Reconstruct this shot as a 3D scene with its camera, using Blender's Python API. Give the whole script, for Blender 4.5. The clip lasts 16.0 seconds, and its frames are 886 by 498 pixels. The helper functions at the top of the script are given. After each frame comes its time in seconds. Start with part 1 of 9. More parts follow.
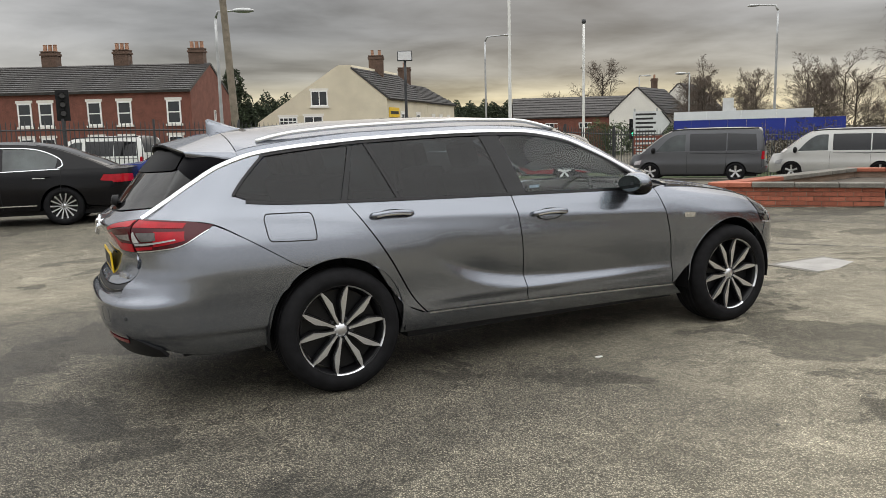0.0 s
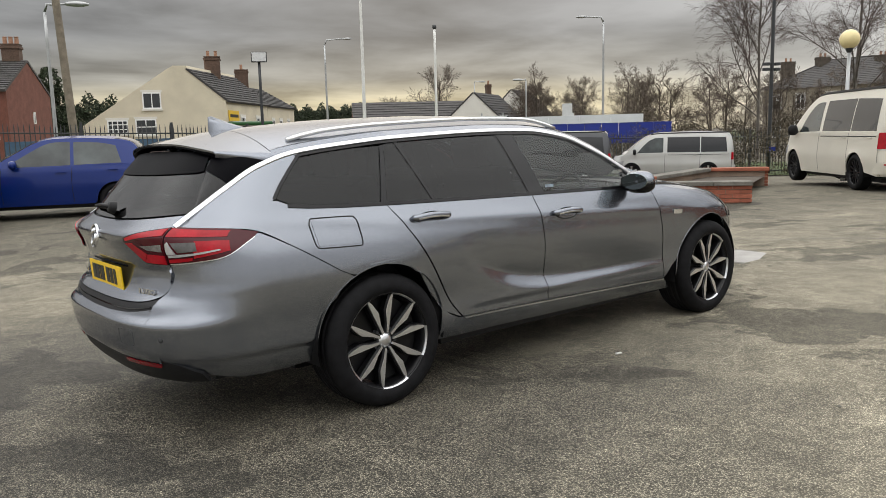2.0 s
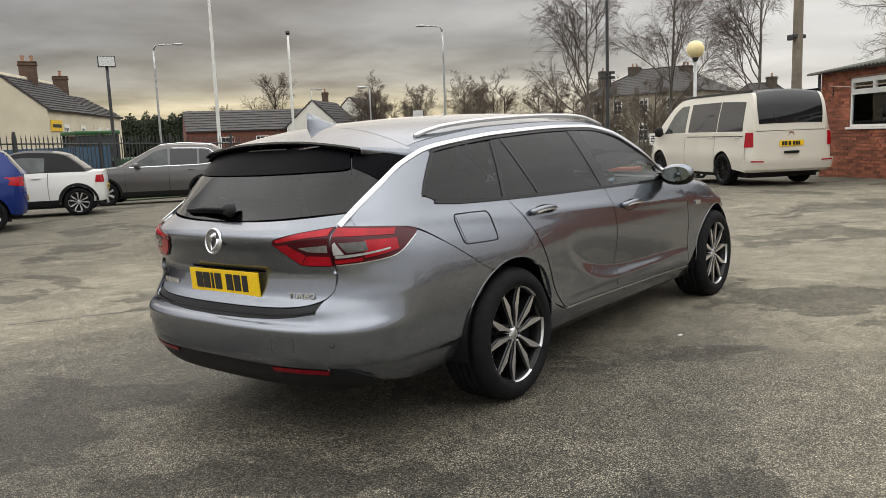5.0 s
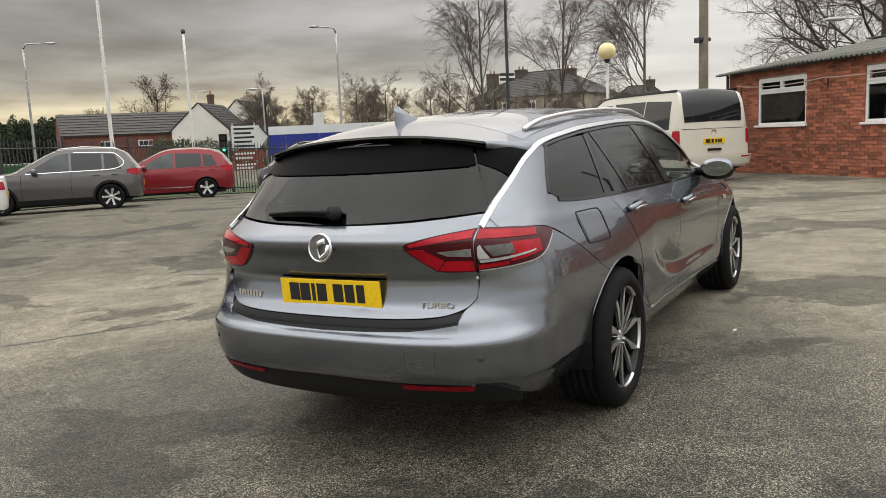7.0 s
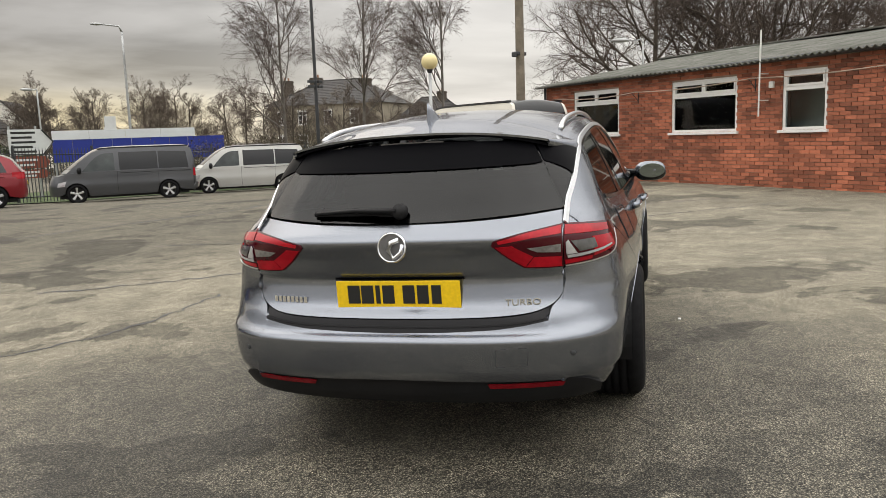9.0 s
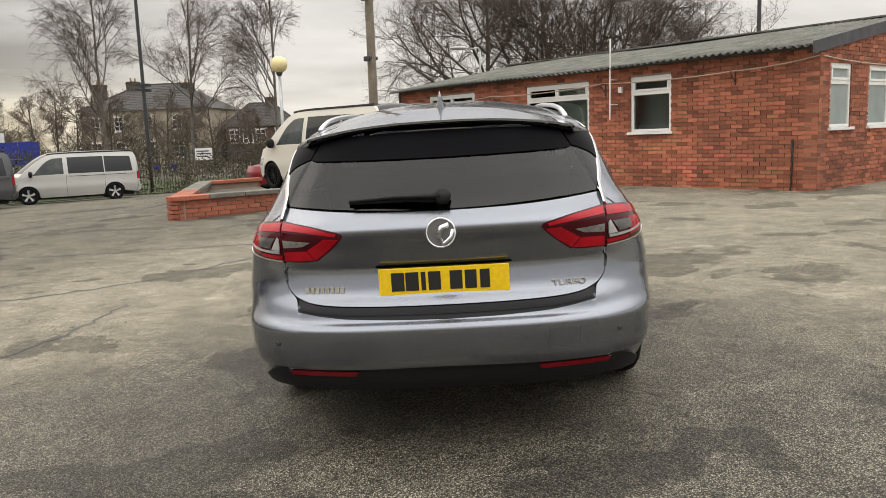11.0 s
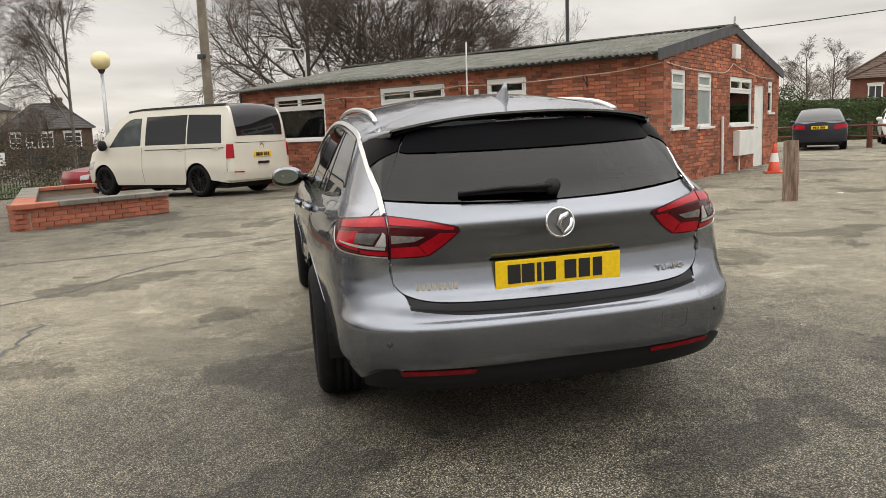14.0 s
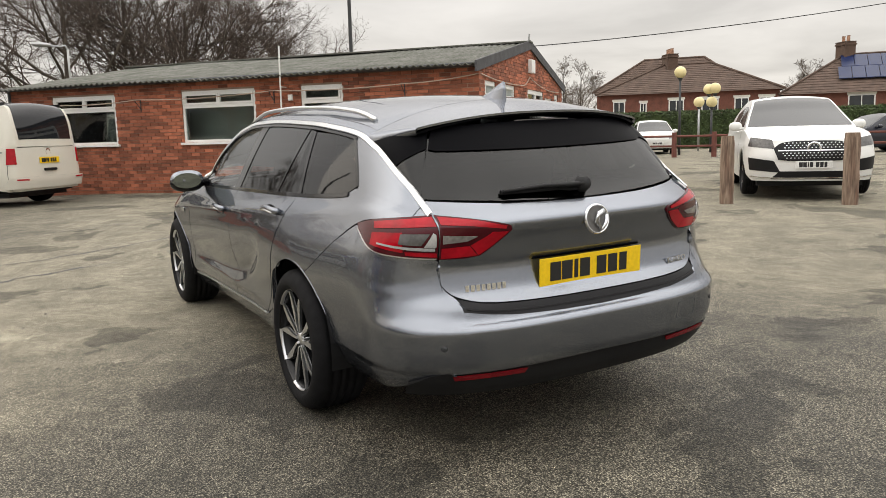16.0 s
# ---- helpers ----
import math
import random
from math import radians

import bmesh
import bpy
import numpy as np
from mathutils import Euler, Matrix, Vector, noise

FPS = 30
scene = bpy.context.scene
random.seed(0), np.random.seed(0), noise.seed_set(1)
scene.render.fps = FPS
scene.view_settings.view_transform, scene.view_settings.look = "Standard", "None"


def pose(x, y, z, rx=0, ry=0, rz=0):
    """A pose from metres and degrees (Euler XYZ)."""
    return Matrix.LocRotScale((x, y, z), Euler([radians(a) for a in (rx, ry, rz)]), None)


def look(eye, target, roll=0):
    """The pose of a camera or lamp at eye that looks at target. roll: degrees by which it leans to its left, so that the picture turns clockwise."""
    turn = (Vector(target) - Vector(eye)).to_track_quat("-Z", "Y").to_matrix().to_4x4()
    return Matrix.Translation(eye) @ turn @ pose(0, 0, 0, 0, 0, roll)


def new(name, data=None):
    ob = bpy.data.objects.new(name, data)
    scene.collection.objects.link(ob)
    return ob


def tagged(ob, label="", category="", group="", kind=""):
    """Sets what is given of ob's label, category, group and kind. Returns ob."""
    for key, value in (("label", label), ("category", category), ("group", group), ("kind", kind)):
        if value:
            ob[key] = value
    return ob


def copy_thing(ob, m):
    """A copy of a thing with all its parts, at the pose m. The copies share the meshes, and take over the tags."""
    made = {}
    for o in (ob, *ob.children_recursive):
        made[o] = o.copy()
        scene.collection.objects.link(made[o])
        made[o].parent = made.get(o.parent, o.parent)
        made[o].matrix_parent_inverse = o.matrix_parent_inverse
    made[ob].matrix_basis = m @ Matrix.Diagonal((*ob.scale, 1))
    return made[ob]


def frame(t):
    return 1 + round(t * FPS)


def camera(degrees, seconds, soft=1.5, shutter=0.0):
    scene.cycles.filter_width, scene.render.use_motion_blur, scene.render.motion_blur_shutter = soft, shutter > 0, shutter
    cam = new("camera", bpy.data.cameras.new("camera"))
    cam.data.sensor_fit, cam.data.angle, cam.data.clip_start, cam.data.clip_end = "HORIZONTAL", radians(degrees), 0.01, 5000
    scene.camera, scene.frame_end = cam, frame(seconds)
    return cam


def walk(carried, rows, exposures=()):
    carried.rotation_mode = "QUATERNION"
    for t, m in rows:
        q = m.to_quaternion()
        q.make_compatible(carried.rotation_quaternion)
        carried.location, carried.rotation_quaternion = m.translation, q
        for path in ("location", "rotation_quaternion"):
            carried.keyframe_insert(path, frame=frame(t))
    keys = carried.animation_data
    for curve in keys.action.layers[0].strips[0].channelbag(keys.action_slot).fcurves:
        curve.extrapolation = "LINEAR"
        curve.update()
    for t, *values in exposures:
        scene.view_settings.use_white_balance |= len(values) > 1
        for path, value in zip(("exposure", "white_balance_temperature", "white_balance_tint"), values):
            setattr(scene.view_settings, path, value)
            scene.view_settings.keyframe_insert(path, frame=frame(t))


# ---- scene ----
cam = camera(59.1, 16.0, soft=0.65)
PATH = [
    (0, (-0.121, 0.404, 1.337), (-0.108, 2.383, 1.044), -1.4),
    (0.5, (-0.382, 0.454, 1.341), (-0.342, 2.433, 1.05), -1.4),
    (1, (-0.685, 0.457, 1.345), (-0.517, 2.428, 1.054), -1.4),
    (1.5, (-0.952, 0.542, 1.325), (-0.615, 2.491, 1.033), -1.5),
    (2, (-1.192, 0.683, 1.331), (-0.759, 2.614, 1.039), -1.4),
    (2.5, (-1.473, 0.74, 1.329), (-0.971, 2.654, 1.04), -1.6),
    (3, (-1.746, 0.803, 1.35), (-1.162, 2.694, 1.061), -1.5),
    (3.5, (-1.968, 0.891, 1.318), (-1.334, 2.766, 1.029), -1.6),
    (3.7, (-2.063, 0.927, 1.313), (-1.387, 2.788, 1.024), -1.6),
    (5.8, (-2.922, 1.341, 1.307), (-2.042, 3.115, 1.024), -2.4),
    (6, (-3.017, 1.412, 1.305), (-2.125, 3.179, 1.022), -2.4),
    (6.5, (-3.241, 1.619, 1.321), (-2.264, 3.341, 1.035), -2.5),
    (7, (-3.364, 1.883, 1.311), (-2.273, 3.534, 1.021), -2.6),
    (7.5, (-3.516, 2.092, 1.318), (-2.315, 3.664, 1.029), -2.6),
    (8, (-3.766, 2.277, 1.313), (-2.439, 3.746, 1.027), -2.5),
    (10.3, (-4.542, 3.153, 1.261), (-2.898, 4.256, 0.973), -2.0),
    (10.5, (-4.584, 3.222, 1.238), (-2.912, 4.281, 0.952), -2.2),
    (11, (-4.685, 3.365, 1.245), (-2.945, 4.31, 0.959), -2.1),
    (11.5, (-4.878, 3.512, 1.264), (-3.085, 4.35, 0.981), -2.1),
    (12, (-5.006, 3.668, 1.289), (-3.173, 4.416, 1.002), -2.1),
    (12.5, (-5.047, 3.844, 1.271), (-3.2, 4.555, 0.981), -2.2),
    (13, (-5.059, 4.049, 1.269), (-3.202, 4.73, 0.976), -2.2),
    (13.5, (-5.067, 4.265, 1.239), (-3.188, 4.883, 0.944), -2.2),
    (14, (-5.059, 4.517, 1.233), (-3.142, 5.003, 0.938), -2.2),
    (14.5, (-5.017, 4.738, 1.214), (-3.066, 5.066, 0.919), -2.0),
    (15, (-5.026, 4.999, 1.228), (-3.055, 5.171, 0.935), -1.7),
    (15.5, (-5.097, 5.315, 1.239), (-3.118, 5.319, 0.949), -1.5),
    (16, (-5.092, 5.581, 1.222), (-3.116, 5.483, 0.931), -1.5),
]
walk(cam, [(t, look(eye, target, roll)) for t, eye, target, roll in PATH],
     [(0, 0.10, 6700, 10), (3.7, 0.10, 6750, 10), (7, 0.14, 6850, 10), (11, 0.22, 7000, 11), (16, 0.22, 7000, 11)])

# ---------- world, sun ----------
def make_world():
    w = bpy.data.worlds.new("sky")
    scene.world = w
    w.use_nodes = True
    nt = w.node_tree
    nt.nodes.clear()
    N, L = nt.nodes.new, nt.links.new
    out = N("ShaderNodeOutputWorld")
    sky = N("ShaderNodeTexSky")
    sky.sky_type = 'NISHITA'
    sky.sun_disc = False
    sky.sun_elevation = radians(28)
    sky.sun_rotation = radians(12)
    sky.dust_density = 1.5
    bg = N("ShaderNodeBackground")
    bg.inputs[1].default_value = 0.005
    L(sky.outputs[0], bg.inputs[0])
    # overcast cloud layer, stretched towards the horizon
    tc = N("ShaderNodeTexCoord")
    sep = N("ShaderNodeSeparateXYZ")
    L(tc.outputs["Generated"], sep.inputs[0])
    mx = N("ShaderNodeMath"); mx.operation = 'MAXIMUM'; mx.inputs[1].default_value = 0.0
    L(sep.outputs[2], mx.inputs[0])
    ad = N("ShaderNodeMath"); ad.operation = 'ADD'; ad.inputs[1].default_value = 0.10
    L(mx.outputs[0], ad.inputs[0])
    dx = N("ShaderNodeMath"); dx.operation = 'DIVIDE'
    dy = N("ShaderNodeMath"); dy.operation = 'DIVIDE'
    L(sep.outputs[0], dx.inputs[0]); L(ad.outputs[0], dx.inputs[1])
    L(sep.outputs[1], dy.inputs[0]); L(ad.outputs[0], dy.inputs[1])
    cmb = N("ShaderNodeCombineXYZ")
    L(dx.outputs[0], cmb.inputs[0]); L(dy.outputs[0], cmb.inputs[1])
    no = N("ShaderNodeTexNoise")
    no.inputs["Scale"].default_value = 0.85
    no.inputs["Detail"].default_value = 7
    no.inputs["Roughness"].default_value = 0.52
    no.inputs["Distortion"].default_value = 0.25
    L(cmb.outputs[0], no.inputs["Vector"])
    # brightness of the clouds by height: away from the sun, and towards the low sun in the north
    def ramp(stops):
        r = N("ShaderNodeValToRGB")
        e = r.color_ramp.elements
        e[0].position, e[0].color = stops[0][0], (*stops[0][1], 1)
        e[1].position, e[1].color = stops[-1][0], (*stops[-1][1], 1)
        for p, c in stops[1:-1]:
            e.new(p).color = (*c, 1)
        L(mx.outputs[0], r.inputs[0])
        return r.outputs[0]
    away = ramp(((0.0, (0.325, 0.323, 0.316)), (0.08, (0.315, 0.315, 0.312)), (0.2, (0.325, 0.328, 0.333)), (0.35, (0.43, 0.438, 0.45)), (0.6, (0.84, 0.855, 0.87)), (1.0, (1.02, 1.04, 1.06))))
    sunny = ramp(((0.0, (0.290, 0.262, 0.175)), (0.04, (0.258, 0.236, 0.168)), (0.07, (0.148, 0.148, 0.140)), (0.12, (0.094, 0.098, 0.104)), (0.35, (0.165, 0.169, 0.176)), (0.6, (0.42, 0.43, 0.44)), (1.0, (0.84, 0.86, 0.88))))
    gl = N("ShaderNodeVectorMath"); gl.operation = 'DOT_PRODUCT'
    gl.inputs[1].default_value = (0.05, 0.998, 0.0)
    L(tc.outputs["Generated"], gl.inputs[0])
    gr = N("ShaderNodeMapRange")
    gr.interpolation_type = 'SMOOTHSTEP'
    gr.inputs[1].default_value, gr.inputs[2].default_value = 0.68, 0.985
    L(gl.outputs["Value"], gr.inputs[0])
    sc2 = N("ShaderNodeMix"); sc2.data_type = 'RGBA'
    L(gr.outputs[0], sc2.inputs[0]); L(away, sc2.inputs[6]); L(sunny, sc2.inputs[7])
    # broken cloud towards the sun, an even layer away from it
    def contrast(lo, hi):
        r = N("ShaderNodeMapRange")
        r.inputs[1].default_value, r.inputs[2].default_value, r.inputs[3].default_value, r.inputs[4].default_value = 0.36, 0.66, lo, hi
        L(no.outputs["Fac"], r.inputs[0])
        return r.outputs[0]
    cr = N("ShaderNodeMix"); cr.data_type = 'FLOAT'
    L(gr.outputs[0], cr.inputs[0]); L(contrast(0.86, 1.14), cr.inputs[2]); L(contrast(0.58, 1.42), cr.inputs[3])
    mul = N("ShaderNodeVectorMath"); mul.operation = 'SCALE'
    L(sc2.outputs[2], mul.inputs[0]); L(cr.outputs[0], mul.inputs["Scale"])
    bg2 = N("ShaderNodeBackground")
    bg2.inputs[1].default_value = 2.0
    L(mul.outputs[0], bg2.inputs[0])
    mixs = N("ShaderNodeAddShader")
    L(bg.outputs[0], mixs.inputs[0]); L(bg2.outputs[0], mixs.inputs[1])
    L(mixs.outputs[0], out.inputs[0])


make_world()
sun = new("sun", bpy.data.lights.new("sun", 'SUN'))
sun.data.energy, sun.data.angle, sun.data.color = 0.45, radians(60), (1.0, 0.93, 0.82)
sun.matrix_world = look((0, 0, 30), (-12, -55, 0))

# ---------- materials ----------
def mat(name, col, rough=0.6, metal=0.0, var=0.15, scale=4.0, bump=0.1, bscale=80.0, coat=0.0, rand=0.0, island=0.0, fine=0.08, col2=None, dist=0.01, spec=0.5, stretch=0.0):
    m = bpy.data.materials.new(name)
    m.use_nodes = True
    nt = m.node_tree
    N, L = nt.nodes.new, nt.links.new
    b = nt.nodes["Principled BSDF"]
    b.inputs["Roughness"].default_value, b.inputs["Metallic"].default_value = rough, metal
    b.inputs["Coat Weight"].default_value, b.inputs["Coat Roughness"].default_value = coat, 0.03
    b.inputs["Specular IOR Level"].default_value = spec
    tc = N("ShaderNodeTexCoord")
    n1 = N("ShaderNodeTexNoise"); n1.inputs["Scale"].default_value, n1.inputs["Detail"].default_value = scale, 5
    n2 = N("ShaderNodeTexNoise"); n2.inputs["Scale"].default_value, n2.inputs["Detail"].default_value = bscale, 3
    co = tc.outputs["Object"]
    if stretch:
        st = N("ShaderNodeVectorMath"); st.operation = 'MULTIPLY'; st.inputs[1].default_value = (1, 1, stretch)
        L(co, st.inputs[0])
        co = st.outputs[0]
    L(co, n1.inputs["Vector"]); L(co, n2.inputs["Vector"])
    r = N("ShaderNodeMapRange"); r.inputs[1].default_value, r.inputs[2].default_value = 0.3, 0.7
    L(n1.outputs["Fac"], r.inputs[0])
    mix = N("ShaderNodeMix"); mix.data_type = 'RGBA'
    c = Vector(col)
    d = Vector(col2) if col2 else c * (1 + var)
    a = c if col2 else c * (1 - var)
    mix.inputs[6].default_value, mix.inputs[7].default_value = (*a, 1), (*d, 1)
    L(r.outputs[0], mix.inputs[0])
    r2 = N("ShaderNodeMapRange"); r2.inputs[1].default_value, r2.inputs[2].default_value, r2.inputs[3].default_value, r2.inputs[4].default_value = 0.3, 0.7, 1 - fine, 1 + fine
    L(n2.outputs["Fac"], r2.inputs[0])
    sc = N("ShaderNodeVectorMath"); sc.operation = 'SCALE'
    L(mix.outputs[2], sc.inputs[0]); L(r2.outputs[0], sc.inputs["Scale"])
    last = sc.outputs[0]
    if rand or island:
        src = N("ShaderNodeObjectInfo").outputs["Random"] if rand else N("ShaderNodeNewGeometry").outputs["Random Per Island"]
        k = rand or island
        r3 = N("ShaderNodeMapRange"); r3.inputs[3].default_value, r3.inputs[4].default_value = 1 - k, 1 + k
        L(src, r3.inputs[0])
        s2 = N("ShaderNodeVectorMath"); s2.operation = 'SCALE'
        L(last, s2.inputs[0]); L(r3.outputs[0], s2.inputs["Scale"])
        last = s2.outputs[0]
    L(last, b.inputs["Base Color"])
    if bump:
        bp = N("ShaderNodeBump"); bp.inputs["Strength"].default_value, bp.inputs["Distance"].default_value = bump, dist
        L(n2.outputs["Fac"], bp.inputs["Height"]); L(bp.outputs[0], b.inputs["Normal"])
    return m


def glass(name, tint, ior=1.45, rough=0.02):
    m = bpy.data.materials.new(name)
    m.use_nodes = True
    nt = m.node_tree
    nt.nodes.clear()
    N, L = nt.nodes.new, nt.links.new
    o = N("ShaderNodeOutputMaterial"); t = N("ShaderNodeBsdfTransparent"); g = N("ShaderNodeBsdfGlossy"); f = N("ShaderNodeFresnel"); x = N("ShaderNodeMixShader")
    t.inputs[0].default_value = (*tint, 1)
    g.inputs["Roughness"].default_value = rough
    f.inputs[0].default_value = ior
    L(f.outputs[0], x.inputs[0]); L(t.outputs[0], x.inputs[1]); L(g.outputs[0], x.inputs[2]); L(x.outputs[0], o.inputs[0])
    return m


def glow(name, col, k):
    m = bpy.data.materials.new(name)
    m.use_nodes = True
    b = m.node_tree.nodes["Principled BSDF"]
    b.inputs["Base Color"].default_value = (*col, 1)
    b.inputs["Emission Color"].default_value, b.inputs["Emission Strength"].default_value = (*col, 1), k
    return m


def paint(name, col, metal=0.0, rough=0.32, coat=0.55):
    return mat(name, col, rough=rough, metal=metal, var=0.04, scale=1.2, bump=0.015, bscale=900, coat=coat, fine=0.05, dist=0.002)


def asphalt():
    m = bpy.data.materials.new("asphalt")
    m.use_nodes = True
    nt = m.node_tree
    N, L = nt.nodes.new, nt.links.new
    b = nt.nodes["Principled BSDF"]
    tc = N("ShaderNodeTexCoord")

    def noise(scale, detail=6, rough=0.55, dist=0.0):
        n = N("ShaderNodeTexNoise")
        n.inputs["Scale"].default_value, n.inputs["Detail"].default_value, n.inputs["Roughness"].default_value, n.inputs["Distortion"].default_value = scale, detail, rough, dist
        L(tc.outputs["Object"], n.inputs["Vector"])
        return n.outputs["Fac"]

    def rng(x, a, c, lo, hi):
        r = N("ShaderNodeMapRange")
        for i, v in enumerate((a, c, lo, hi)):
            r.inputs[i + 1].default_value = v
        L(x, r.inputs[0])
        return r.outputs[0]

    def mul(x, y):
        k = N("ShaderNodeMath"); k.operation = 'MULTIPLY'
        L(x, k.inputs[0]); L(y, k.inputs[1])
        return k.outputs[0]
    # worn dark chippings and the car's shade painted in mid-yard, paler dry surface beyond, with ragged edges
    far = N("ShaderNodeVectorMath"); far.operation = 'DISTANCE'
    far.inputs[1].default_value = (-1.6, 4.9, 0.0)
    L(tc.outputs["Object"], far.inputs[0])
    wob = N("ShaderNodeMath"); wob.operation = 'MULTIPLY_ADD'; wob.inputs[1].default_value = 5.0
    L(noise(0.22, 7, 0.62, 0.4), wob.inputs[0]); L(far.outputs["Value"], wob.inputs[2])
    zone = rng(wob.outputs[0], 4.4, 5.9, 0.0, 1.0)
    broad = rng(noise(0.16, 5, 0.6, 0.6), 0.40, 0.62, 0.0, 1.0)
    blot = rng(noise(0.75, 8, 0.62, 0.3), 0.44, 0.58, 0.0, 1.0)
    damp = rng(noise(0.62, 9, 0.60, 0.35), 0.556, 0.566, 1.0, 0.55)      # sharp-edged damp marks
    pale = rng(noise(0.95, 8, 0.62, 0.3), 0.625, 0.650, 1.0, 1.36)       # pale worn marks
    stain = rng(noise(2.6, 6, 0.6, 0.5), 0.64, 0.70, 1.0, 0.75)
    stone = N("ShaderNodeTexVoronoi"); stone.inputs["Scale"].default_value = 140
    L(tc.outputs["Object"], stone.inputs["Vector"])
    s2 = N("ShaderNodeTexVoronoi"); s2.inputs["Scale"].default_value = 140
    L(tc.outputs["Object"], s2.inputs["Vector"])
    shade = N("ShaderNodeSeparateColor")
    L(s2.outputs["Color"], shade.inputs[0])
    chip = mul(rng(stone.outputs["Distance"], 0.0, 0.6, 1.75, 0.22), rng(shade.outputs[0], 0.0, 1.0, 0.22, 1.98))
    grit = N("ShaderNodeTexVoronoi"); grit.inputs["Scale"].default_value = 55
    L(tc.outputs["Object"], grit.inputs["Vector"])
    gcol = N("ShaderNodeSeparateColor")
    L(grit.outputs["Color"], gcol.inputs[0])
    speck = mul(rng(grit.outputs["Distance"], 0.12, 0.22, 1.0, 0.0), rng(gcol.outputs[1], 0.72, 0.74, 0.0, 1.0))
    chip = mul(chip, rng(speck, 0.0, 1.0, 1.0, 2.4))
    soft = N("ShaderNodeMix"); soft.data_type = 'FLOAT'
    L(rng(zone, 0, 1, 0.0, 0.35), soft.inputs[0]); L(chip, soft.inputs[2]); soft.inputs[3].default_value = 1.0
    mid = mul(rng(noise(11, 6, 0.75), 0.3, 0.7, 0.74, 1.26), rng(noise(2.2, 9, 0.72, 0.2), 0.32, 0.68, 0.70, 1.30))
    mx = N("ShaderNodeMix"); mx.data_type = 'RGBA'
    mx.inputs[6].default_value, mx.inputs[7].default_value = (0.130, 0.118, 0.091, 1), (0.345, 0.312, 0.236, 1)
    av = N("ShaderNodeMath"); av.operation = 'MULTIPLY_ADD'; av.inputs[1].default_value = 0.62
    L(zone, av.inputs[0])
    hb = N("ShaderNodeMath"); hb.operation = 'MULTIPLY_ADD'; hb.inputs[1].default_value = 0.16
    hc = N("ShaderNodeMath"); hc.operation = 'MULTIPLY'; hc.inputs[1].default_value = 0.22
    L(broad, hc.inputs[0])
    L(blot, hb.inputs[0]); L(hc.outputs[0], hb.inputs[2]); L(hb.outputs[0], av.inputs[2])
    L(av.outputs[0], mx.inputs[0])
    # darker colour in the back part of the yard
    pos = N("ShaderNodeSeparateXYZ")
    L(tc.outputs["Object"], pos.inputs[0])
    back = N("ShaderNodeMath"); back.operation = 'MULTIPLY_ADD'; back.inputs[1].default_value = 3.0
    L(noise(0.3, 6, 0.6, 0.3), back.inputs[0]); L(pos.outputs[1], back.inputs[2])
    back_tone = rng(back.outputs[0], 11.6, 13.2, 1.0, 0.58)
    damp = mul(damp, back_tone)
    sc = N("ShaderNodeVectorMath"); sc.operation = 'SCALE'
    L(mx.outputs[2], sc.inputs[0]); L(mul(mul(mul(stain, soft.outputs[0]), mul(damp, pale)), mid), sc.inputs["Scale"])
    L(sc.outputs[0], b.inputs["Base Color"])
    L(rng(av.outputs[0], 0, 1, 0.62, 0.95), b.inputs["Roughness"])
    b.inputs["Specular IOR Level"].default_value = 0.35
    bp = N("ShaderNodeBump"); bp.inputs["Strength"].default_value, bp.inputs["Distance"].default_value = 0.7, 0.007
    L(stone.outputs["Distance"], bp.inputs["Height"]); L(bp.outputs[0], b.inputs["Normal"])
    return m


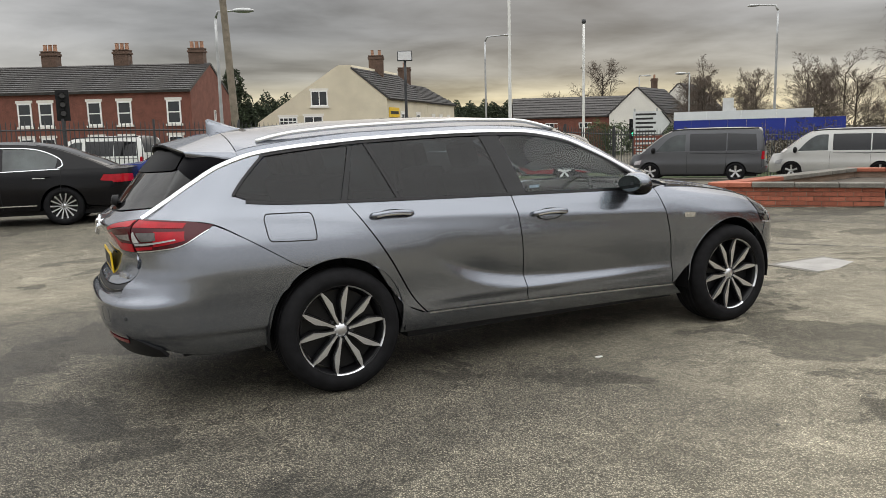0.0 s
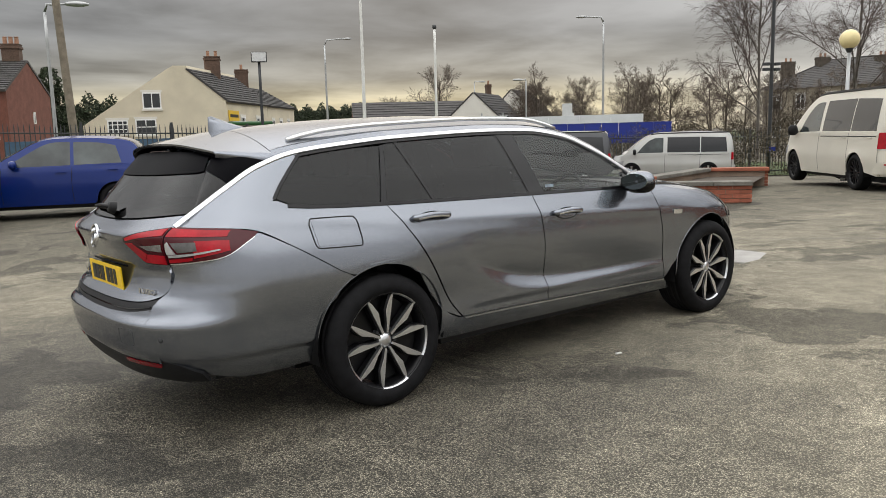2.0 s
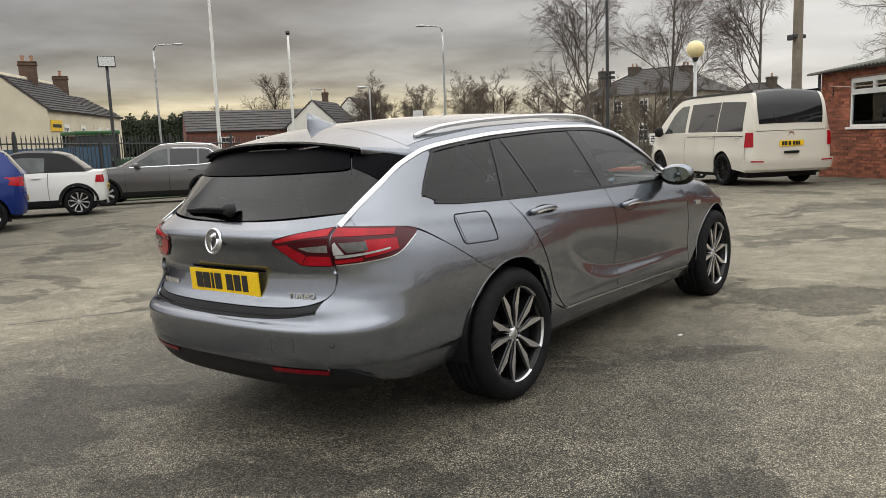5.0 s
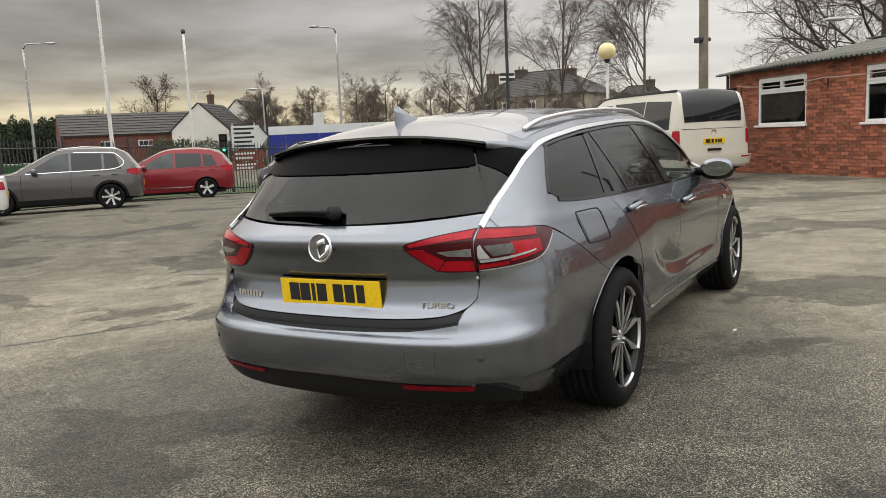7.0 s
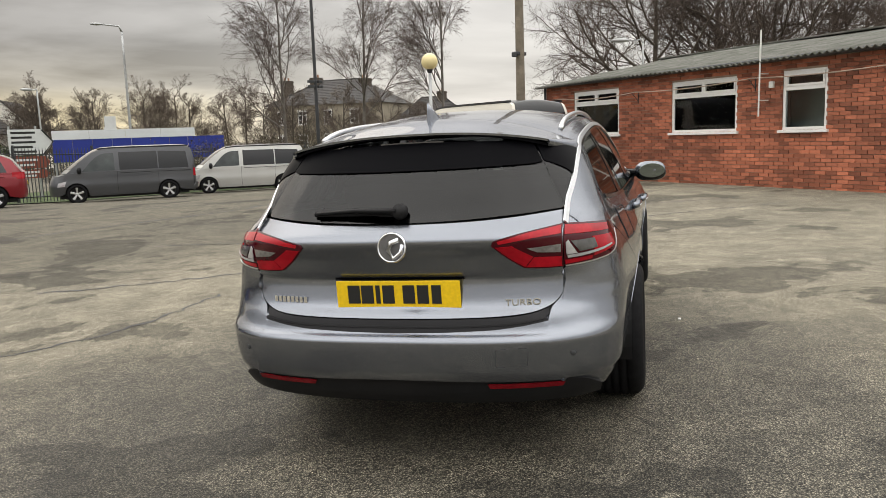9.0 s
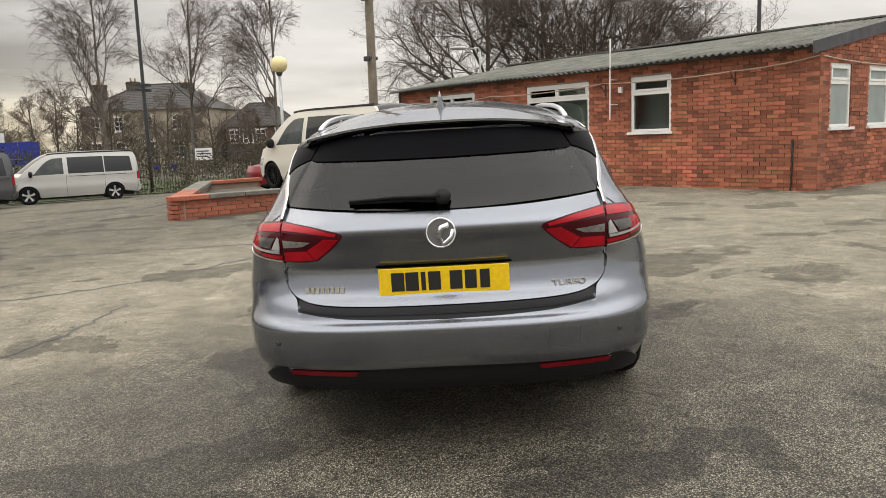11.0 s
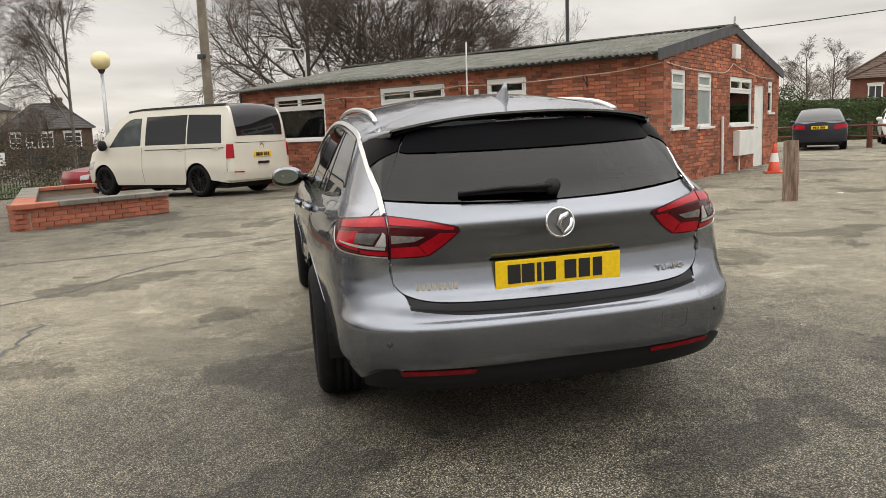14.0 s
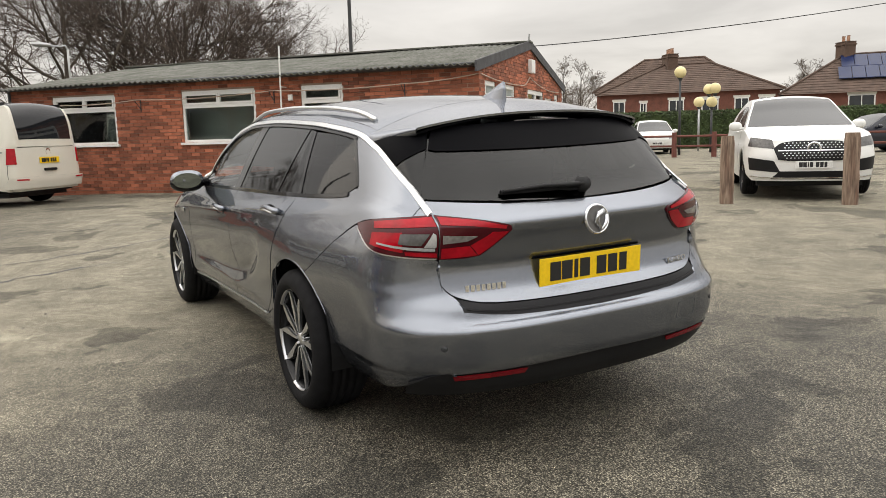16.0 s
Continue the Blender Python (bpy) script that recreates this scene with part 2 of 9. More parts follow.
M = dict(
    asphalt=asphalt(),
    grass=mat("grass", (0.05, 0.075, 0.02), 0.9, var=0.4, scale=0.6, bump=0.6, bscale=40, fine=0.4, dist=0.05),
    brick=mat("red_brick", (0.325, 0.108, 0.060), 0.88, var=0.34, scale=0.7, bump=0.35, bscale=70, rand=0.45, fine=0.22, dist=0.006),
    brick_far=mat("red_brick_joined", (0.325, 0.108, 0.060), 0.88, var=0.34, scale=0.7, bump=0.35, bscale=70, island=0.45, fine=0.22, dist=0.006),
    brick_pl=mat("orange_brick", (0.33, 0.105, 0.062), 0.85, var=0.2, scale=2, bump=0.35, bscale=70, rand=0.2, fine=0.2, dist=0.005),
    frosted=mat("frosted_window_glass", (0.30, 0.345, 0.335), 0.25, var=0.08, scale=3, bump=0.05, bscale=200),
    mortar=mat("mortar", (0.30, 0.22, 0.17), 0.95, var=0.2, scale=3, bump=0.3, bscale=120),
    coping=mat("concrete_coping", (0.16, 0.15, 0.13), 0.9, var=0.35, scale=3, bump=0.4, bscale=50, fine=0.2),
    white=mat("white_upvc", (0.80, 0.80, 0.78), 0.35, var=0.05, scale=2, bump=0.02),
    whitew=mat("white_paint_weathered", (0.72, 0.72, 0.69), 0.6, var=0.1, scale=2, bump=0.05),
    sheet=mat("corrugated_cement_sheet", (0.17, 0.165, 0.15), 0.9, col2=(0.065, 0.072, 0.052), scale=2.6, bump=0.3, bscale=60, fine=0.2),
    darkmetal=mat("dark_painted_metal", (0.035, 0.037, 0.04), 0.5, var=0.2, bump=0.05),
    fascia=mat("bitumen_fascia", (0.07, 0.07, 0.075), 0.8, var=0.25, bump=0.2, bscale=40),
    galv=mat("galvanised_steel", (0.42, 0.43, 0.43), 0.45, metal=0.7, var=0.12, bump=0.05),
    wood=mat("weathered_post_wood", (0.11, 0.060, 0.042), 0.9, col2=(0.32, 0.24, 0.18), scale=14, bump=0.8, bscale=45, fine=0.4, stretch=0.10),
    polewood=mat("pole_wood", (0.20, 0.17, 0.13), 0.9, var=0.25, scale=5, bump=0.4, bscale=40),
    redwood=mat("red_stained_timber", (0.15, 0.052, 0.040), 0.8, var=0.2, bump=0.2),
    black=mat("black_plastic", (0.010, 0.010, 0.011), 0.5, spec=0.25, var=0.15, bump=0.05, bscale=300),
    sillplastic=mat("grey_black_plastic", (0.016, 0.016, 0.018), 0.55, var=0.15, spec=0.25, bump=0.05, bscale=300),
    gloss_black=mat("gloss_black", (0.005, 0.005, 0.006), 0.08, var=0.1, bump=0, spec=0.35),
    edge_shade=mat("black_edge_and_shade", (0.003, 0.003, 0.004), 0.4, var=0.1, bump=0, spec=0.03),
    rubber=mat("tyre_rubber", (0.011, 0.011, 0.012), 0.7, spec=0.1, var=0.25, scale=20, bump=0.15, bscale=200),
    alloy=mat("machined_alloy", (0.72, 0.73, 0.75), 0.28, metal=1.0, var=0.05, bump=0.03, bscale=400),
    rimdark=mat("black_rim_paint", (0.006, 0.006, 0.007), 0.35, var=0.1, bump=0.02, spec=0.3),
    chrome=mat("chrome", (0.82, 0.83, 0.85), 0.12, metal=1.0, var=0.02, bump=0),
    satin=mat("satin_chrome_trim", (0.78, 0.79, 0.80), 0.28, metal=1.0, var=0.03, bump=0.01),
    red_lens=mat("red_lens", (0.36, 0.004, 0.012), 0.10, var=0.2, scale=14, bump=0.02, spec=0.35),
    reflector_red=mat("dark_red_reflector", (0.15, 0.004, 0.008), 0.15, var=0.2, scale=30, bump=0.0, spec=0.35),
    dark_red=mat("smoked_red_lens", (0.060, 0.002, 0.006), 0.08, var=0.1, bump=0.0, spec=0.4),
    clear_lens=mat("clear_lens", (0.50, 0.50, 0.51), 0.14, metal=0.35, var=0.15, scale=20, bump=0.05, coat=0.5),
    smoke_lens=mat("smoked_lens", (0.085, 0.082, 0.080), 0.15, var=0.3, scale=25, bump=0.0, coat=0.3),
    grey_lens=mat("grey_reversing_lens", (0.20, 0.19, 0.18), 0.18, var=0.25, scale=40, bump=0.0, coat=0.4),
    yellow=mat("reflective_yellow_plate", (0.86, 0.56, 0.01), 0.4, var=0.03, bump=0.0),
    plate_w=mat("reflective_white_plate", (0.78, 0.78, 0.76), 0.4, var=0.03, bump=0.0),
    ink=mat("black_lettering", (0.012, 0.012, 0.012), 0.5, var=0.05, bump=0.0),
    seat=mat("black_upholstery", (0.020, 0.020, 0.022), 0.8, var=0.15, bump=0.2, bscale=200),
    cream=mat("cream_render", (0.62, 0.56, 0.43), 0.92, var=0.08, scale=0.8, bump=0.15, bscale=30),
    wrender=mat("white_render", (0.72, 0.70, 0.64), 0.92, var=0.08, scale=0.8, bump=0.15, bscale=30),
    tile=mat("roof_tile_dark", (0.050, 0.047, 0.046), 0.85, var=0.25, scale=3, bump=0.3, bscale=25, fine=0.2),
    tile_br=mat("roof_tile_brown", (0.095, 0.062, 0.047), 0.88, var=0.25, scale=2, bump=0.4, bscale=14, fine=0.25),
    slate=mat("slate_roof", (0.062, 0.058, 0.056), 0.8, var=0.25, scale=3, bump=0.3, bscale=20, fine=0.2),
    brownbrick=mat("brown_house_brick", (0.105, 0.066, 0.048), 0.9, var=0.2, scale=2.5, bump=0.4, bscale=16, fine=0.25),
    housebrick=mat("house_brick", (0.165, 0.064, 0.045), 0.9, var=0.2, scale=2.5, bump=0.4, bscale=16, fine=0.25),
    stone=mat("pale_stone_wall", (0.34, 0.30, 0.23), 0.9, var=0.15, scale=2, bump=0.3, bscale=18, fine=0.2),
    pot=mat("chimney_pot_clay", (0.36, 0.20, 0.13), 0.9, var=0.2),
    winglass=mat("dark_window_glass", (0.03, 0.034, 0.038), 0.06, var=0.3, scale=0.9, bump=0.0),
    blue_board=mat("blue_board", (0.012, 0.03, 0.26), 0.55, var=0.12, scale=0.7, bump=0.05),
    white_board=mat("white_board", (0.66, 0.68, 0.70), 0.6, var=0.08, scale=0.7, bump=0.05),
    hedge=mat("hedge_leaves", (0.052, 0.078, 0.026), 0.8, var=0.4, scale=2, bump=0.3, bscale=40, island=0.45, fine=0.3),
    conifer=mat("conifer_leaves", (0.028, 0.040, 0.018), 0.85, var=0.4, scale=1, bump=0.3, bscale=30, island=0.4, fine=0.3),
    bark=mat("bark", (0.085, 0.07, 0.055), 0.95, var=0.3, scale=3, bump=0.5, bscale=30),
    birch=mat("birch_bark", (0.20, 0.18, 0.16), 0.9, col2=(0.10, 0.085, 0.075), scale=2.5, bump=0.4, bscale=25),
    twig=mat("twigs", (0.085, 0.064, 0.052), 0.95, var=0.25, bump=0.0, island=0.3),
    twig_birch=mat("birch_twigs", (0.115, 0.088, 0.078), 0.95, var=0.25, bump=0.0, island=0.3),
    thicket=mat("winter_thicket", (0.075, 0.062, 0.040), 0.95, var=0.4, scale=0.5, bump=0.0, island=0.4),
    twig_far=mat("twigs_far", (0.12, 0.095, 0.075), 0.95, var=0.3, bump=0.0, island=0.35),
    globe=mat("opal_globe", (0.80, 0.68, 0.36), 0.4, var=0.05, bump=0.0),
    cone=mat("orange_cone_plastic", (0.62, 0.07, 0.03), 0.5, var=0.1, bump=0.05),
    sign_w=mat("sign_face_white", (0.62, 0.63, 0.63), 0.5, var=0.05, bump=0.0),
    sign_gr=mat("worn_steel_cover", (0.29, 0.28, 0.265), 0.6, var=0.2, bump=0.2),
    sign_brown=mat("sign_face_brown", (0.20, 0.05, 0.03), 0.5, var=0.05, bump=0.0),
    sign_y=mat("sign_face_yellow", (0.75, 0.48, 0.02), 0.5, var=0.05, bump=0.0),
    cable=mat("cable_black", (0.02, 0.02, 0.02), 0.6, bump=0.0),
    cablew=mat("cable_pale", (0.45, 0.36, 0.29), 0.7, bump=0.0),
    solar=mat("solar_panel", (0.012, 0.022, 0.075), 0.3, var=0.2, scale=6, bump=0.0, spec=0.3),
    tractor=mat("tractor_green", (0.02, 0.10, 0.025), 0.4, var=0.1, bump=0.0, coat=0.4),
    tyellow=mat("tractor_yellow", (0.70, 0.48, 0.01), 0.45, var=0.1, bump=0.0),
    light_green=glow("green_signal", (0.05, 0.9, 0.4), 3.0),
    carglass=mat("tinted_car_glass", (0.012, 0.013, 0.015), 0.04, var=0.2, scale=1.0, bump=0.0, spec=0.6),
    palglass=mat("pale_car_glass", (0.05, 0.06, 0.06), 0.04, var=0.6, scale=1.6, bump=0.0, spec=0.6),
    sticker=mat("sticker", (0.5, 0.62, 0.75), 0.6, var=0.3, scale=30, bump=0.0),
    g_dark=glass("privacy_glass", (0.10, 0.118, 0.125), 1.48),
    g_clear=glass("window_glass", (0.74, 0.80, 0.79), 1.5),
    g_rear=glass("rear_glass", (0.09, 0.115, 0.12), 1.50),
    p_grey=mat("metallic_grey_paint", (0.223, 0.239, 0.271), 0.25, metal=0.94, var=0.03, scale=1.0, bump=0.02, bscale=1500, coat=1.0, fine=0.10, dist=0.001),
    p_cream=paint("cream_white_paint", (0.66, 0.63, 0.55)),
    p_white=paint("white_paint", (0.74, 0.74, 0.72)),
    p_silver=paint("pale_silver_paint", (0.52, 0.52, 0.50), 0.3),
    p_dgrey=paint("dark_grey_paint", (0.075, 0.078, 0.085), 0.4),
    p_grey2=paint("brown_grey_paint", (0.12, 0.115, 0.115), 0.5),
    p_black=mat("black_car_paint", (0.004, 0.004, 0.005), 0.2, var=0.1, bump=0.0, spec=0.28),
    p_blue=mat("blue_car_paint", (0.003, 0.020, 0.15), 0.25, metal=0.15, var=0.04, bump=0.0, coat=0.35, spec=0.3),
    p_red=paint("red_car_paint", (0.22, 0.008, 0.016), 0.3),
    p_navy=paint("navy_paint", (0.012, 0.014, 0.025), 0.3),
)
_b = M["p_grey"].node_tree.nodes["Principled BSDF"]
_b.inputs["Specular Tint"].default_value = (0.45, 0.46, 0.50, 1)
_b.inputs["Coat Weight"].default_value = 0.9


# ---------- building helpers ----------
def mesh_ob(name, verts, faces, material, parent=None, label="", smooth=False):
    me = bpy.data.meshes.new(name)
    me.from_pydata([tuple(v) for v in verts], [], faces)
    me.update()
    if material:
        me.materials.append(material)
    if smooth:
        me.polygons.foreach_set("use_smooth", [True] * len(me.polygons))
    ob = new(name, me)
    if parent:
        ob.parent = parent
    if label:
        ob["label"] = label
    return ob


def part(name, bm, material, parent, label="", smooth=False):
    me = bpy.data.meshes.new(name)
    bmesh.ops.recalc_face_normals(bm, faces=bm.faces)
    bm.to_mesh(me)
    bm.free()
    me.materials.append(material)
    if smooth:
        me.polygons.foreach_set("use_smooth", [True] * len(me.polygons))
    ob = new(name, me)
    if parent:
        ob.parent = parent
    if label:
        ob["label"] = label
    return ob


def thing(name, m, label, category, group="", kind=""):
    e = new(name)
    e.matrix_world = m
    return tagged(e, label, category, group, kind)


def box(bm, x0, y0, z0, x1, y1, z1, bev=0.0, m=None):
    r = bmesh.ops.create_cube(bm, size=1)
    vs = r["verts"]
    for v in vs:
        v.co = Vector(((x0 + x1) / 2 + v.co.x * (x1 - x0), (y0 + y1) / 2 + v.co.y * (y1 - y0), (z0 + z1) / 2 + v.co.z * (z1 - z0)))
    if bev:
        ed = list({e for v in vs for e in v.link_edges})
        r = bmesh.ops.bevel(bm, geom=ed, offset=bev, segments=2, affect='EDGES', profile=0.6)
        vs = list({v for f in r["faces"] for v in f.verts} | {v for v in vs if v.is_valid})
    if m is not None:
        bmesh.ops.transform(bm, matrix=m, verts=vs)
    return vs


def boxes(*items):
    bm = bmesh.new()
    for it in items:
        box(bm, *it)
    return bm


def tube(bm, pts, r0, r1=None, n=8, cap=True):
    """A tapered tube along points."""
    r1 = r0 if r1 is None else r1
    pts = [Vector(p) for p in pts]
    rings, up = [], Vector((0.31, 0.17, 0.93)).normalized()
    for i, p in enumerate(pts):
        d = (pts[min(i + 1, len(pts) - 1)] - pts[max(i - 1, 0)]).normalized()
        a = d.cross(up)
        if a.length < 0.05:
            a = d.cross(Vector((1, 0, 0)))
        a.normalize()
        b = d.cross(a)
        r = r0 + (r1 - r0) * i / max(len(pts) - 1, 1)
        rings.append([bm.verts.new(p + (a * math.cos(k * 2 * math.pi / n) + b * math.sin(k * 2 * math.pi / n)) * r) for k in range(n)])
    for i in range(len(rings) - 1):
        for k in range(n):
            bm.faces.new((rings[i][k], rings[i][(k + 1) % n], rings[i + 1][(k + 1) % n], rings[i + 1][k]))
    if cap and n > 2:
        bm.faces.new(rings[0][::-1])
        bm.faces.new(rings[-1])


def lathe(bm, prof, n=32, axis='Z', m=None, closed=False):
    """Revolve (r, h) pairs about an axis."""
    rings = []
    for r, h in prof:
        ring = []
        for k in range(n):
            a = 2 * math.pi * k / n
            c, s = r * math.cos(a), r * math.sin(a)
            co = Vector((c, s, h)) if axis == 'Z' else Vector((c, h, s))
            ring.append(bm.verts.new(m @ co if m is not None else co))
        rings.append(ring)
    for i in range(len(rings) - (0 if closed else 1)):
        j = (i + 1) % len(rings)
        for k in range(n):
            bm.faces.new((rings[i][k], rings[i][(k + 1) % n], rings[j][(k + 1) % n], rings[j][k]))
    return rings


def text_mesh(body, size, depth=0.002):
    c = bpy.data.curves.new("letters", 'FONT')
    c.body, c.size, c.extrude, c.align_x, c.align_y = body, size, depth, 'CENTER', 'CENTER'
    o = new("letters_tmp", c)
    me = bpy.data.meshes.new_from_object(o)
    bpy.data.objects.remove(o)
    return me


def crv(*pts):
    """A smooth function through (x, value) points."""
    X = np.array([p[0] for p in pts], float)
    Y = np.array([p[1] for p in pts], float)
    h = np.diff(X)
    d = np.diff(Y) / h
    t = np.empty_like(X)
    t[0], t[-1] = d[0], d[-1]
    for i in range(1, len(X) - 1):
        t[i] = 0 if d[i - 1] * d[i] <= 0 else 2 * d[i - 1] * d[i] / (d[i - 1] + d[i])

    def f(x):
        if x <= X[0]:
            return float(Y[0])
        if x >= X[-1]:
            return float(Y[-1])
        i = int(np.searchsorted(X, x) - 1)
        u = (x - X[i]) / h[i]
        return float((2 * u**3 - 3 * u**2 + 1) * Y[i] + (u**3 - 2 * u**2 + u) * h[i] * t[i] + (3 * u**2 - 2 * u**3) * Y[i + 1] + (u**3 - u**2) * h[i] * t[i + 1])
    return f


def ground_z(x, y):
    s = 0.45 * x + 0.9 * y - 17
    soft = 0.5 * (s + math.sqrt(s * s + 4)) if s < 24 else s
    dip = 0.17 * min(max((s - 5) / 6, 0), 1) * min(max((x - 4) / 5, 0), 1)
    # the yard falls away gently towards a gully beside the parked car
    up = min(max((y + 1) / 3, 0), 1) * min(max((13.5 - y) / 5, 0), 1) * min(max((7 - x) / 4, 0), 1)
    fall = (0.006 * min(max(x, -6), 3) - 0.0165 * (min(max(y, 0), 9) - 4.85)) * up * up * (3 - 2 * up)
    return 0.012 * min(max(x, -6), 10) - 0.020 + fall - dip - 0.04 * min(max(soft - 0.15, 0), 24)


# ---------- ground ----------
def make_ground():
    def axis(lo, hi, fine0, fine1, step):
        a = list(np.arange(fine0, fine1 + 0.01, step))
        d, v = step, a[-1]
        while v < hi:
            d *= 1.35
            v += d
            a.append(v)
        d, v = step, a[0]
        while v > lo:
            d *= 1.35
            v -= d
            a.insert(0, v)
        return a
    xs, ys = axis(-900, 900, -14, 30, 1.0), axis(-900, 900, -10, 42, 1.0)
    vs = [(x, y, ground_z(x, y)) for y in ys for x in xs]
    n = len(xs)
    fs = [(j * n + i, j * n + i + 1, (j + 1) * n + i + 1, (j + 1) * n + i) for j in range(len(ys) - 1) for i in range(n - 1)]
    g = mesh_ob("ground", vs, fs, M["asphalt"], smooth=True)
    tagged(g, "worn grey asphalt yard with damp and dry patches", "ground", kind="structure")


make_ground()


def ground_strip(name, poly, dz, material, label, category, kind="structure"):
    """A thin skin of another surface that follows the ground."""
    A, B = [Vector(p) for p in poly[0]], [Vector(p) for p in poly[1]]
    n, m = 24, 5
    vs, fs = [], []

    def at(P, u):
        k = u * (len(P) - 1)
        i = min(int(k), len(P) - 2)
        return P[i].lerp(P[i + 1], k - i)
    for i in range(n + 1):
        a, b = at(A, i / n), at(B, i / n)
        for j in range(m + 1):
            p = a.lerp(b, j / m)
            vs.append((p.x, p.y, ground_z(p.x, p.y) + dz))
    for i in range(n):
        for j in range(m):
            k = i * (m + 1) + j
            fs.append((k, k + 1, k + m + 2, k + m + 1))
    return tagged(mesh_ob(name, vs, fs, material, smooth=True), label, category, kind=kind)


FENCE = [(-40, 20), (-14, 24), (-4, 27), (7.5, 34.0), (14, 35.2), (21.5, 34.2), (28, 31.0), (34, 24)]
FENCE_IN = [(-40, 18.6), (-14, 22.6), (-4, 25.4), (7.5, 32.2), (14, 33.6), (20.8, 32.6), (26.6, 29.6), (32, 23)]
FENCE_OUT = [(-44, 36), (-16, 38), (-4, 40), (10, 46), (18, 47), (30, 46), (42, 40), (48, 28)]
ground_strip("grass_verge", (FENCE_IN, FENCE_OUT), 0.035, M["grass"], "rough grass verge along the railings", "grass")
ground_strip("grass_field", ([(-120, 120), (0, 130), (120, 110), (160, 40)], [(-300, 420), (0, 520), (340, 400), (420, 60)]), 0.05, M["grass"], "distant grass field", "grass")

# ---------- brick office ----------
OA = Vector((9.85, 4.08))
OU = Vector((0.372, 0.928)).normalized()
OV = Vector((OU.y, -OU.x))
OL, OW, OZ0, OEAVE, OAPEX = 11.45, 8.62, 0.02, 2.50, 3.25
OM = Matrix(((OU.x, OV.x, 0, OA.x), (OU.y, OV.y, 0, OA.y), (0, 0, 1, 0), (0, 0, 0, 1)))   # local: along the long wall, into the building, up
office = thing("brick_office", OM, "long low red brick office with corrugated roof", "building", kind="structure")
WIN_L = [(2.84, 3.78, 1.18, 2.27, 1), (4.86, 6.68, 1.18, 2.27, 2), (8.45, 10.22, 1.18, 2.27, 2)]
WIN_G = [(0.40, 1.20, 1.15, 2.24, 1), (1.92, 2.84, 1.15, 2.24, 1), (4.12, 5.98, 1.15, 2.22, 2), (7.50, 7.98, 1.42, 2.20, 1)]
DOOR_G = (6.18, 7.08, 0.06, 2.11)


def gable_top(s):
    return OEAVE + (OAPEX - OEAVE) * (1 - abs(s - OW / 2) / (OW / 2))


def wall_cells(length, holes, top, t, place):
    """Backing wall with real openings: boxes between the holes."""
    bm = bmesh.new()
    cuts = sorted({0.0, length, *[h[0] for h in holes], *[h[1] for h in holes], *([length / 2] if top(length / 2) > top(0) + 0.1 else [])})
    for a, b in zip(cuts, cuts[1:]):
        mid = (a + b) / 2
        hs = sorted([h for h in holes if h[0] <= mid <= h[1]], key=lambda h: h[2])
        z = OZ0 - 0.3
        spans = []
        for h in hs:
            spans.append((z, h[2]))
            z = h[3]
        spans.append((z, None))
        for z0, z1 in spans:
            za, zb = (top(a), top(b)) if z1 is None else (z1, z1)
            c = [place(a, 0.012, z0), place(b, 0.012, z0), place(b, 0.012, zb), place(a, 0.012, za), place(a, t, z0), place(b, t, z0), place(b, t, zb), place(a, t, za)]
            v = [bm.verts.new(p) for p in c]
            for f in ((0, 1, 2, 3), (7, 6, 5, 4), (0, 4, 5, 1), (1, 5, 6, 2), (2, 6, 7, 3), (3, 7, 4, 0)):
                bm.faces.new([v[i] for i in f])
    return bm


def lplace(s, d, z):
    return Vector((s, d, z))


def gplace(s, d, z):
    return Vector((d, s, z))


lholes = [(a, b, c, d) for a, b, c, d, _ in WIN_L]
gholes = [(a, b, c, d) for a, b, c, d, _ in WIN_G] + [DOOR_G]
part("wall_long", wall_cells(OL, lholes, lambda s: OEAVE, 0.24, lplace), M["mortar"], office)
part("wall_gable", wall_cells(OW, gholes, gable_top, 0.24, gplace), M["mortar"], office)
part("wall_back", boxes((0.02, OW - 0.24, -0.3, OL, OW, OEAVE)), M["mortar"], office)
part("wall_end", wall_cells(OW, [], gable_top, 0.24, lambda s, d, z: Vector((OL - d, s, z))), M["housebrick"], office)
part("inner_floor", boxes((0.2, 0.2, -0.1, OL - 0.2, OW - 0.2, 0.1)), M["coping"], office)


# pale walls added inside, close behind the panes, to make these look lighter
part("partition", boxes((2.0, 0.80, 0.1, OL - 0.3, 0.90, OEAVE - 0.1), (0.75, 3.2, 0.1, 0.85, OW - 0.3, OEAVE - 0.1)), M["wrender"], office)


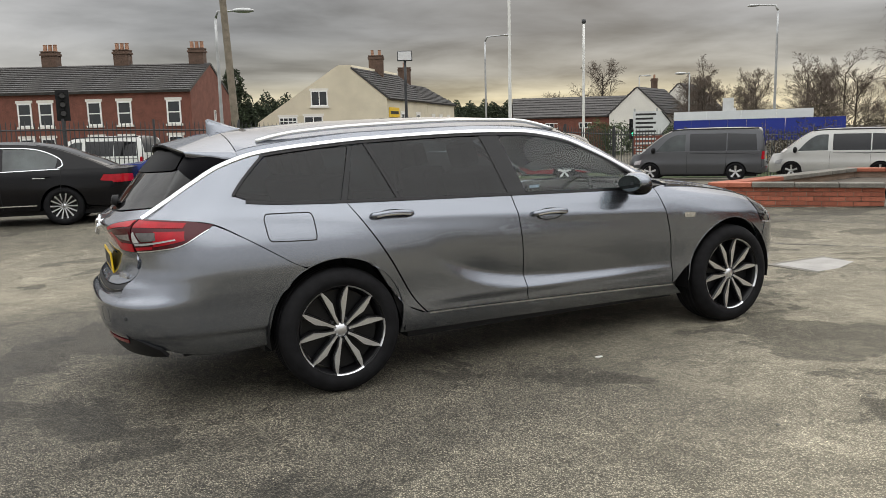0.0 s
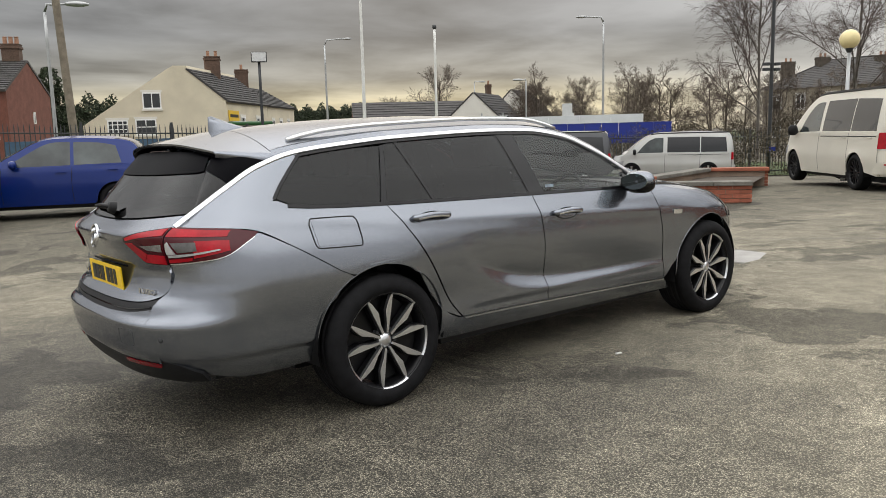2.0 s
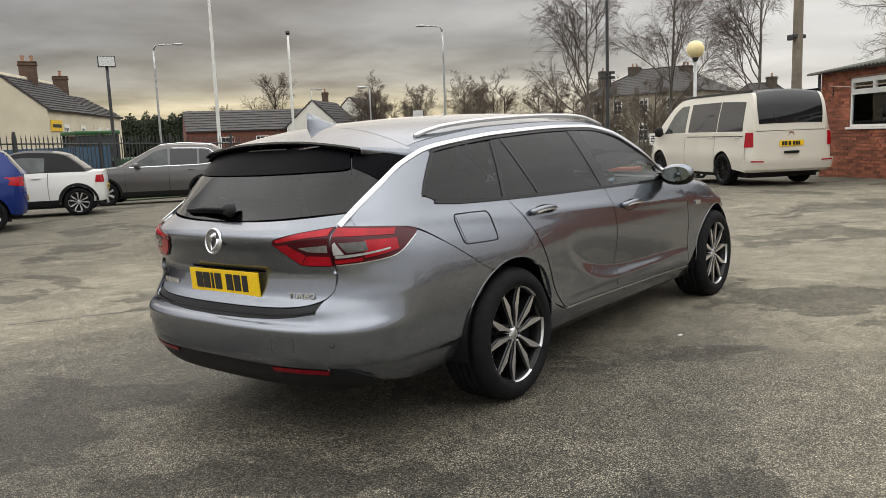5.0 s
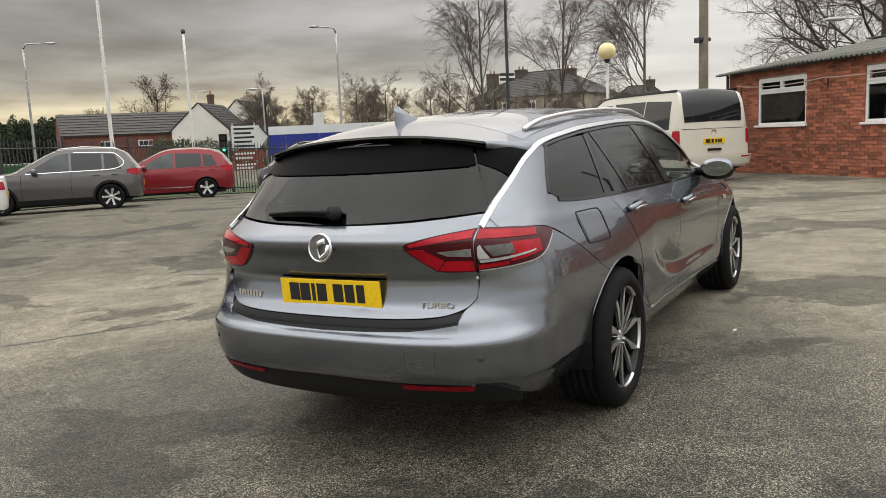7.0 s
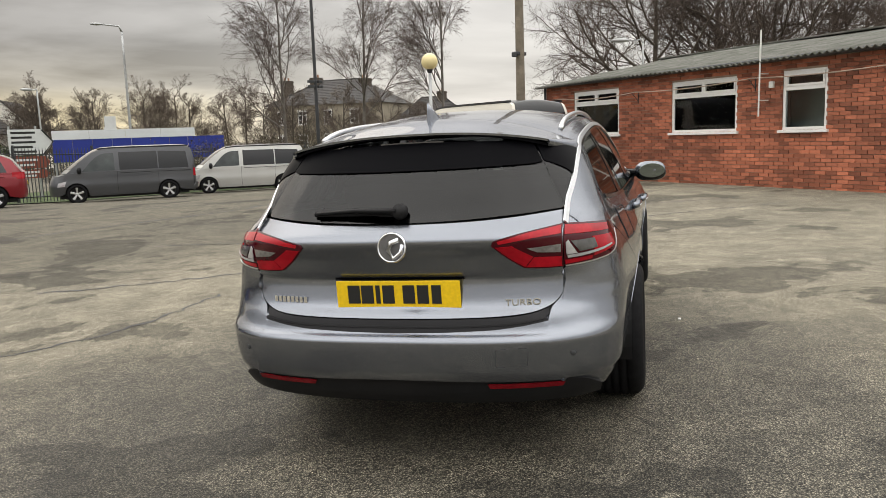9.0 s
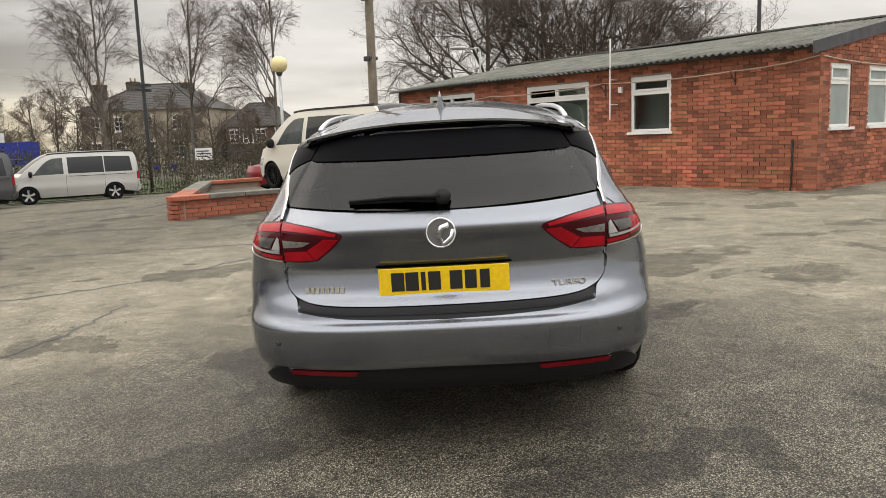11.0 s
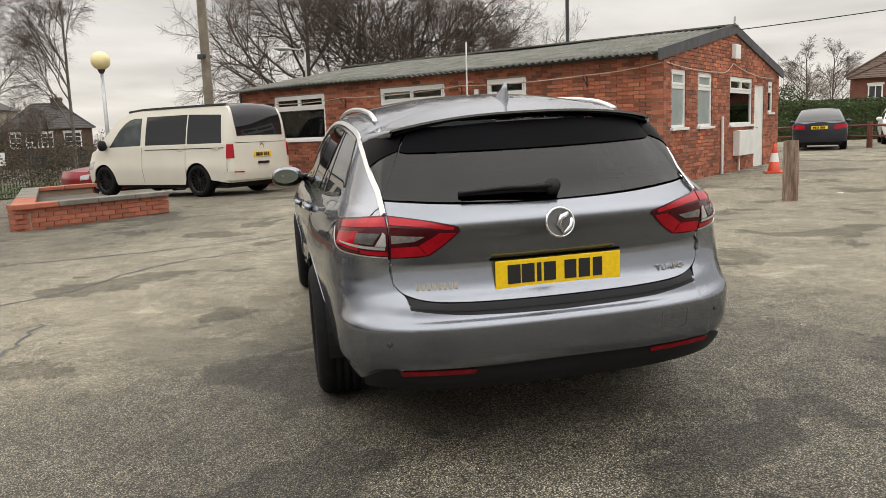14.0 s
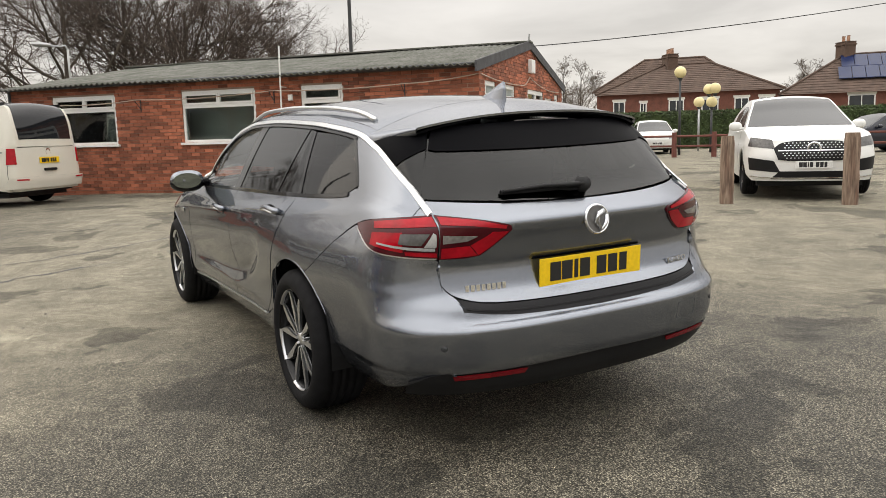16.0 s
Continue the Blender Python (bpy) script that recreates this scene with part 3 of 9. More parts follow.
def corrugated():
    """Two slopes of corrugated sheet with an overhang."""
    vs, fs = [], []
    n = int((OL + 0.4) / 0.024)
    for side in (0, 1):
        base = len(vs)
        for i in range(n + 1):
            s = -0.045 + (OL + 0.245) * i / n
            for k in range(7):
                f = k / 6
                d = -0.28 + (OW / 2 + 0.28) * f
                z = OEAVE + 0.05 + (OAPEX - OEAVE) * (d / (OW / 2)) + 0.022 * math.sin(s * 2 * math.pi / 0.146) + (0.012 if (k % 3 == 0 and k) else 0)
                z += 0.018 * math.sin(s * 0.9 + side) - 0.01
                vs.append((s, d if side == 0 else OW - d, z))
        for i in range(n):
            for k in range(6):
                a = base + i * 7 + k
                q = (a, a + 1, a + 8, a + 7)
                fs.append(q if side else q[::-1])
    me = mesh_ob("roof", vs, fs, M["sheet"], office, "mossy grey corrugated cement sheets", smooth=True)
    so = me.modifiers.new("thickness", 'SOLIDIFY')
    so.thickness = 0.012
    part("ridge_capping", boxes((-0.07, OW / 2 - 0.16, OAPEX + 0.06, OL + 0.2, OW / 2 + 0.16, OAPEX + 0.10, 0.01)), M["sheet"], office)


corrugated()
# bargeboards on the gable, gutter along the eaves
for k in (0, 1):
    y0, y1 = (-0.30, OW / 2) if k == 0 else (OW / 2, OW + 0.30)
    z0, z1 = (OEAVE - 0.02, OAPEX + 0.05) if k == 0 else (OAPEX + 0.05, OEAVE - 0.02)
    bm = bmesh.new()
    v = [bm.verts.new(p) for x in (-0.050, -0.010) for p in ((x, y0, z0 - 0.13), (x, y1, z1 - 0.15), (x, y1, z1 + 0.06), (x, y0, z0 + 0.07))]
    for f in ((3, 2, 1, 0), (4, 5, 6, 7), (0, 1, 5, 4), (1, 2, 6, 5), (2, 3, 7, 6), (3, 0, 4, 7)):
        bm.faces.new([v[i] for i in f])
    part("bargeboard", bm, M["fascia"], office)
bm = bmesh.new()
tube(bm, [(-0.04, -0.20, OEAVE + 0.0), (OL + 0.15, -0.20, OEAVE - 0.02)], 0.035, n=10)
part("gutter", bm, M["darkmetal"], office)
part("eaves_board", boxes((-0.008, -0.16, OEAVE - 0.04, OL + 0.1, -0.02, OEAVE + 0.02)), M["fascia"], office)
bm = bmesh.new()
tube(bm, [(OL - 0.05, -0.08, 0.1), (OL - 0.05, -0.08, OEAVE - 0.05)], 0.035, n=10)
part("downpipe", bm, M["darkmetal"], office)


def window(place, a, b, c, d, n, pane="g_clear"):
    """White frame with a row of top lights over the main panes."""
    w = part("window", bmesh.new(), M["white"], office)
    bm = bmesh.new()

    def bx(s0, s1, z0, z1, d0=0.02, d1=0.09):
        p, q = place(s0, d0, z0), place(s1, d1, z1)
        box(bm, min(p.x, q.x), min(p.y, q.y), z0, max(p.x, q.x), max(p.y, q.y), z1, 0.006)
    f = 0.055
    tr = d - 0.30 * (d - c)
    bx(a, a + f, c, d); bx(b - f, b, c, d); bx(a + f, b - f, c, c + f); bx(a + f, b - f, d - f, d); bx(a + f, b - f, tr - 0.035, tr + 0.035)
    if n == 2:
        m = (a + b) / 2
        bx(m - 0.04, m + 0.04, tr + 0.035, d - f)
    for i in range(n):                         # opening sash round each top light
        s0, s1 = a + f + (b - a - 2 * f) * i / n, a + f + (b - a - 2 * f) * (i + 1) / n
        g = 0.045
        bx(s0 + 0.005, s0 + g, tr + 0.035, d - f, 0.008, 0.06); bx(s1 - g, s1 - 0.005, tr + 0.035, d - f, 0.008, 0.06)
        bx(s0 + g, s1 - g, tr + 0.035, tr + 0.035 + g, 0.008, 0.06); bx(s0 + g, s1 - g, d - f - g, d - f, 0.008, 0.06)
    part("window_frame", bm, M["white"], w)
    bm = bmesh.new()
    p, q = place(a - 0.06, -0.06, c - 0.05), place(b + 0.06, 0.10, c)
    box(bm, min(p.x, q.x), min(p.y, q.y), c - 0.05, max(p.x, q.x), max(p.y, q.y), c, 0.008)
    part("window_sill", bm, M["white"], w)
    for z0, z1 in ((c + f, tr - 0.03), (tr + 0.03, d - f)):
        bm = bmesh.new()
        p, q = place(a + f, 0.045, z0), place(b - f, 0.051, z1)
        box(bm, min(p.x, q.x), min(p.y, q.y), z0, max(p.x, q.x), max(p.y, q.y), z1)
        pn = part("pane", bm, M[pane], w)
        pn.visible_shadow = False


for a, b, c, d, n in WIN_L:
    window(lplace, a, b, c, d, n)
for a, b, c, d, n in WIN_G:
    window(gplace, a, b, c, d, n, "frosted" if a < 2 else "g_clear")
# plain door, meter box, pipes on the gable
bm = boxes((0.03, DOOR_G[0] + 0.05, DOOR_G[2], 0.08, DOOR_G[1] - 0.05, DOOR_G[3] - 0.05, 0.006))
dr = part("door", bm, M["whitew"], office, "plain white closed door")
part("door_frame", boxes((0.02, DOOR_G[0], 0.05, 0.11, DOOR_G[0] + 0.048, DOOR_G[3]), (0.02, DOOR_G[1] - 0.048, 0.05, 0.11, DOOR_G[1], DOOR_G[3]), (0.02, DOOR_G[0] + 0.05, DOOR_G[3] - 0.048, 0.11, DOOR_G[1] - 0.05, DOOR_G[3])), M["white"], dr)
bm = bmesh.new()
tube(bm, [(0.03, DOOR_G[0] + 0.12, 1.05), (-0.03, DOOR_G[0] + 0.12, 1.05), (-0.03, DOOR_G[0] + 0.24, 1.05)], 0.011, n=8)
part("door_handle", bm, M["chrome"], dr)
part("meter_box", boxes((-0.16, 4.40, 0.45, -0.002, 5.62, 1.02, 0.015)), M["whitew"], office)
bm = bmesh.new()
tube(bm, [(-0.05, 4.75, 0.06), (-0.05, 4.75, 0.46)], 0.022, n=8)
part("meter_pipe", bm, M["whitew"], office)
bm = bmesh.new()
tube(bm, [(-0.04, 3.47, 0.08), (-0.04, 3.47, 1.35)], 0.03, n=8)
part("waste_pipe", bm, M["whitew"], office)
part("alarm_box", boxes((-0.11, 4.18, 2.60, -0.002, 4.55, 2.92, 0.02)), M["white"], office)
bm = bmesh.new()
tube(bm, [(0.43, -0.035, 0.08), (0.41, -0.035, 0.5), (0.41, -0.035, 0.97)], 0.016, n=7)
part("black_pipe", bm, M["cable"], office)
# aerial mast with arms
bm = bmesh.new()
tube(bm, [(4.10, -0.26, 1.45), (4.08, -0.26, 3.05)], 0.016, n=7)
tube(bm, [(4.10, -0.26, 1.75), (4.10, 0.0, 1.75)], 0.012, n=6)
tube(bm, [(4.10, -0.26, 2.25), (4.10, 0.0, 2.25)], 0.012, n=6)
part("aerial_mast", bm, M["whitew"], office)
part("cable_junction", boxes((3.96, -0.06, 1.98, 4.05, -0.002, 2.10, 0.005)), M["whitew"], office)
for s, z in ((1.50, 2.16), (4.40, 2.14), (7.75, 2.08), (10.9, 2.1)):
    bm = bmesh.new()
    tube(bm, [(s, -0.005, z + 0.05), (s, -0.20, z + 0.03), (s, -0.005, z - 0.16)], 0.009, n=5)
    tube(bm, [(s, -0.012, z + 0.06), (s, -0.012, z - 0.2)], 0.012, n=5)
    part("cable_bracket", bm, M["darkmetal"], office)


def sag(p, q, drop, n=14):
    p, q = Vector(p), Vector(q)
    return [p.lerp(q, i / n) - Vector((0, 0, drop * 4 * (i / n) * (1 - i / n))) for i in range(n + 1)]


for pts in (sag((0.0, -0.03, 2.33), (1.5, -0.12, 2.20), 0.03) + sag((1.5, -0.12, 2.20), (4.4, -0.1, 2.19), 0.04)[1:] + sag((4.4, -0.1, 2.19), (7.75, -0.14, 2.13), 0.05)[1:] + sag((7.75, -0.14, 2.13), (10.9, -0.1, 2.15), 0.07)[1:],
            sag((-0.03, 0.05, 2.33), (-0.04, 3.6, 2.28), 0.05) + sag((-0.04, 3.6, 2.28), (-0.04, 4.2, 2.5), 0.03)[1:] + sag((-0.04, 4.2, 2.5), (-0.04, 7.9, 2.3), 0.10)[1:]):
    bm = bmesh.new()
    tube(bm, pts, 0.011, n=5)
    part("wall_cable", bm, M["cablew"], office)


def bricks_on(length, holes, top, place, near, parent, bw=0.225, bh=0.0745, z0=OZ0 - 0.02, material="brick"):
    """Stretcher courses; those in the near stretch are pieces of their own, the rest one joined mesh."""
    rng = random.Random(5)
    base = {}
    vs, fs = [], []
    rows = int((top(length / 2) - z0) / bh)
    loose = 0
    for r in range(rows):
        z = z0 + r * bh
        x = -bw / 2 if r % 2 else 0.0
        while x < length - 0.02:
            a, b = max(x, 0.0) + 0.005, min(x + bw, length) - 0.005
            x += bw
            if b - a < 0.03:
                continue
            segs = [(a, b)]
            for h in holes:
                if h[2] - 0.02 < z + bh / 2 < h[3] + 0.01:
                    nx = []
                    for s0, s1 in segs:
                        if s1 <= h[0] or s0 >= h[1]:
                            nx.append((s0, s1))
                        else:
                            if s0 < h[0] - 0.03:
                                nx.append((s0, h[0]))
                            if s1 > h[1] + 0.03:
                                nx.append((h[1], s1))
                    segs = nx
            for s0, s1 in segs:
                if z + bh > top((s0 + s1) / 2) - 0.05:
                    continue
                j = rng.uniform(-0.003, 0.003)
                L = round(s1 - s0, 3)
                if near(s0, z) and loose < 300:
                    if L not in base:
                        c = [place(p, q, w) for q in (0.0, 0.03) for p, w in ((0.0, 0.0), (L, 0.0), (L, bh - 0.010), (0.0, bh - 0.010))]
                        c = [Vector(v) for v in c]
                        me = bpy.data.meshes.new("brick")
                        me.from_pydata(c, [], [(0, 1, 2, 3), (7, 6, 5, 4), (0, 4, 5, 1), (1, 5, 6, 2), (2, 6, 7, 3), (3, 7, 4, 0)])
                        me.materials.append(M[material])
                        base[L] = me
                    o = new("brick", base[L])
                    o.parent = parent
                    o.location = place(s0, j - 0.004, z)
                    loose += 1
                else:
                    k = len(vs)
                    for q in (j - 0.004, 0.03):
                        vs += [place(s0, q, z), place(s1, q, z), place(s1, q, z + bh - 0.010), place(s0, q, z + bh - 0.010)]
                    fs += [tuple(k + i for i in f) for f in ((0, 1, 2, 3), (0, 4, 5, 1), (1, 5, 6, 2), (2, 6, 7, 3), (3, 7, 4, 0))]
    if vs:
        o = mesh_ob("brickwork", vs, fs, M[material if material != "brick" else "brick_far"], parent)
        o["kind"] = "stuff"


# ---------- panels of curved bodywork ----------
def resample(pts, n, smooth=True):
    P = np.array(pts, float)
    if len(P) > 2 and smooth:
        out = []
        for i in range(len(P) - 1):
            a, b, c, d = P[max(i - 1, 0)], P[i], P[i + 1], P[min(i + 2, len(P) - 1)]
            for t in np.linspace(0, 1, 12, endpoint=False):
                out.append(0.5 * (2 * b + (c - a) * t + (2 * a - 5 * b + 4 * c - d) * t * t + (3 * b - a - 3 * c + d) * t**3))
        out.append(P[-1])
        P = np.array(out)
    s = np.concatenate([[0], np.cumsum(np.linalg.norm(np.diff(P, axis=0), axis=1))])
    u = np.linspace(0, s[-1], n)
    return np.stack([np.interp(u, s, P[:, k]) for k in range(P.shape[1])], 1)


def arc(cx, cz, r, a0, a1, n=14):
    return [(cx + r * math.cos(radians(a0 + (a1 - a0) * i / n)), cz + r * math.sin(radians(a0 + (a1 - a0) * i / n))) for i in range(n + 1)]


def panel(name, material, parent, lift, bot, top, left=None, right=None, nu=24, nv=10, depth=0.012, label="", centre=(1.2, 0, 0.75), sm=(True, True, True, True), out=0.0, raw=False):
    """A four-sided panel between boundary curves in a plane, lifted onto the body surface, with folded edges."""
    B, T = (np.array(bot), np.array(top)) if raw else (resample(bot, nu + 1, sm[0]), resample(top, nu + 1, sm[1]))
    Lc, Rc = resample(left or [bot[0], top[0]], nv + 1, sm[2]), resample(right or [bot[-1], top[-1]], nv + 1, sm[3])
    G = np.zeros((nu + 1, nv + 1, 3))
    for i in range(nu + 1):
        u = i / nu
        for j in range(nv + 1):
            v = j / nv
            p = (1 - v) * B[i] + v * T[i] + (1 - u) * Lc[j] + u * Rc[j] - ((1 - u) * (1 - v) * B[0] + u * (1 - v) * B[-1] + (1 - u) * v * T[0] + u * v * T[-1])
            G[i, j] = lift(p[0], p[1])
    du = np.gradient(G, axis=0)
    dv = np.gradient(G, axis=1)
    Nn = np.cross(du, dv)
    Nn /= np.linalg.norm(Nn, axis=2, keepdims=True) + 1e-9
    mid = (nu // 2, nv // 2)
    flip = np.dot(Nn[mid], G[mid] - np.array(centre)) < 0
    if flip:
        Nn = -Nn
    if out:
        G = G + Nn * out
    vs = G.reshape(-1, 3).tolist()
    m = nv + 1
    fs = [(i * m + j, (i + 1) * m + j, (i + 1) * m + j + 1, i * m + j + 1) for i in range(nu) for j in range(nv)]
    ns = Nn.reshape(-1, 3)
    rim = [(i, 0) for i in range(nu)] + [(nu, j) for j in range(nv)] + [(i, nv) for i in range(nu, 0, -1)] + [(0, j) for j in range(nv, 0, -1)]
    k0 = len(vs)
    cnt = len(rim)
    for i, j in rim:
        vs.append(vs[i * m + j])
    for i, j in rim:
        vs.append((np.array(vs[i * m + j]) - ns[i * m + j] * depth).tolist())
    for k in range(cnt):
        q = (k + 1) % cnt
        fs.append((k0 + q, k0 + k, k0 + cnt + k, k0 + cnt + q))
    if flip:
        fs = [f[::-1] for f in fs]
    return mesh_ob(name, vs, fs, material, parent, label, smooth=True)


def strip(name, material, parent, pts3, width, thick, label="", n=60):
    """A narrow raised strip along a space curve; pts3: (point, outward normal)."""
    P = resample([p for p, _ in pts3], n)
    Q = resample([q for _, q in pts3], n)
    vs, fs = [], []
    for i in range(n):
        p, q = Vector(P[i]), Vector(Q[i]).normalized()
        d = (Vector(P[min(i + 1, n - 1)]) - Vector(P[max(i - 1, 0)])).normalized()
        w = d.cross(q).normalized()
        for a, b in ((-0.5, 0), (-0.38, 1), (0.38, 1), (0.5, 0)):
            vs.append(p + w * width * a + q * thick * b)
    for i in range(n - 1):
        for k in range(3):
            fs.append((i * 4 + k, i * 4 + k + 1, i * 4 + k + 5, i * 4 + k + 4))
    fs += [(0, 1, 2, 3), tuple((n - 1) * 4 + k for k in (3, 2, 1, 0))]
    ob = mesh_ob(name, vs, fs, material, parent, label, smooth=False)
    return ob


def wheel(parent, x, y, s, R=0.338, rim=0.235, width=0.235, style="ten", spoke_mat="alloy", back="rimdark", seg=48, dz=0.0, phase=62.0):
    """A wheel whose outer face points to s*Y; tyre, spokes, cap and bolts are pieces of it."""
    bm = bmesh.new()
    lathe(bm, [(rim, 0.0), (rim - 0.008, -0.006), (rim - 0.02, -0.03), (rim - 0.03, -width + 0.02), (rim, -width)], seg, 'Y')
    lathe(bm, [(rim - 0.03, -0.07), (0.12, -0.075), (0.05, -0.065), (0.001, -0.06)], seg, 'Y')
    w = part("wheel", bm, M[back], parent, smooth=True)
    w.matrix_local = Matrix.Translation((x, y, R + dz)) @ Matrix.Diagonal((1, s, 1, 1))
    bm = bmesh.new()
    prof = [(rim - 0.004, 0.0), (rim + 0.012, 0.014), (rim + 0.03, 0.02), (R - 0.035, 0.012), (R - 0.014, -0.004), (R - 0.004, -0.022)]
    y0 = -0.022
    gro = [0.2, 0.4, 0.6, 0.8]
    for g in gro:
        yy = y0 - (width - 0.044) * g
        prof += [(R, yy + 0.007), (R - 0.009, yy + 0.004), (R - 0.009, yy - 0.004), (R, yy - 0.007)]
    prof += [(R - 0.004, -width + 0.022), (R - 0.014, -width + 0.004), (R - 0.035, -width - 0.012), (rim + 0.02, -width - 0.014), (rim - 0.004, -width)]
    lathe(bm, prof, seg, 'Y')
    part("tyre", bm, M["rubber"], w, smooth=True)

    def spoke(a, r0, r1, w0, w1, y_in, y_out, t=0.022, twist=0.0):
        bm = bmesh.new()
        c, sn = math.cos(a), math.sin(a)
        e = Vector((c, 0, sn))
        n = Vector((-sn, 0, c))
        ring = []
        for f in (0, 0.35, 0.7, 1):
            r = r0 + (r1 - r0) * f
            ww = (w0 + (w1 - w0) * f) / 2
            yy = y_in + (y_out - y_in) * f
            o = n * twist * f
            ring.append([bm.verts.new(e * r + o + n * q * ww + Vector((0, yy - dt, 0))) for q, dt in ((-1, 0.004), (-0.8, 0), (0.8, 0), (1, 0.004), (0.8, t), (-0.8, t))])
        for i in range(3):
            for k in range(6):
                bm.faces.new((ring[i][k], ring[i][(k + 1) % 6], ring[i + 1][(k + 1) % 6], ring[i + 1][k]))
        bm.faces.new(ring[0])
        bm.faces.new(ring[-1][::-1])
        part("spoke", bm, M[spoke_mat], w)
    def blade(a, q):
        # kite-shaped machined spoke face on a black back
        e, n = Vector((math.cos(a), 0, math.sin(a))), Vector((-math.sin(a), 0, math.cos(a)))
        out = [(0.040, -0.006), (0.10, -0.006), (0.16, -0.006), (rim - 0.008, -0.005), (rim - 0.007, 0.004), (0.205, 0.016), (0.152, 0.026), (0.09, 0.010), (0.040, 0.006)]
        for nm, mt, grow, y0, y1 in (("spoke_back", M["rimdark"], 0.006, -0.060, -0.024), ("spoke", M[spoke_mat], 0.0, -0.026, -0.016)):
            bm = bmesh.new()
            lo = [bm.verts.new(e * r + n * q * (t + math.copysign(grow, t)) + Vector((0, y0, 0))) for r, t in out]
            hi = [bm.verts.new(e * r + n * q * (t + math.copysign(grow, t)) + Vector((0, y1 + 0.010 * (r / rim) - (0.004 if grow else 0), 0))) for r, t in out]
            for i in range(len(out)):
                bm.faces.new((lo[i], lo[(i + 1) % len(out)], hi[(i + 1) % len(out)], hi[i]))
            bm.faces.new(hi)
            bmesh.ops.recalc_face_normals(bm, faces=bm.faces)
            part(nm, bm, mt, w)
    if style == "ten":
        bm = bmesh.new()
        lathe(bm, [(rim + 0.001, 0.001), (rim - 0.002, 0.003), (rim - 0.006, 0.001), (rim - 0.008, -0.006)], seg, 'Y')
        part("rim_lip", bm, M["gloss_black"], w, smooth=True)
        for k in range(5):
            a = 2 * math.pi * k / 5 + radians(phase)
            for q in (-1, 1):
                blade(a + q * 0.314, q)
            bm = bmesh.new()
            rows = [[bm.verts.new((r * math.cos(b), h, r * math.sin(b))) for r, h in ((rim - 0.011, -0.010), (rim - 0.011, -0.005), (rim - 0.005, 0.003), (rim - 0.002, 0.004))] for b in np.linspace(a - 0.33, a + 0.33, 14)]
            for p0, p1 in zip(rows, rows[1:]):
                for j in range(3):
                    bm.faces.new((p0[j], p0[j + 1], p1[j + 1], p1[j]))
            part("rim_arc", bm, M[spoke_mat], w, smooth=True)
    elif style == "five":
        for k in range(5):
            spoke(2 * math.pi * k / 5 + 0.3, 0.03, rim - 0.005, 0.055, 0.085, -0.028, -0.014)
    elif style == "multi":
        for k in range(14):
            spoke(2 * math.pi * k / 14, 0.03, rim - 0.005, 0.016, 0.03, -0.028, -0.012)
    elif style == "seven":
        for k in range(7):
            spoke(2 * math.pi * k / 7, 0.03, rim - 0.005, 0.04, 0.062, -0.028, -0.012)
    bm = bmesh.new()
    lathe(bm, [(0.001, -0.018), (0.026, -0.018), (0.031, -0.022), (0.045, -0.032), (0.048, -0.06)], 20, 'Y')
    part("hub_cap", bm, M[spoke_mat], w, smooth=True)
    if style == "ten":
        for k in range(5):
            a = 2 * math.pi * k / 5 + radians(phase)
            bm = bmesh.new()
            lathe(bm, [(0.001, -0.03), (0.009, -0.03), (0.010, -0.06)], 6, 'Y', Matrix.Translation((0.062 * math.cos(a), 0, 0.062 * math.sin(a))))
            part("wheel_bolt", bm, M["darkmetal"], w)
    return w


# starts and ends of the seven marks, as shares of the plate's width
PLATE_MARKS = [("mark", 0.095, 0.195), ("mark", 0.205, 0.305), ("mark", 0.325, 0.360), ("mark", 0.380, 0.475), ("mark", 0.545, 0.640), ("mark", 0.660, 0.750), ("mark", 0.775, 0.850)]


def plate(parent, m, w, h, text, material, label):
    """A number plate; its marks are plain bars."""
    p = part("number_plate", boxes((-w / 2, -0.004, -h / 2, w / 2, 0.004, h / 2, 0.003)), material, parent, label)
    p.matrix_local = m
    for c, f0, f1 in text:
        part("plate_mark", boxes(((f0 - 0.5) * w, -0.0062, -h * 0.34, (f1 - 0.5) * w, -0.0042, h * 0.34)), M["ink"], p)
    return p


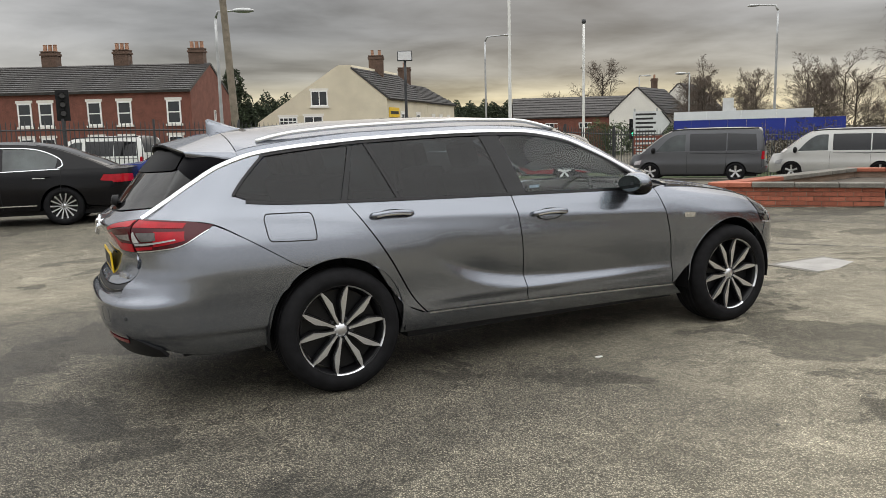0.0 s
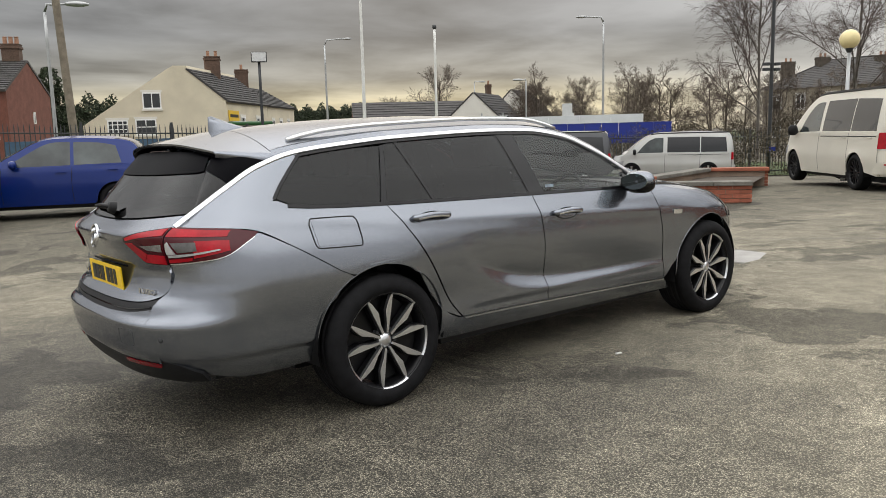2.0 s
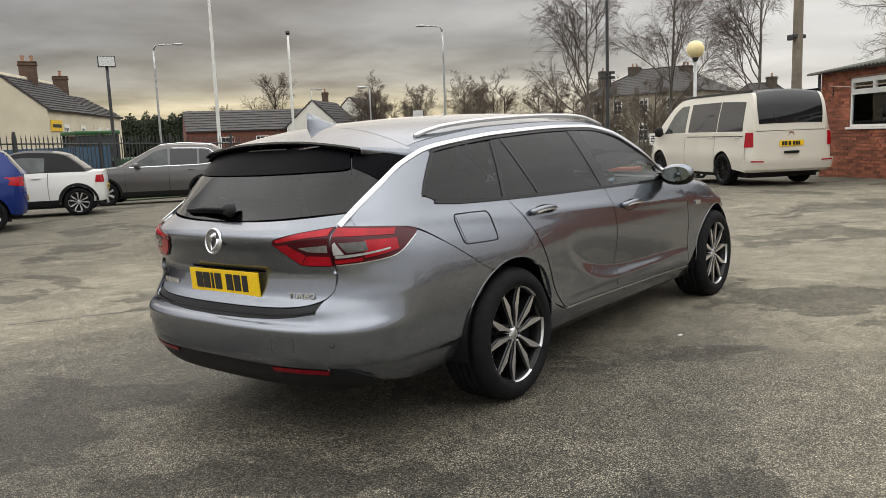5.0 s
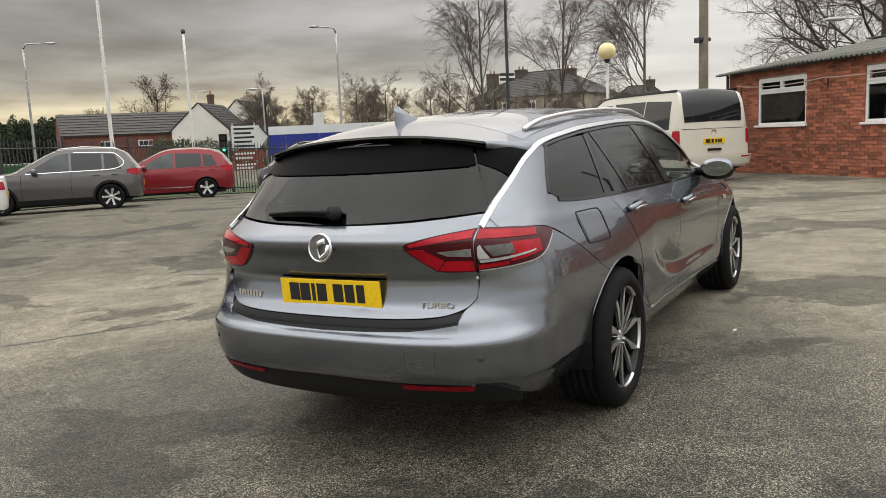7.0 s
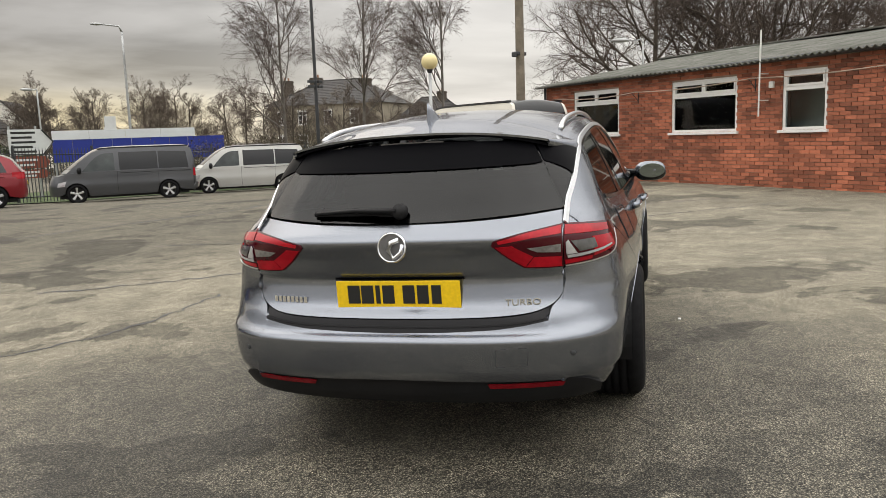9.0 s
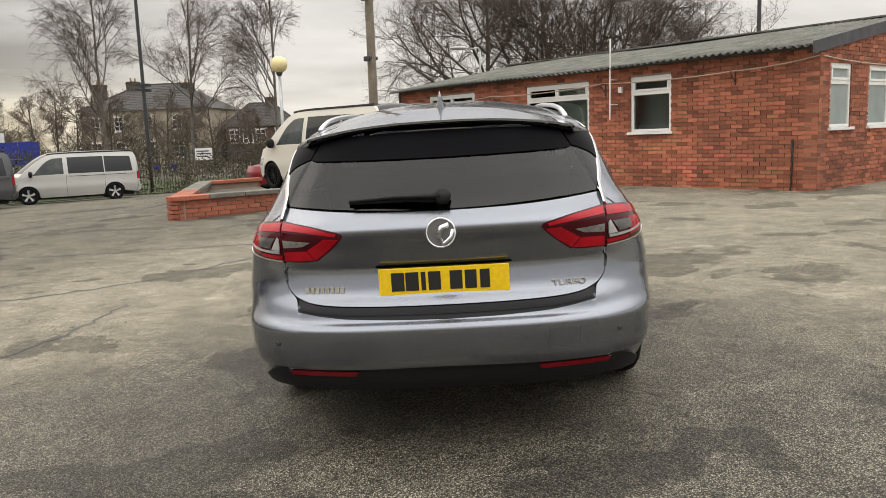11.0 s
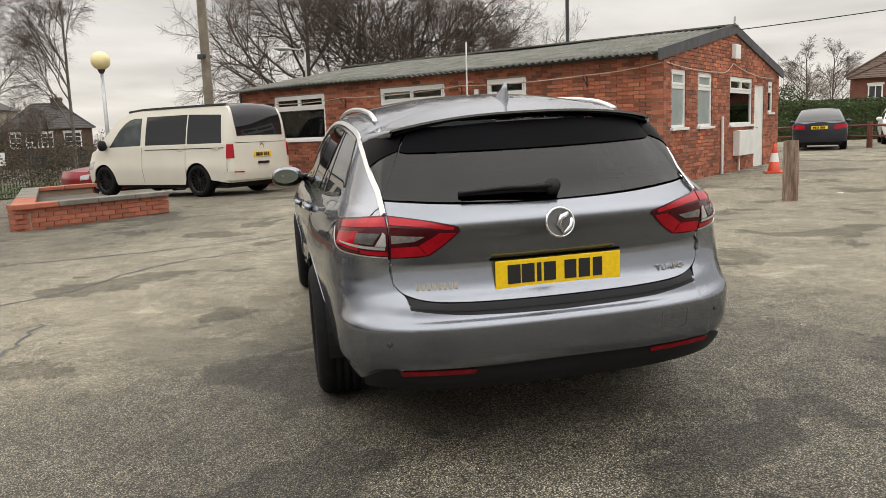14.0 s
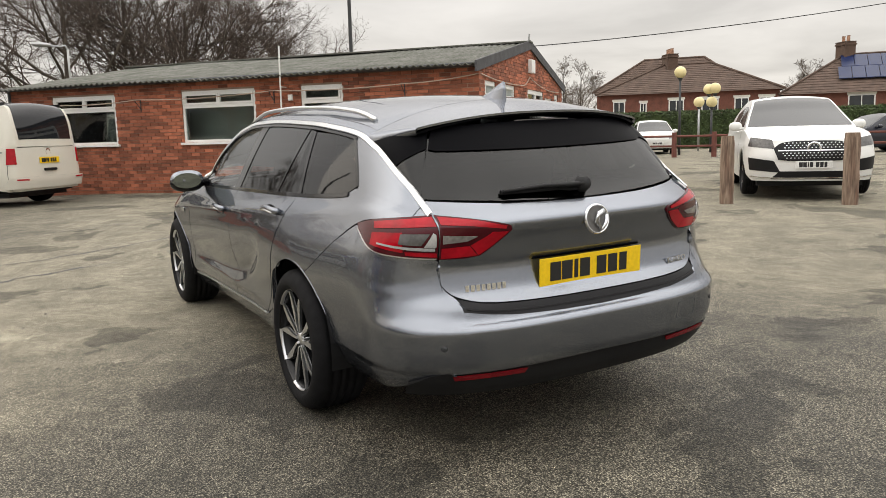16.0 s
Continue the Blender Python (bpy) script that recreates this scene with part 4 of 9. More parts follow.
# ---------- the grey estate car ----------
def estate_car():
    # car frame: X forward from the rear axle, Y to its left, Z up from the ground
    car = thing("estate_car", pose(-1.067, 5.263, -0.024, -1.25, -0.40, 26.08), "metallic grey estate car parked on the asphalt yard", "car")
    grey = M["p_grey"]
    XR0 = crv((0.15, -0.95), (0.25, -1.04), (0.31, -1.085), (0.36, -1.102), (0.385, -1.117), (0.42, -1.128), (0.535, -1.140), (0.550, -1.130), (0.568, -1.104), (0.62, -1.083), (0.638, -1.066), (0.662, -1.042), (0.70, -1.028), (0.755, -1.019), (0.768, -1.019), (0.778, -1.024), (0.86, -1.052), (0.905, -1.074), (0.925, -1.078), (0.945, -1.064), (0.97, -1.028), (1.0, -0.985), (1.1, -0.900), (1.2, -0.812), (1.28, -0.738), (1.36, -0.665))
    XR = lambda z: XR0(z) + 0.02
    XS = crv((0.15, -0.93), (0.25, -1.02), (0.36, -1.09), (0.45, -1.112), (0.53, -1.115), (0.550, -1.106), (0.582, -1.070), (0.62, -1.042), (0.66, -1.020), (0.72, -1.005), (0.80, -1.008), (0.88, -1.040), (0.92, -1.040), (0.97, -1.008), (1.0, -0.965), (1.1, -0.880), (1.2, -0.792), (1.28, -0.718), (1.36, -0.645))
    taper = lambda z: 0.038 + 0.024 * max(0.0, min(1.0, (z - 0.68) / 0.2))
    XF = crv((0.15, 3.66), (0.3, 3.76), (0.5, 3.79), (0.65, 3.76), (0.74, 3.66), (0.85, 3.45), (0.97, 2.9))
    W0 = crv((0.15, 0.80), (0.22, 0.85), (0.30, 0.893), (0.36, 0.905), (0.45, 0.902), (0.6, 0.915), (0.72, 0.922), (0.80, 0.917), (0.87, 0.900), (0.93, 0.872), (1.0, 0.836), (1.1, 0.790), (1.2, 0.740), (1.3, 0.684), (1.36, 0.64))
    LR = crv((0.3, 0.50), (0.9, 0.50), (1.05, 0.53), (1.2, 0.46), (1.35, 0.36))

    def E(t, p):
        if t >= 1:
            return 1.0
        if t <= 0:
            return 0.0
        return (1 - (1 - t)**p)**(1 / p)

    def XT(z, t):
        # the ledges of the tail fade out round its corners
        k = max(0.0, min(1.0, (t - 0.62) / 0.30))
        k = k * k * (3 - 2 * k)
        return XR(z) * (1 - k) + XS(z) * k

    def yw(x, z):
        w = W0(z)
        if z < 1.0:
            # door scallop and sill flare, waist crease, wheel haunches
            win = max(0.0, min(1.0, (x - 0.45) / 0.5)) * max(0.0, min(1.0, (2.45 - x) / 0.4))
            win = win * win * (3 - 2 * win)
            zc = 0.445 + 0.225 * math.exp(-max(0.0, x - 0.60) / 0.36)
            deep = max(0.0, min(1.0, (x - 0.56) / 0.35)) * max(0.0, min(1.0, (2.45 - x) / 0.6))
            w -= 0.034 * deep * (max(0.0, 1 - (z - zc) / 0.24)**2 if z > zc else max(0.0, 1 - (zc - z) / 0.075))
            w -= 0.016 * win * min(1.0, max(0.0, (0.402 - z) / 0.02))
            zk = 0.935 - 0.062 * (x - 0.1)
            w += 0.007 * math.exp(-((z - zk + 0.015) / 0.03)**2) * max(0.0, min(1.0, (x + 0.7) / 0.5))
            for cx in (0.033, 2.863):
                w += 0.016 * math.exp(-((x - cx) / 0.42)**2) * math.exp(-((z - 0.66) / 0.16)**2)
            if x < 0.0:
                k = min(1.0, -x / 0.3)      # tucked lower edge of the bumper
                w -= k * (0.016 * min(1.0, max(0.0, (0.385 - z) / 0.022)) + 0.034 * max(0.0, (0.47 - z) / 0.2)**1.5)
            w *= 1 - taper(z) * max(0.0, min(1.0, (0.25 - x) / 0.85))
        else:
            w *= 1 - taper(z) * max(0.0, min(1.0, (0.25 - x) / 0.85)) - 0.055 * max(0.0, (x - 1.0) / 1.3)**2
        if x < -0.3:
            t = 1.0
            for _ in range(5):
                t = E((x - XT(z, t)) / LR(z), 3.0)
            w *= t
        w *= E((XF(min(z, 0.97)) - x) / 1.15, 2.5)
        return w

    def S(sgn):
        return lambda x, z: (x, sgn * yw(x, z), z)

    def rear(y, z):
        W = W0(z) * (1 - taper(z))
        t = min(abs(y) / W, 0.999)
        return (XT(z, t) + LR(z) * (1 - (1 - t**3)**(1 / 3)), y, z)

    def front(y, z):
        W = W0(z)
        t = min(abs(y) / W, 0.999)
        return (XF(z) - 1.15 * (1 - (1 - t**2.5)**(1 / 2.5)), y, z)
    ZC = crv((-0.95, 1.300), (-0.72, 1.343), (-0.4, 1.403), (0.3, 1.452), (0.9, 1.462), (1.4, 1.445), (1.75, 1.395), (2.2, 1.19), (2.66, 0.975))
    ZT = crv((-0.90, 0.95), (-0.80, 1.02), (-0.65, 1.12), (-0.49, 1.21), (-0.29, 1.268), (0.0, 1.30), (0.3, 1.322), (1.0, 1.342), (1.3, 1.338), (1.6, 1.295), (1.85, 1.195), (2.1, 1.065), (2.30, 0.962))   # line over the side glass
    ZB = crv((-0.5, 1.06), (-0.40, 1.03), (-0.2, 1.012), (0.11, 1.0), (1.14, 0.975), (2.1, 0.955))

    def roof(x, y):
        ze, ye = ZT(x) + 0.03, yw(x, ZT(x)) - 0.012
        if x < -0.40:
            ze = ZT(-0.40) + 0.03 + (x + 0.40) * -0.02
            ye = yw(-0.40, ZT(-0.40)) - 0.012 - (-0.40 - x) * 0.16
        t = min(abs(y) / ye, 1.0)
        return (x, y, ZC(x) - (ZC(x) - ze) * t**2.3)
    RA, RF = 0.372, 0.372       # wheel arch radii
    AX, FX = 0.033, 2.863       # axles
    for s in (-1, 1):
        L = S(s)
        side = "right" if s < 0 else "left"
        # doors, quarter panel, wing
        fd = panel("front_door", grey, car, L, [(1.226, 0.335), (2.35, 0.305)], [(1.145, 0.963), (2.02, 0.942), (2.225, 0.94)], [(1.226, 0.335), (1.185, 0.62), (1.145, 0.963)], [(2.35, 0.305), (2.31, 0.62), (2.225, 0.94)], 36, 46)
        rd = panel("rear_door", grey, car, L, [(0.545, 0.352), (1.22, 0.335)], [(0.128, 0.988), (1.138, 0.965)], [(0.545, 0.352), (0.46, 0.45), (0.32, 0.69), (0.128, 0.988)], [(1.22, 0.335), (1.179, 0.62), (1.138, 0.965)], 44, 46)
        qb = [(-0.845, 0.960), (-0.70, 0.950), (-0.572, 0.926), (-0.44, 0.853), (-0.30, 0.766), (-0.20, 0.702), (-0.134, 0.674)] + arc(AX, 0.335, RA, 112, 14, 10) + [(0.42, 0.40), (0.535, 0.350)]
        panel("quarter_panel", grey, car, L, qb, [(-0.84, 0.978), (-0.62, 1.03), (-0.465, 1.052), (-0.40, 1.032), (-0.30, 1.016), (-0.2, 1.006), (0.12, 0.992)], None, [(0.535, 0.350), (0.45, 0.45), (0.31, 0.69), (0.12, 0.992)], 46, 16)
        panel("rear_pillar", grey, car, L, [(-0.838, 0.9785), (-0.62, 1.0305), (-0.466, 1.0530)], [(-0.83, 0.995), (-0.66, 1.110), (-0.49, 1.207), (-0.275, 1.266)], None, [(-0.466, 1.0530), (-0.39, 1.13), (-0.275, 1.266)], 14, 8)
        panel("sill", grey, car, L, [(0.388, 0.245), (2.47, 0.215)], [(0.399, 0.420), (0.43, 0.392), (0.535, 0.346), (0.80, 0.338), (1.22, 0.328), (2.36, 0.297)], [(0.388, 0.245), (0.399, 0.420)], None, 30, 5)
        panel("sill_trim", M["satin"], car, L, [(0.56, 0.338), (1.22, 0.322), (2.36, 0.291)], [(0.55, 0.347), (1.22, 0.331), (2.36, 0.300)], None, None, 30, 1, out=0.004)
        panel("front_wing", grey, car, L, [(2.357, 0.30), (2.43, 0.38)] + arc(FX, 0.335, RF, 165, 22, 12) + [(3.24, 0.52)], [(2.232, 0.94), (2.34, 0.952), (2.62, 0.925), (2.95, 0.875), (3.2, 0.815), (3.33, 0.765)], [(2.357, 0.30), (2.318, 0.62), (2.232, 0.94)], None, 34, 16)
        # arch lips and wheel housings
        for cx, nm in ((AX, "rear"), (FX, "front")):
            pts = [(Vector((*L(x, z),)), Vector((0, s, 0.0))) for x, z in arc(cx, 0.335, RA + 0.001, 184, 12, 26)]
            strip("arch_lip", grey, car, pts, 0.007, 0.002)
            bm = bmesh.new()
            prof = arc(cx, 0.335, RA + 0.012, 192, -12, 22)
            v0 = [bm.verts.new((x, s * (yw(cx, 0.6) - 0.03), z)) for x, z in prof]
            v1 = [bm.verts.new((x, s * 0.55, z)) for x, z in prof]
            for i in range(len(prof) - 1):
                bm.faces.new((v0[i], v0[i + 1], v1[i + 1], v1[i]))
            bm.faces.new(v1)
            part("wheel_housing", bm, M["black"], car)
        # glass and pillars
        gl = lambda nm, b, t, l, r, m, o=-0.004: panel(nm, m, car, L, b, t, l, r, 16, 10, 0.004, out=o)
        gl("front_window", [(1.255, 0.972), (2.06, 0.952)], [(1.165, 1.318), (1.35, 1.312), (1.6, 1.272), (1.85, 1.168), (2.06, 1.045)], [(1.255, 0.972), (1.165, 1.318)], [(2.06, 0.952), (2.06, 1.045)], M["g_clear"])
        gl("rear_window", [(0.445, 0.992), (1.125, 0.974)], [(0.315, 1.303), (0.7, 1.318), (1.035, 1.322)], None, None, M["g_dark"])
        gl("rear_quarter_light", [(0.135, 0.998), (0.415, 0.992)], [(0.225, 1.292), (0.290, 1.300)], None, None, M["g_dark"])
        gl("cargo_window", [(-0.452, 1.066), (-0.40, 1.040), (-0.30, 1.024), (0.095, 1.004)], [(-0.268, 1.246), (-0.05, 1.272), (0.195, 1.287)], [(-0.452, 1.066), (-0.378, 1.145), (-0.268, 1.246)], None, M["g_dark"])
        pil = lambda nm, b, t, o=-0.001: panel(nm, M["gloss_black"], car, L, b, t, None, None, 4, 10, 0.02, out=o)
        pil("door_pillar", [(1.128, 0.972), (1.252, 0.970)], [(1.038, 1.322), (1.163, 1.320)])
        pil("window_divider", [(0.418, 0.992), (0.442, 0.992)], [(0.293, 1.300), (0.313, 1.303)])
        pil("rear_post", [(0.098, 1.003), (0.132, 0.998)], [(0.198, 1.286), (0.222, 1.291)])
        panel("corner_trim", M["gloss_black"], car, L, [(2.062, 0.951), (2.215, 0.946)], [(2.062, 1.044), (2.10, 1.03), (2.215, 0.958)], None, None, 5, 5, 0.02, out=-0.001)
        pts = [(Vector(L(x, ZB(x) - 0.006)), Vector((0, s, 0.4))) for x in np.linspace(-0.40, 2.18, 40)]
        strip("window_seal", M["gloss_black"], car, pts, 0.022, 0.005)
        pts = [(Vector(L(x, ZT(x) - 0.016)), Vector((0, s, 0.55))) for x in np.linspace(-0.29, 2.16, 40)]
        strip("upper_seal", M["gloss_black"], car, pts, 0.016, 0.004)
        pts = [(Vector(L(x, z)), Vector((-0.1, s, 0.5))) for x, z in ((-0.458, 1.058), (-0.420, 1.108), (-0.36, 1.172), (-0.275, 1.254))]
        strip("cargo_window_seal", M["gloss_black"], car, pts, 0.018, 0.004, n=16)
        # bright strip from the lamp over the side glass to the mirror
        pts = [(Vector(L(x, ZT(x) + 0.004)), Vector((-0.15 if x < -0.3 else 0, s, 0.6))) for x in np.concatenate([np.linspace(-0.825, -0.3, 24), np.linspace(-0.25, 2.25, 40)])]
        pts = [(Vector(rear(s * 0.659, 0.966)) + Vector((-0.004, s * 0.004, 0.002)), Vector((-0.35, s * 0.9, 0.55)))] + pts[3:]
        strip("bright_strip", M["satin"], car, pts, 0.026, 0.006, "satin chrome strip", n=90)
        # edge of the roof between strip and roof skin
        panel("cant_rail", grey, car, lambda x, v, L=L, s=s: tuple(np.array(L(x, ZT(x) + 0.016)) * (1 - v) + np.array(roof(x, s * (yw(x, ZT(x)) - 0.05))) * v), [(-0.40, 0), (2.28, 0)], [(-0.40, 1), (2.28, 1)], None, None, 50, 4, 0.01)
        # roof rail
        pts = []
        for x in np.linspace(-0.28, 1.62, 30):
            f = (x + 0.28) / 1.9
            lift = 0.020 * max(0.0, min(1, min(f, 1 - f) * 9))**0.7
            p = Vector(roof(x, s * (yw(x, ZT(x)) - 0.085)))
            pts.append(p + Vector((0, 0, 0.004 + lift)))
        bm = bmesh.new()
        tube(bm, [tuple(p) for p in resample([tuple(p) for p in pts], 50)], 0.012, n=10)
        part("roof_rail", bm, M["satin"], car, "satin aluminium roof rail", smooth=True)
        # handles
        for x0, z0, d in ((0.36, 0.915, rd), (1.37, 0.853, fd)):
            bm = bmesh.new()
            c = Vector(L(x0, z0 - 0.012))
            lathe(bm, [(0.001, 0.0), (0.055, 0.0), (0.062, 0.006), (0.066, 0.001)], 24, 'Y', Matrix.Translation(c + Vector((0, s * 0.001, 0))) @ Matrix.Diagonal((1.5, s, 0.55, 1)))
            part("handle_recess", bm, M["gloss_black"], d, smooth=True)
            bm = bmesh.new()
            hp = [Vector(L(x0 + a, z0 + 0.006 - 0.01 * (a / 0.11)**2)) + Vector((0, s * o, 0)) for a, o in ((-0.118, 0.004), (-0.10, 0.022), (-0.05, 0.034), (0.0, 0.037), (0.05, 0.034), (0.10, 0.022), (0.118, 0.004))]
            tube(bm, [tuple(p) for p in resample([tuple(p) for p in hp], 18)], 0.0165, 0.0165, n=10)
            part("door_handle", bm, grey, d, "body-coloured handle", smooth=True)
            pts = [(Vector(p) + Vector((0, s * 0.012, -0.006)), Vector((0, s, -0.3))) for p in hp[1:-1]]
            strip("handle_inlay", M["chrome"], d, pts, 0.010, 0.006, n=14)
        # mirror
        bm = bmesh.new()
        cx, cy, cz = 1.985, s * 0.978, 0.992
        prof = []
        for i in range(13):
            a = math.pi * i / 12
            prof.append((math.sin(a)**0.7, -math.cos(a)))
        lathe(bm, [(max(r, 0.01), h) for r, h in prof], 20, 'Z', Matrix.Translation((cx, cy, cz)) @ Matrix.Diagonal((0.070, 0.110, 0.066, 1)))
        mir = part("door_mirror", bm, grey, car, smooth=True)
        bm = bmesh.new()
        lathe(bm, [(max(r, 0.01), h) for r, h in prof], 20, 'Z', Matrix.Translation((cx + 0.004, cy, cz - 0.018)) @ Matrix.Diagonal((0.071, 0.112, 0.060, 1)))
        part("mirror_shell", bm, M["gloss_black"], mir, smooth=True)
        bm = bmesh.new()
        tube(bm, [(2.06, s * 0.80, 0.965), (2.03, s * 0.87, 0.975), (1.995, s * 0.93, 0.965)], 0.034, 0.026, n=8)
        part("mirror_stalk", bm, M["gloss_black"], mir, smooth=True)
        bm = bmesh.new()
        lathe(bm, [(0.001, -0.070), (0.86, -0.070), (0.9, -0.066)], 20, 'Y', Matrix.Translation((cx, cy, cz)) @ Matrix.Rotation(radians(-90 - s * 9), 4, 'Z') @ Matrix.Diagonal((0.104, 1, 0.058, 1)))
        part("mirror_glass", bm, mirror_mat, mir)
        # fuel flap outline on the offside only
        if s < 0:
            panel("fuel_flap", grey, car, L, [(-0.300, 0.828), (-0.083, 0.821)], [(-0.312, 0.947), (-0.088, 0.941)], None, None, 10, 8, 0.006, out=0.0022)
            ring = [(-0.325, 0.93), (-0.316, 0.952), (-0.295, 0.957), (-0.105, 0.952), (-0.083, 0.945), (-0.072, 0.925), (-0.068, 0.84), (-0.075, 0.817), (-0.095, 0.811), (-0.285, 0.818), (-0.308, 0.826), (-0.317, 0.845), (-0.325, 0.93)]
            strip("fuel_flap_gap", M["black"], car, [(Vector(L(x, z)), Vector((0, s, 0.2))) for x, z in ring], 0.006, 0.0026)
        # side badge on the wing
        panel("wing_badge", M["chrome"], car, L, [(2.425, 0.742), (2.51, 0.738)], [(2.42, 0.772), (2.515, 0.768)], None, None, 4, 3, 0.004, out=0.005)
    # plan-wrapped patch coordinates for the tail: u runs from the centre line round the corner
    def wrapf(s):
        def f(u, z):
            if u <= 0.66:
                return rear(s * u, z)
            # beyond, go along the side by x
            x0 = rear(0.66, z)[0]
            x = x0 + (u - 0.66)
            return (x, s * yw(x, z), z)
        return f
    for s in (-1, 1):
        F = wrapf(s)

        def ux(x, z):
            return 0.66 + x - rear(0.66, z)[0]
        # corner of the bumper: from the tailgate gap to the wheel arch
        az = lambda a: (AX + RA * math.cos(radians(a)), 0.335 + RA * math.sin(radians(a)))
        archpts = [az(a) for a in (189, 175, 160, 145, 130, 117)]
        rightc = [(ux(x, z), z) for x, z in archpts]
        seam = [(ux(x, z), z) for x, z in ((-0.137, 0.667), (-0.215, 0.706), (-0.303, 0.762), (-0.372, 0.806), (-0.442, 0.849), (-0.510, 0.888), (-0.577, 0.921), (-0.63, 0.885), (-0.70, 0.848), (-0.80, 0.816))] + [(0.655, 0.80)]
        rightc[-1] = seam[0]
        foot = [(ux(az(189)[0], az(189)[1]), az(189)[1]), (ux(-0.5, 0.262), 0.262), (ux(-0.65, 0.262), 0.262), (0.88, 0.274), (0.80, 0.305), (0.745, 0.342), (0.70, 0.364), (0.62, 0.371)]
        if s > 0:
            neg = lambda pts: [(-u, z) for u, z in pts]
            edge = [(0.653, 0.745), (0.652, 0.702), (0.636, 0.676), (0.614, 0.656), (0.604, 0.640), (0.599, 0.604), (0.50, 0.588), (0.40, 0.577), (0.2, 0.569)]
            top = neg(seam) + neg(edge) + [(0, 0.566)] + edge[::-1] + seam[::-1]
            bot = neg(foot) + [(-0.35, 0.372), (0, 0.376), (0.35, 0.372)] + foot[::-1]
            T = resample(top, 201, False)
            B = resample(bot, 401, True)
            ub, ut = B[-1][0], T[-1][0]
            u_ = 0.92 * np.interp(T[:, 0], [-ut, -0.72, 0.72, ut], [-ub, -0.74, 0.74, ub]) + 0.08 * np.linspace(-ub, ub, 201)
            u_[0], u_[-1] = -ub, ub
            panel("rear_bumper", grey, car, lambda u, z: wrapf(1 if u > 0 else -1)(abs(u), z), [(u, np.interp(u, B[:, 0], B[:, 1])) for u in u_], T, neg(rightc), rightc, 200, 44, 0.012, sm=(True, False, True, True), raw=True)
        panel("pillar_foot", grey, car, F, [(0.650, 0.962), (ux(-0.80, 0.97), 0.966)], [(0.650, 1.014), (ux(-0.80, 1.01), 1.016)], None, None, 8, 4, 0.01, out=-0.003)
        # outer lamp
        lb = [(0.657, 0.806), (ux(-0.84, 0.815), 0.817), (ux(-0.73, 0.835), 0.838), (ux(-0.60, 0.90), 0.905)]
        lt = [(0.657, 0.965), (ux(-0.84, 0.958), 0.960), (ux(-0.70, 0.945), 0.947), (ux(-0.575, 0.925), 0.924)]
        lamp = panel("tail_lamp", M["dark_red"], car, F, lb, lt, None, None, 20, 10, 0.02, "smoked red tail lamp with clear centre", out=0.004)
        panel("lamp_red", M["red_lens"], lamp, F, [(0.66, 0.925), (ux(-0.86, 0.92), 0.922), (ux(-0.72, 0.915), 0.915)], [(0.66, 0.958), (ux(-0.86, 0.952), 0.953), (ux(-0.70, 0.938), 0.939)], None, None, 12, 3, 0.004, out=0.007)
        panel("lamp_red", M["red_lens"], lamp, F, [(ux(-0.855, 0.83), 0.832), (ux(-0.72, 0.858), 0.856)], [(ux(-0.85, 0.90), 0.905), (ux(-0.715, 0.90), 0.90)], None, None, 8, 4, 0.004, out=0.007)
        panel("lamp_red", M["red_lens"], lamp, F, [(0.66, 0.812), (ux(-0.86, 0.82), 0.822)], [(0.66, 0.828), (ux(-0.86, 0.836), 0.836)], None, None, 8, 2, 0.004, out=0.007)
        panel("lamp_clear", M["clear_lens"], lamp, F, [(0.664, 0.838), (ux(-0.89, 0.842), 0.842), (ux(-0.76, 0.862), 0.860)], [(0.664, 0.850), (ux(-0.89, 0.852), 0.852), (ux(-0.76, 0.866), 0.866)], None, None, 8, 2, 0.004, out=0.011)
        panel("lamp_clear", M["clear_lens"], lamp, F, [(0.662, 0.852), (0.686, 0.853)], [(0.662, 0.897), (0.668, 0.905)], None, None, 4, 3, 0.004, out=0.011)
        panel("lamp_smoke", M["smoke_lens"], lamp, F, [(0.692, 0.858), (ux(-0.845, 0.864), 0.863)], [(0.676, 0.900), (ux(-0.845, 0.90), 0.899)], None, None, 5, 3, 0.003, out=0.009)
        # bright strip standing in for the highlight on the ledge below the lamp
        panel("lamp_edge", M["satin"], lamp, F, [(0.66, 0.802), (ux(-0.84, 0.811), 0.813), (ux(-0.73, 0.831), 0.834), (ux(-0.60, 0.896), 0.901)], [(0.66, 0.806), (ux(-0.84, 0.815), 0.817), (ux(-0.73, 0.835), 0.838), (ux(-0.60, 0.90), 0.905)], None, None, 20, 1, 0.004, out=0.006)
        # inner lamp on the tailgate
        R = lambda y, z, s=s: rear(s * y, z)
        lamp = panel("inner_tail_lamp", M["dark_red"], car, R, [(0.505, 0.808), (0.56, 0.802), (0.652, 0.802)], [(0.392, 0.902), (0.408, 0.922), (0.52, 0.944), (0.652, 0.963)], [(0.505, 0.808), (0.45, 0.848), (0.392, 0.902)], None, 16, 9, 0.02, "smoked red inner tail lamp", out=0.007, sm=(True, True, True, False))
        panel("lamp_red", M["red_lens"], lamp, R, [(0.420, 0.908), (0.52, 0.920), (0.646, 0.928)], [(0.415, 0.919), (0.52, 0.938), (0.646, 0.956)], None, None, 8, 2, 0.004, out=0.010)
        panel("lamp_red", M["red_lens"], lamp, R, [(0.408, 0.897), (0.46, 0.848), (0.512, 0.812)], [(0.470, 0.900), (0.515, 0.872), (0.545, 0.852)], None, None, 8, 2, 0.004, out=0.010)
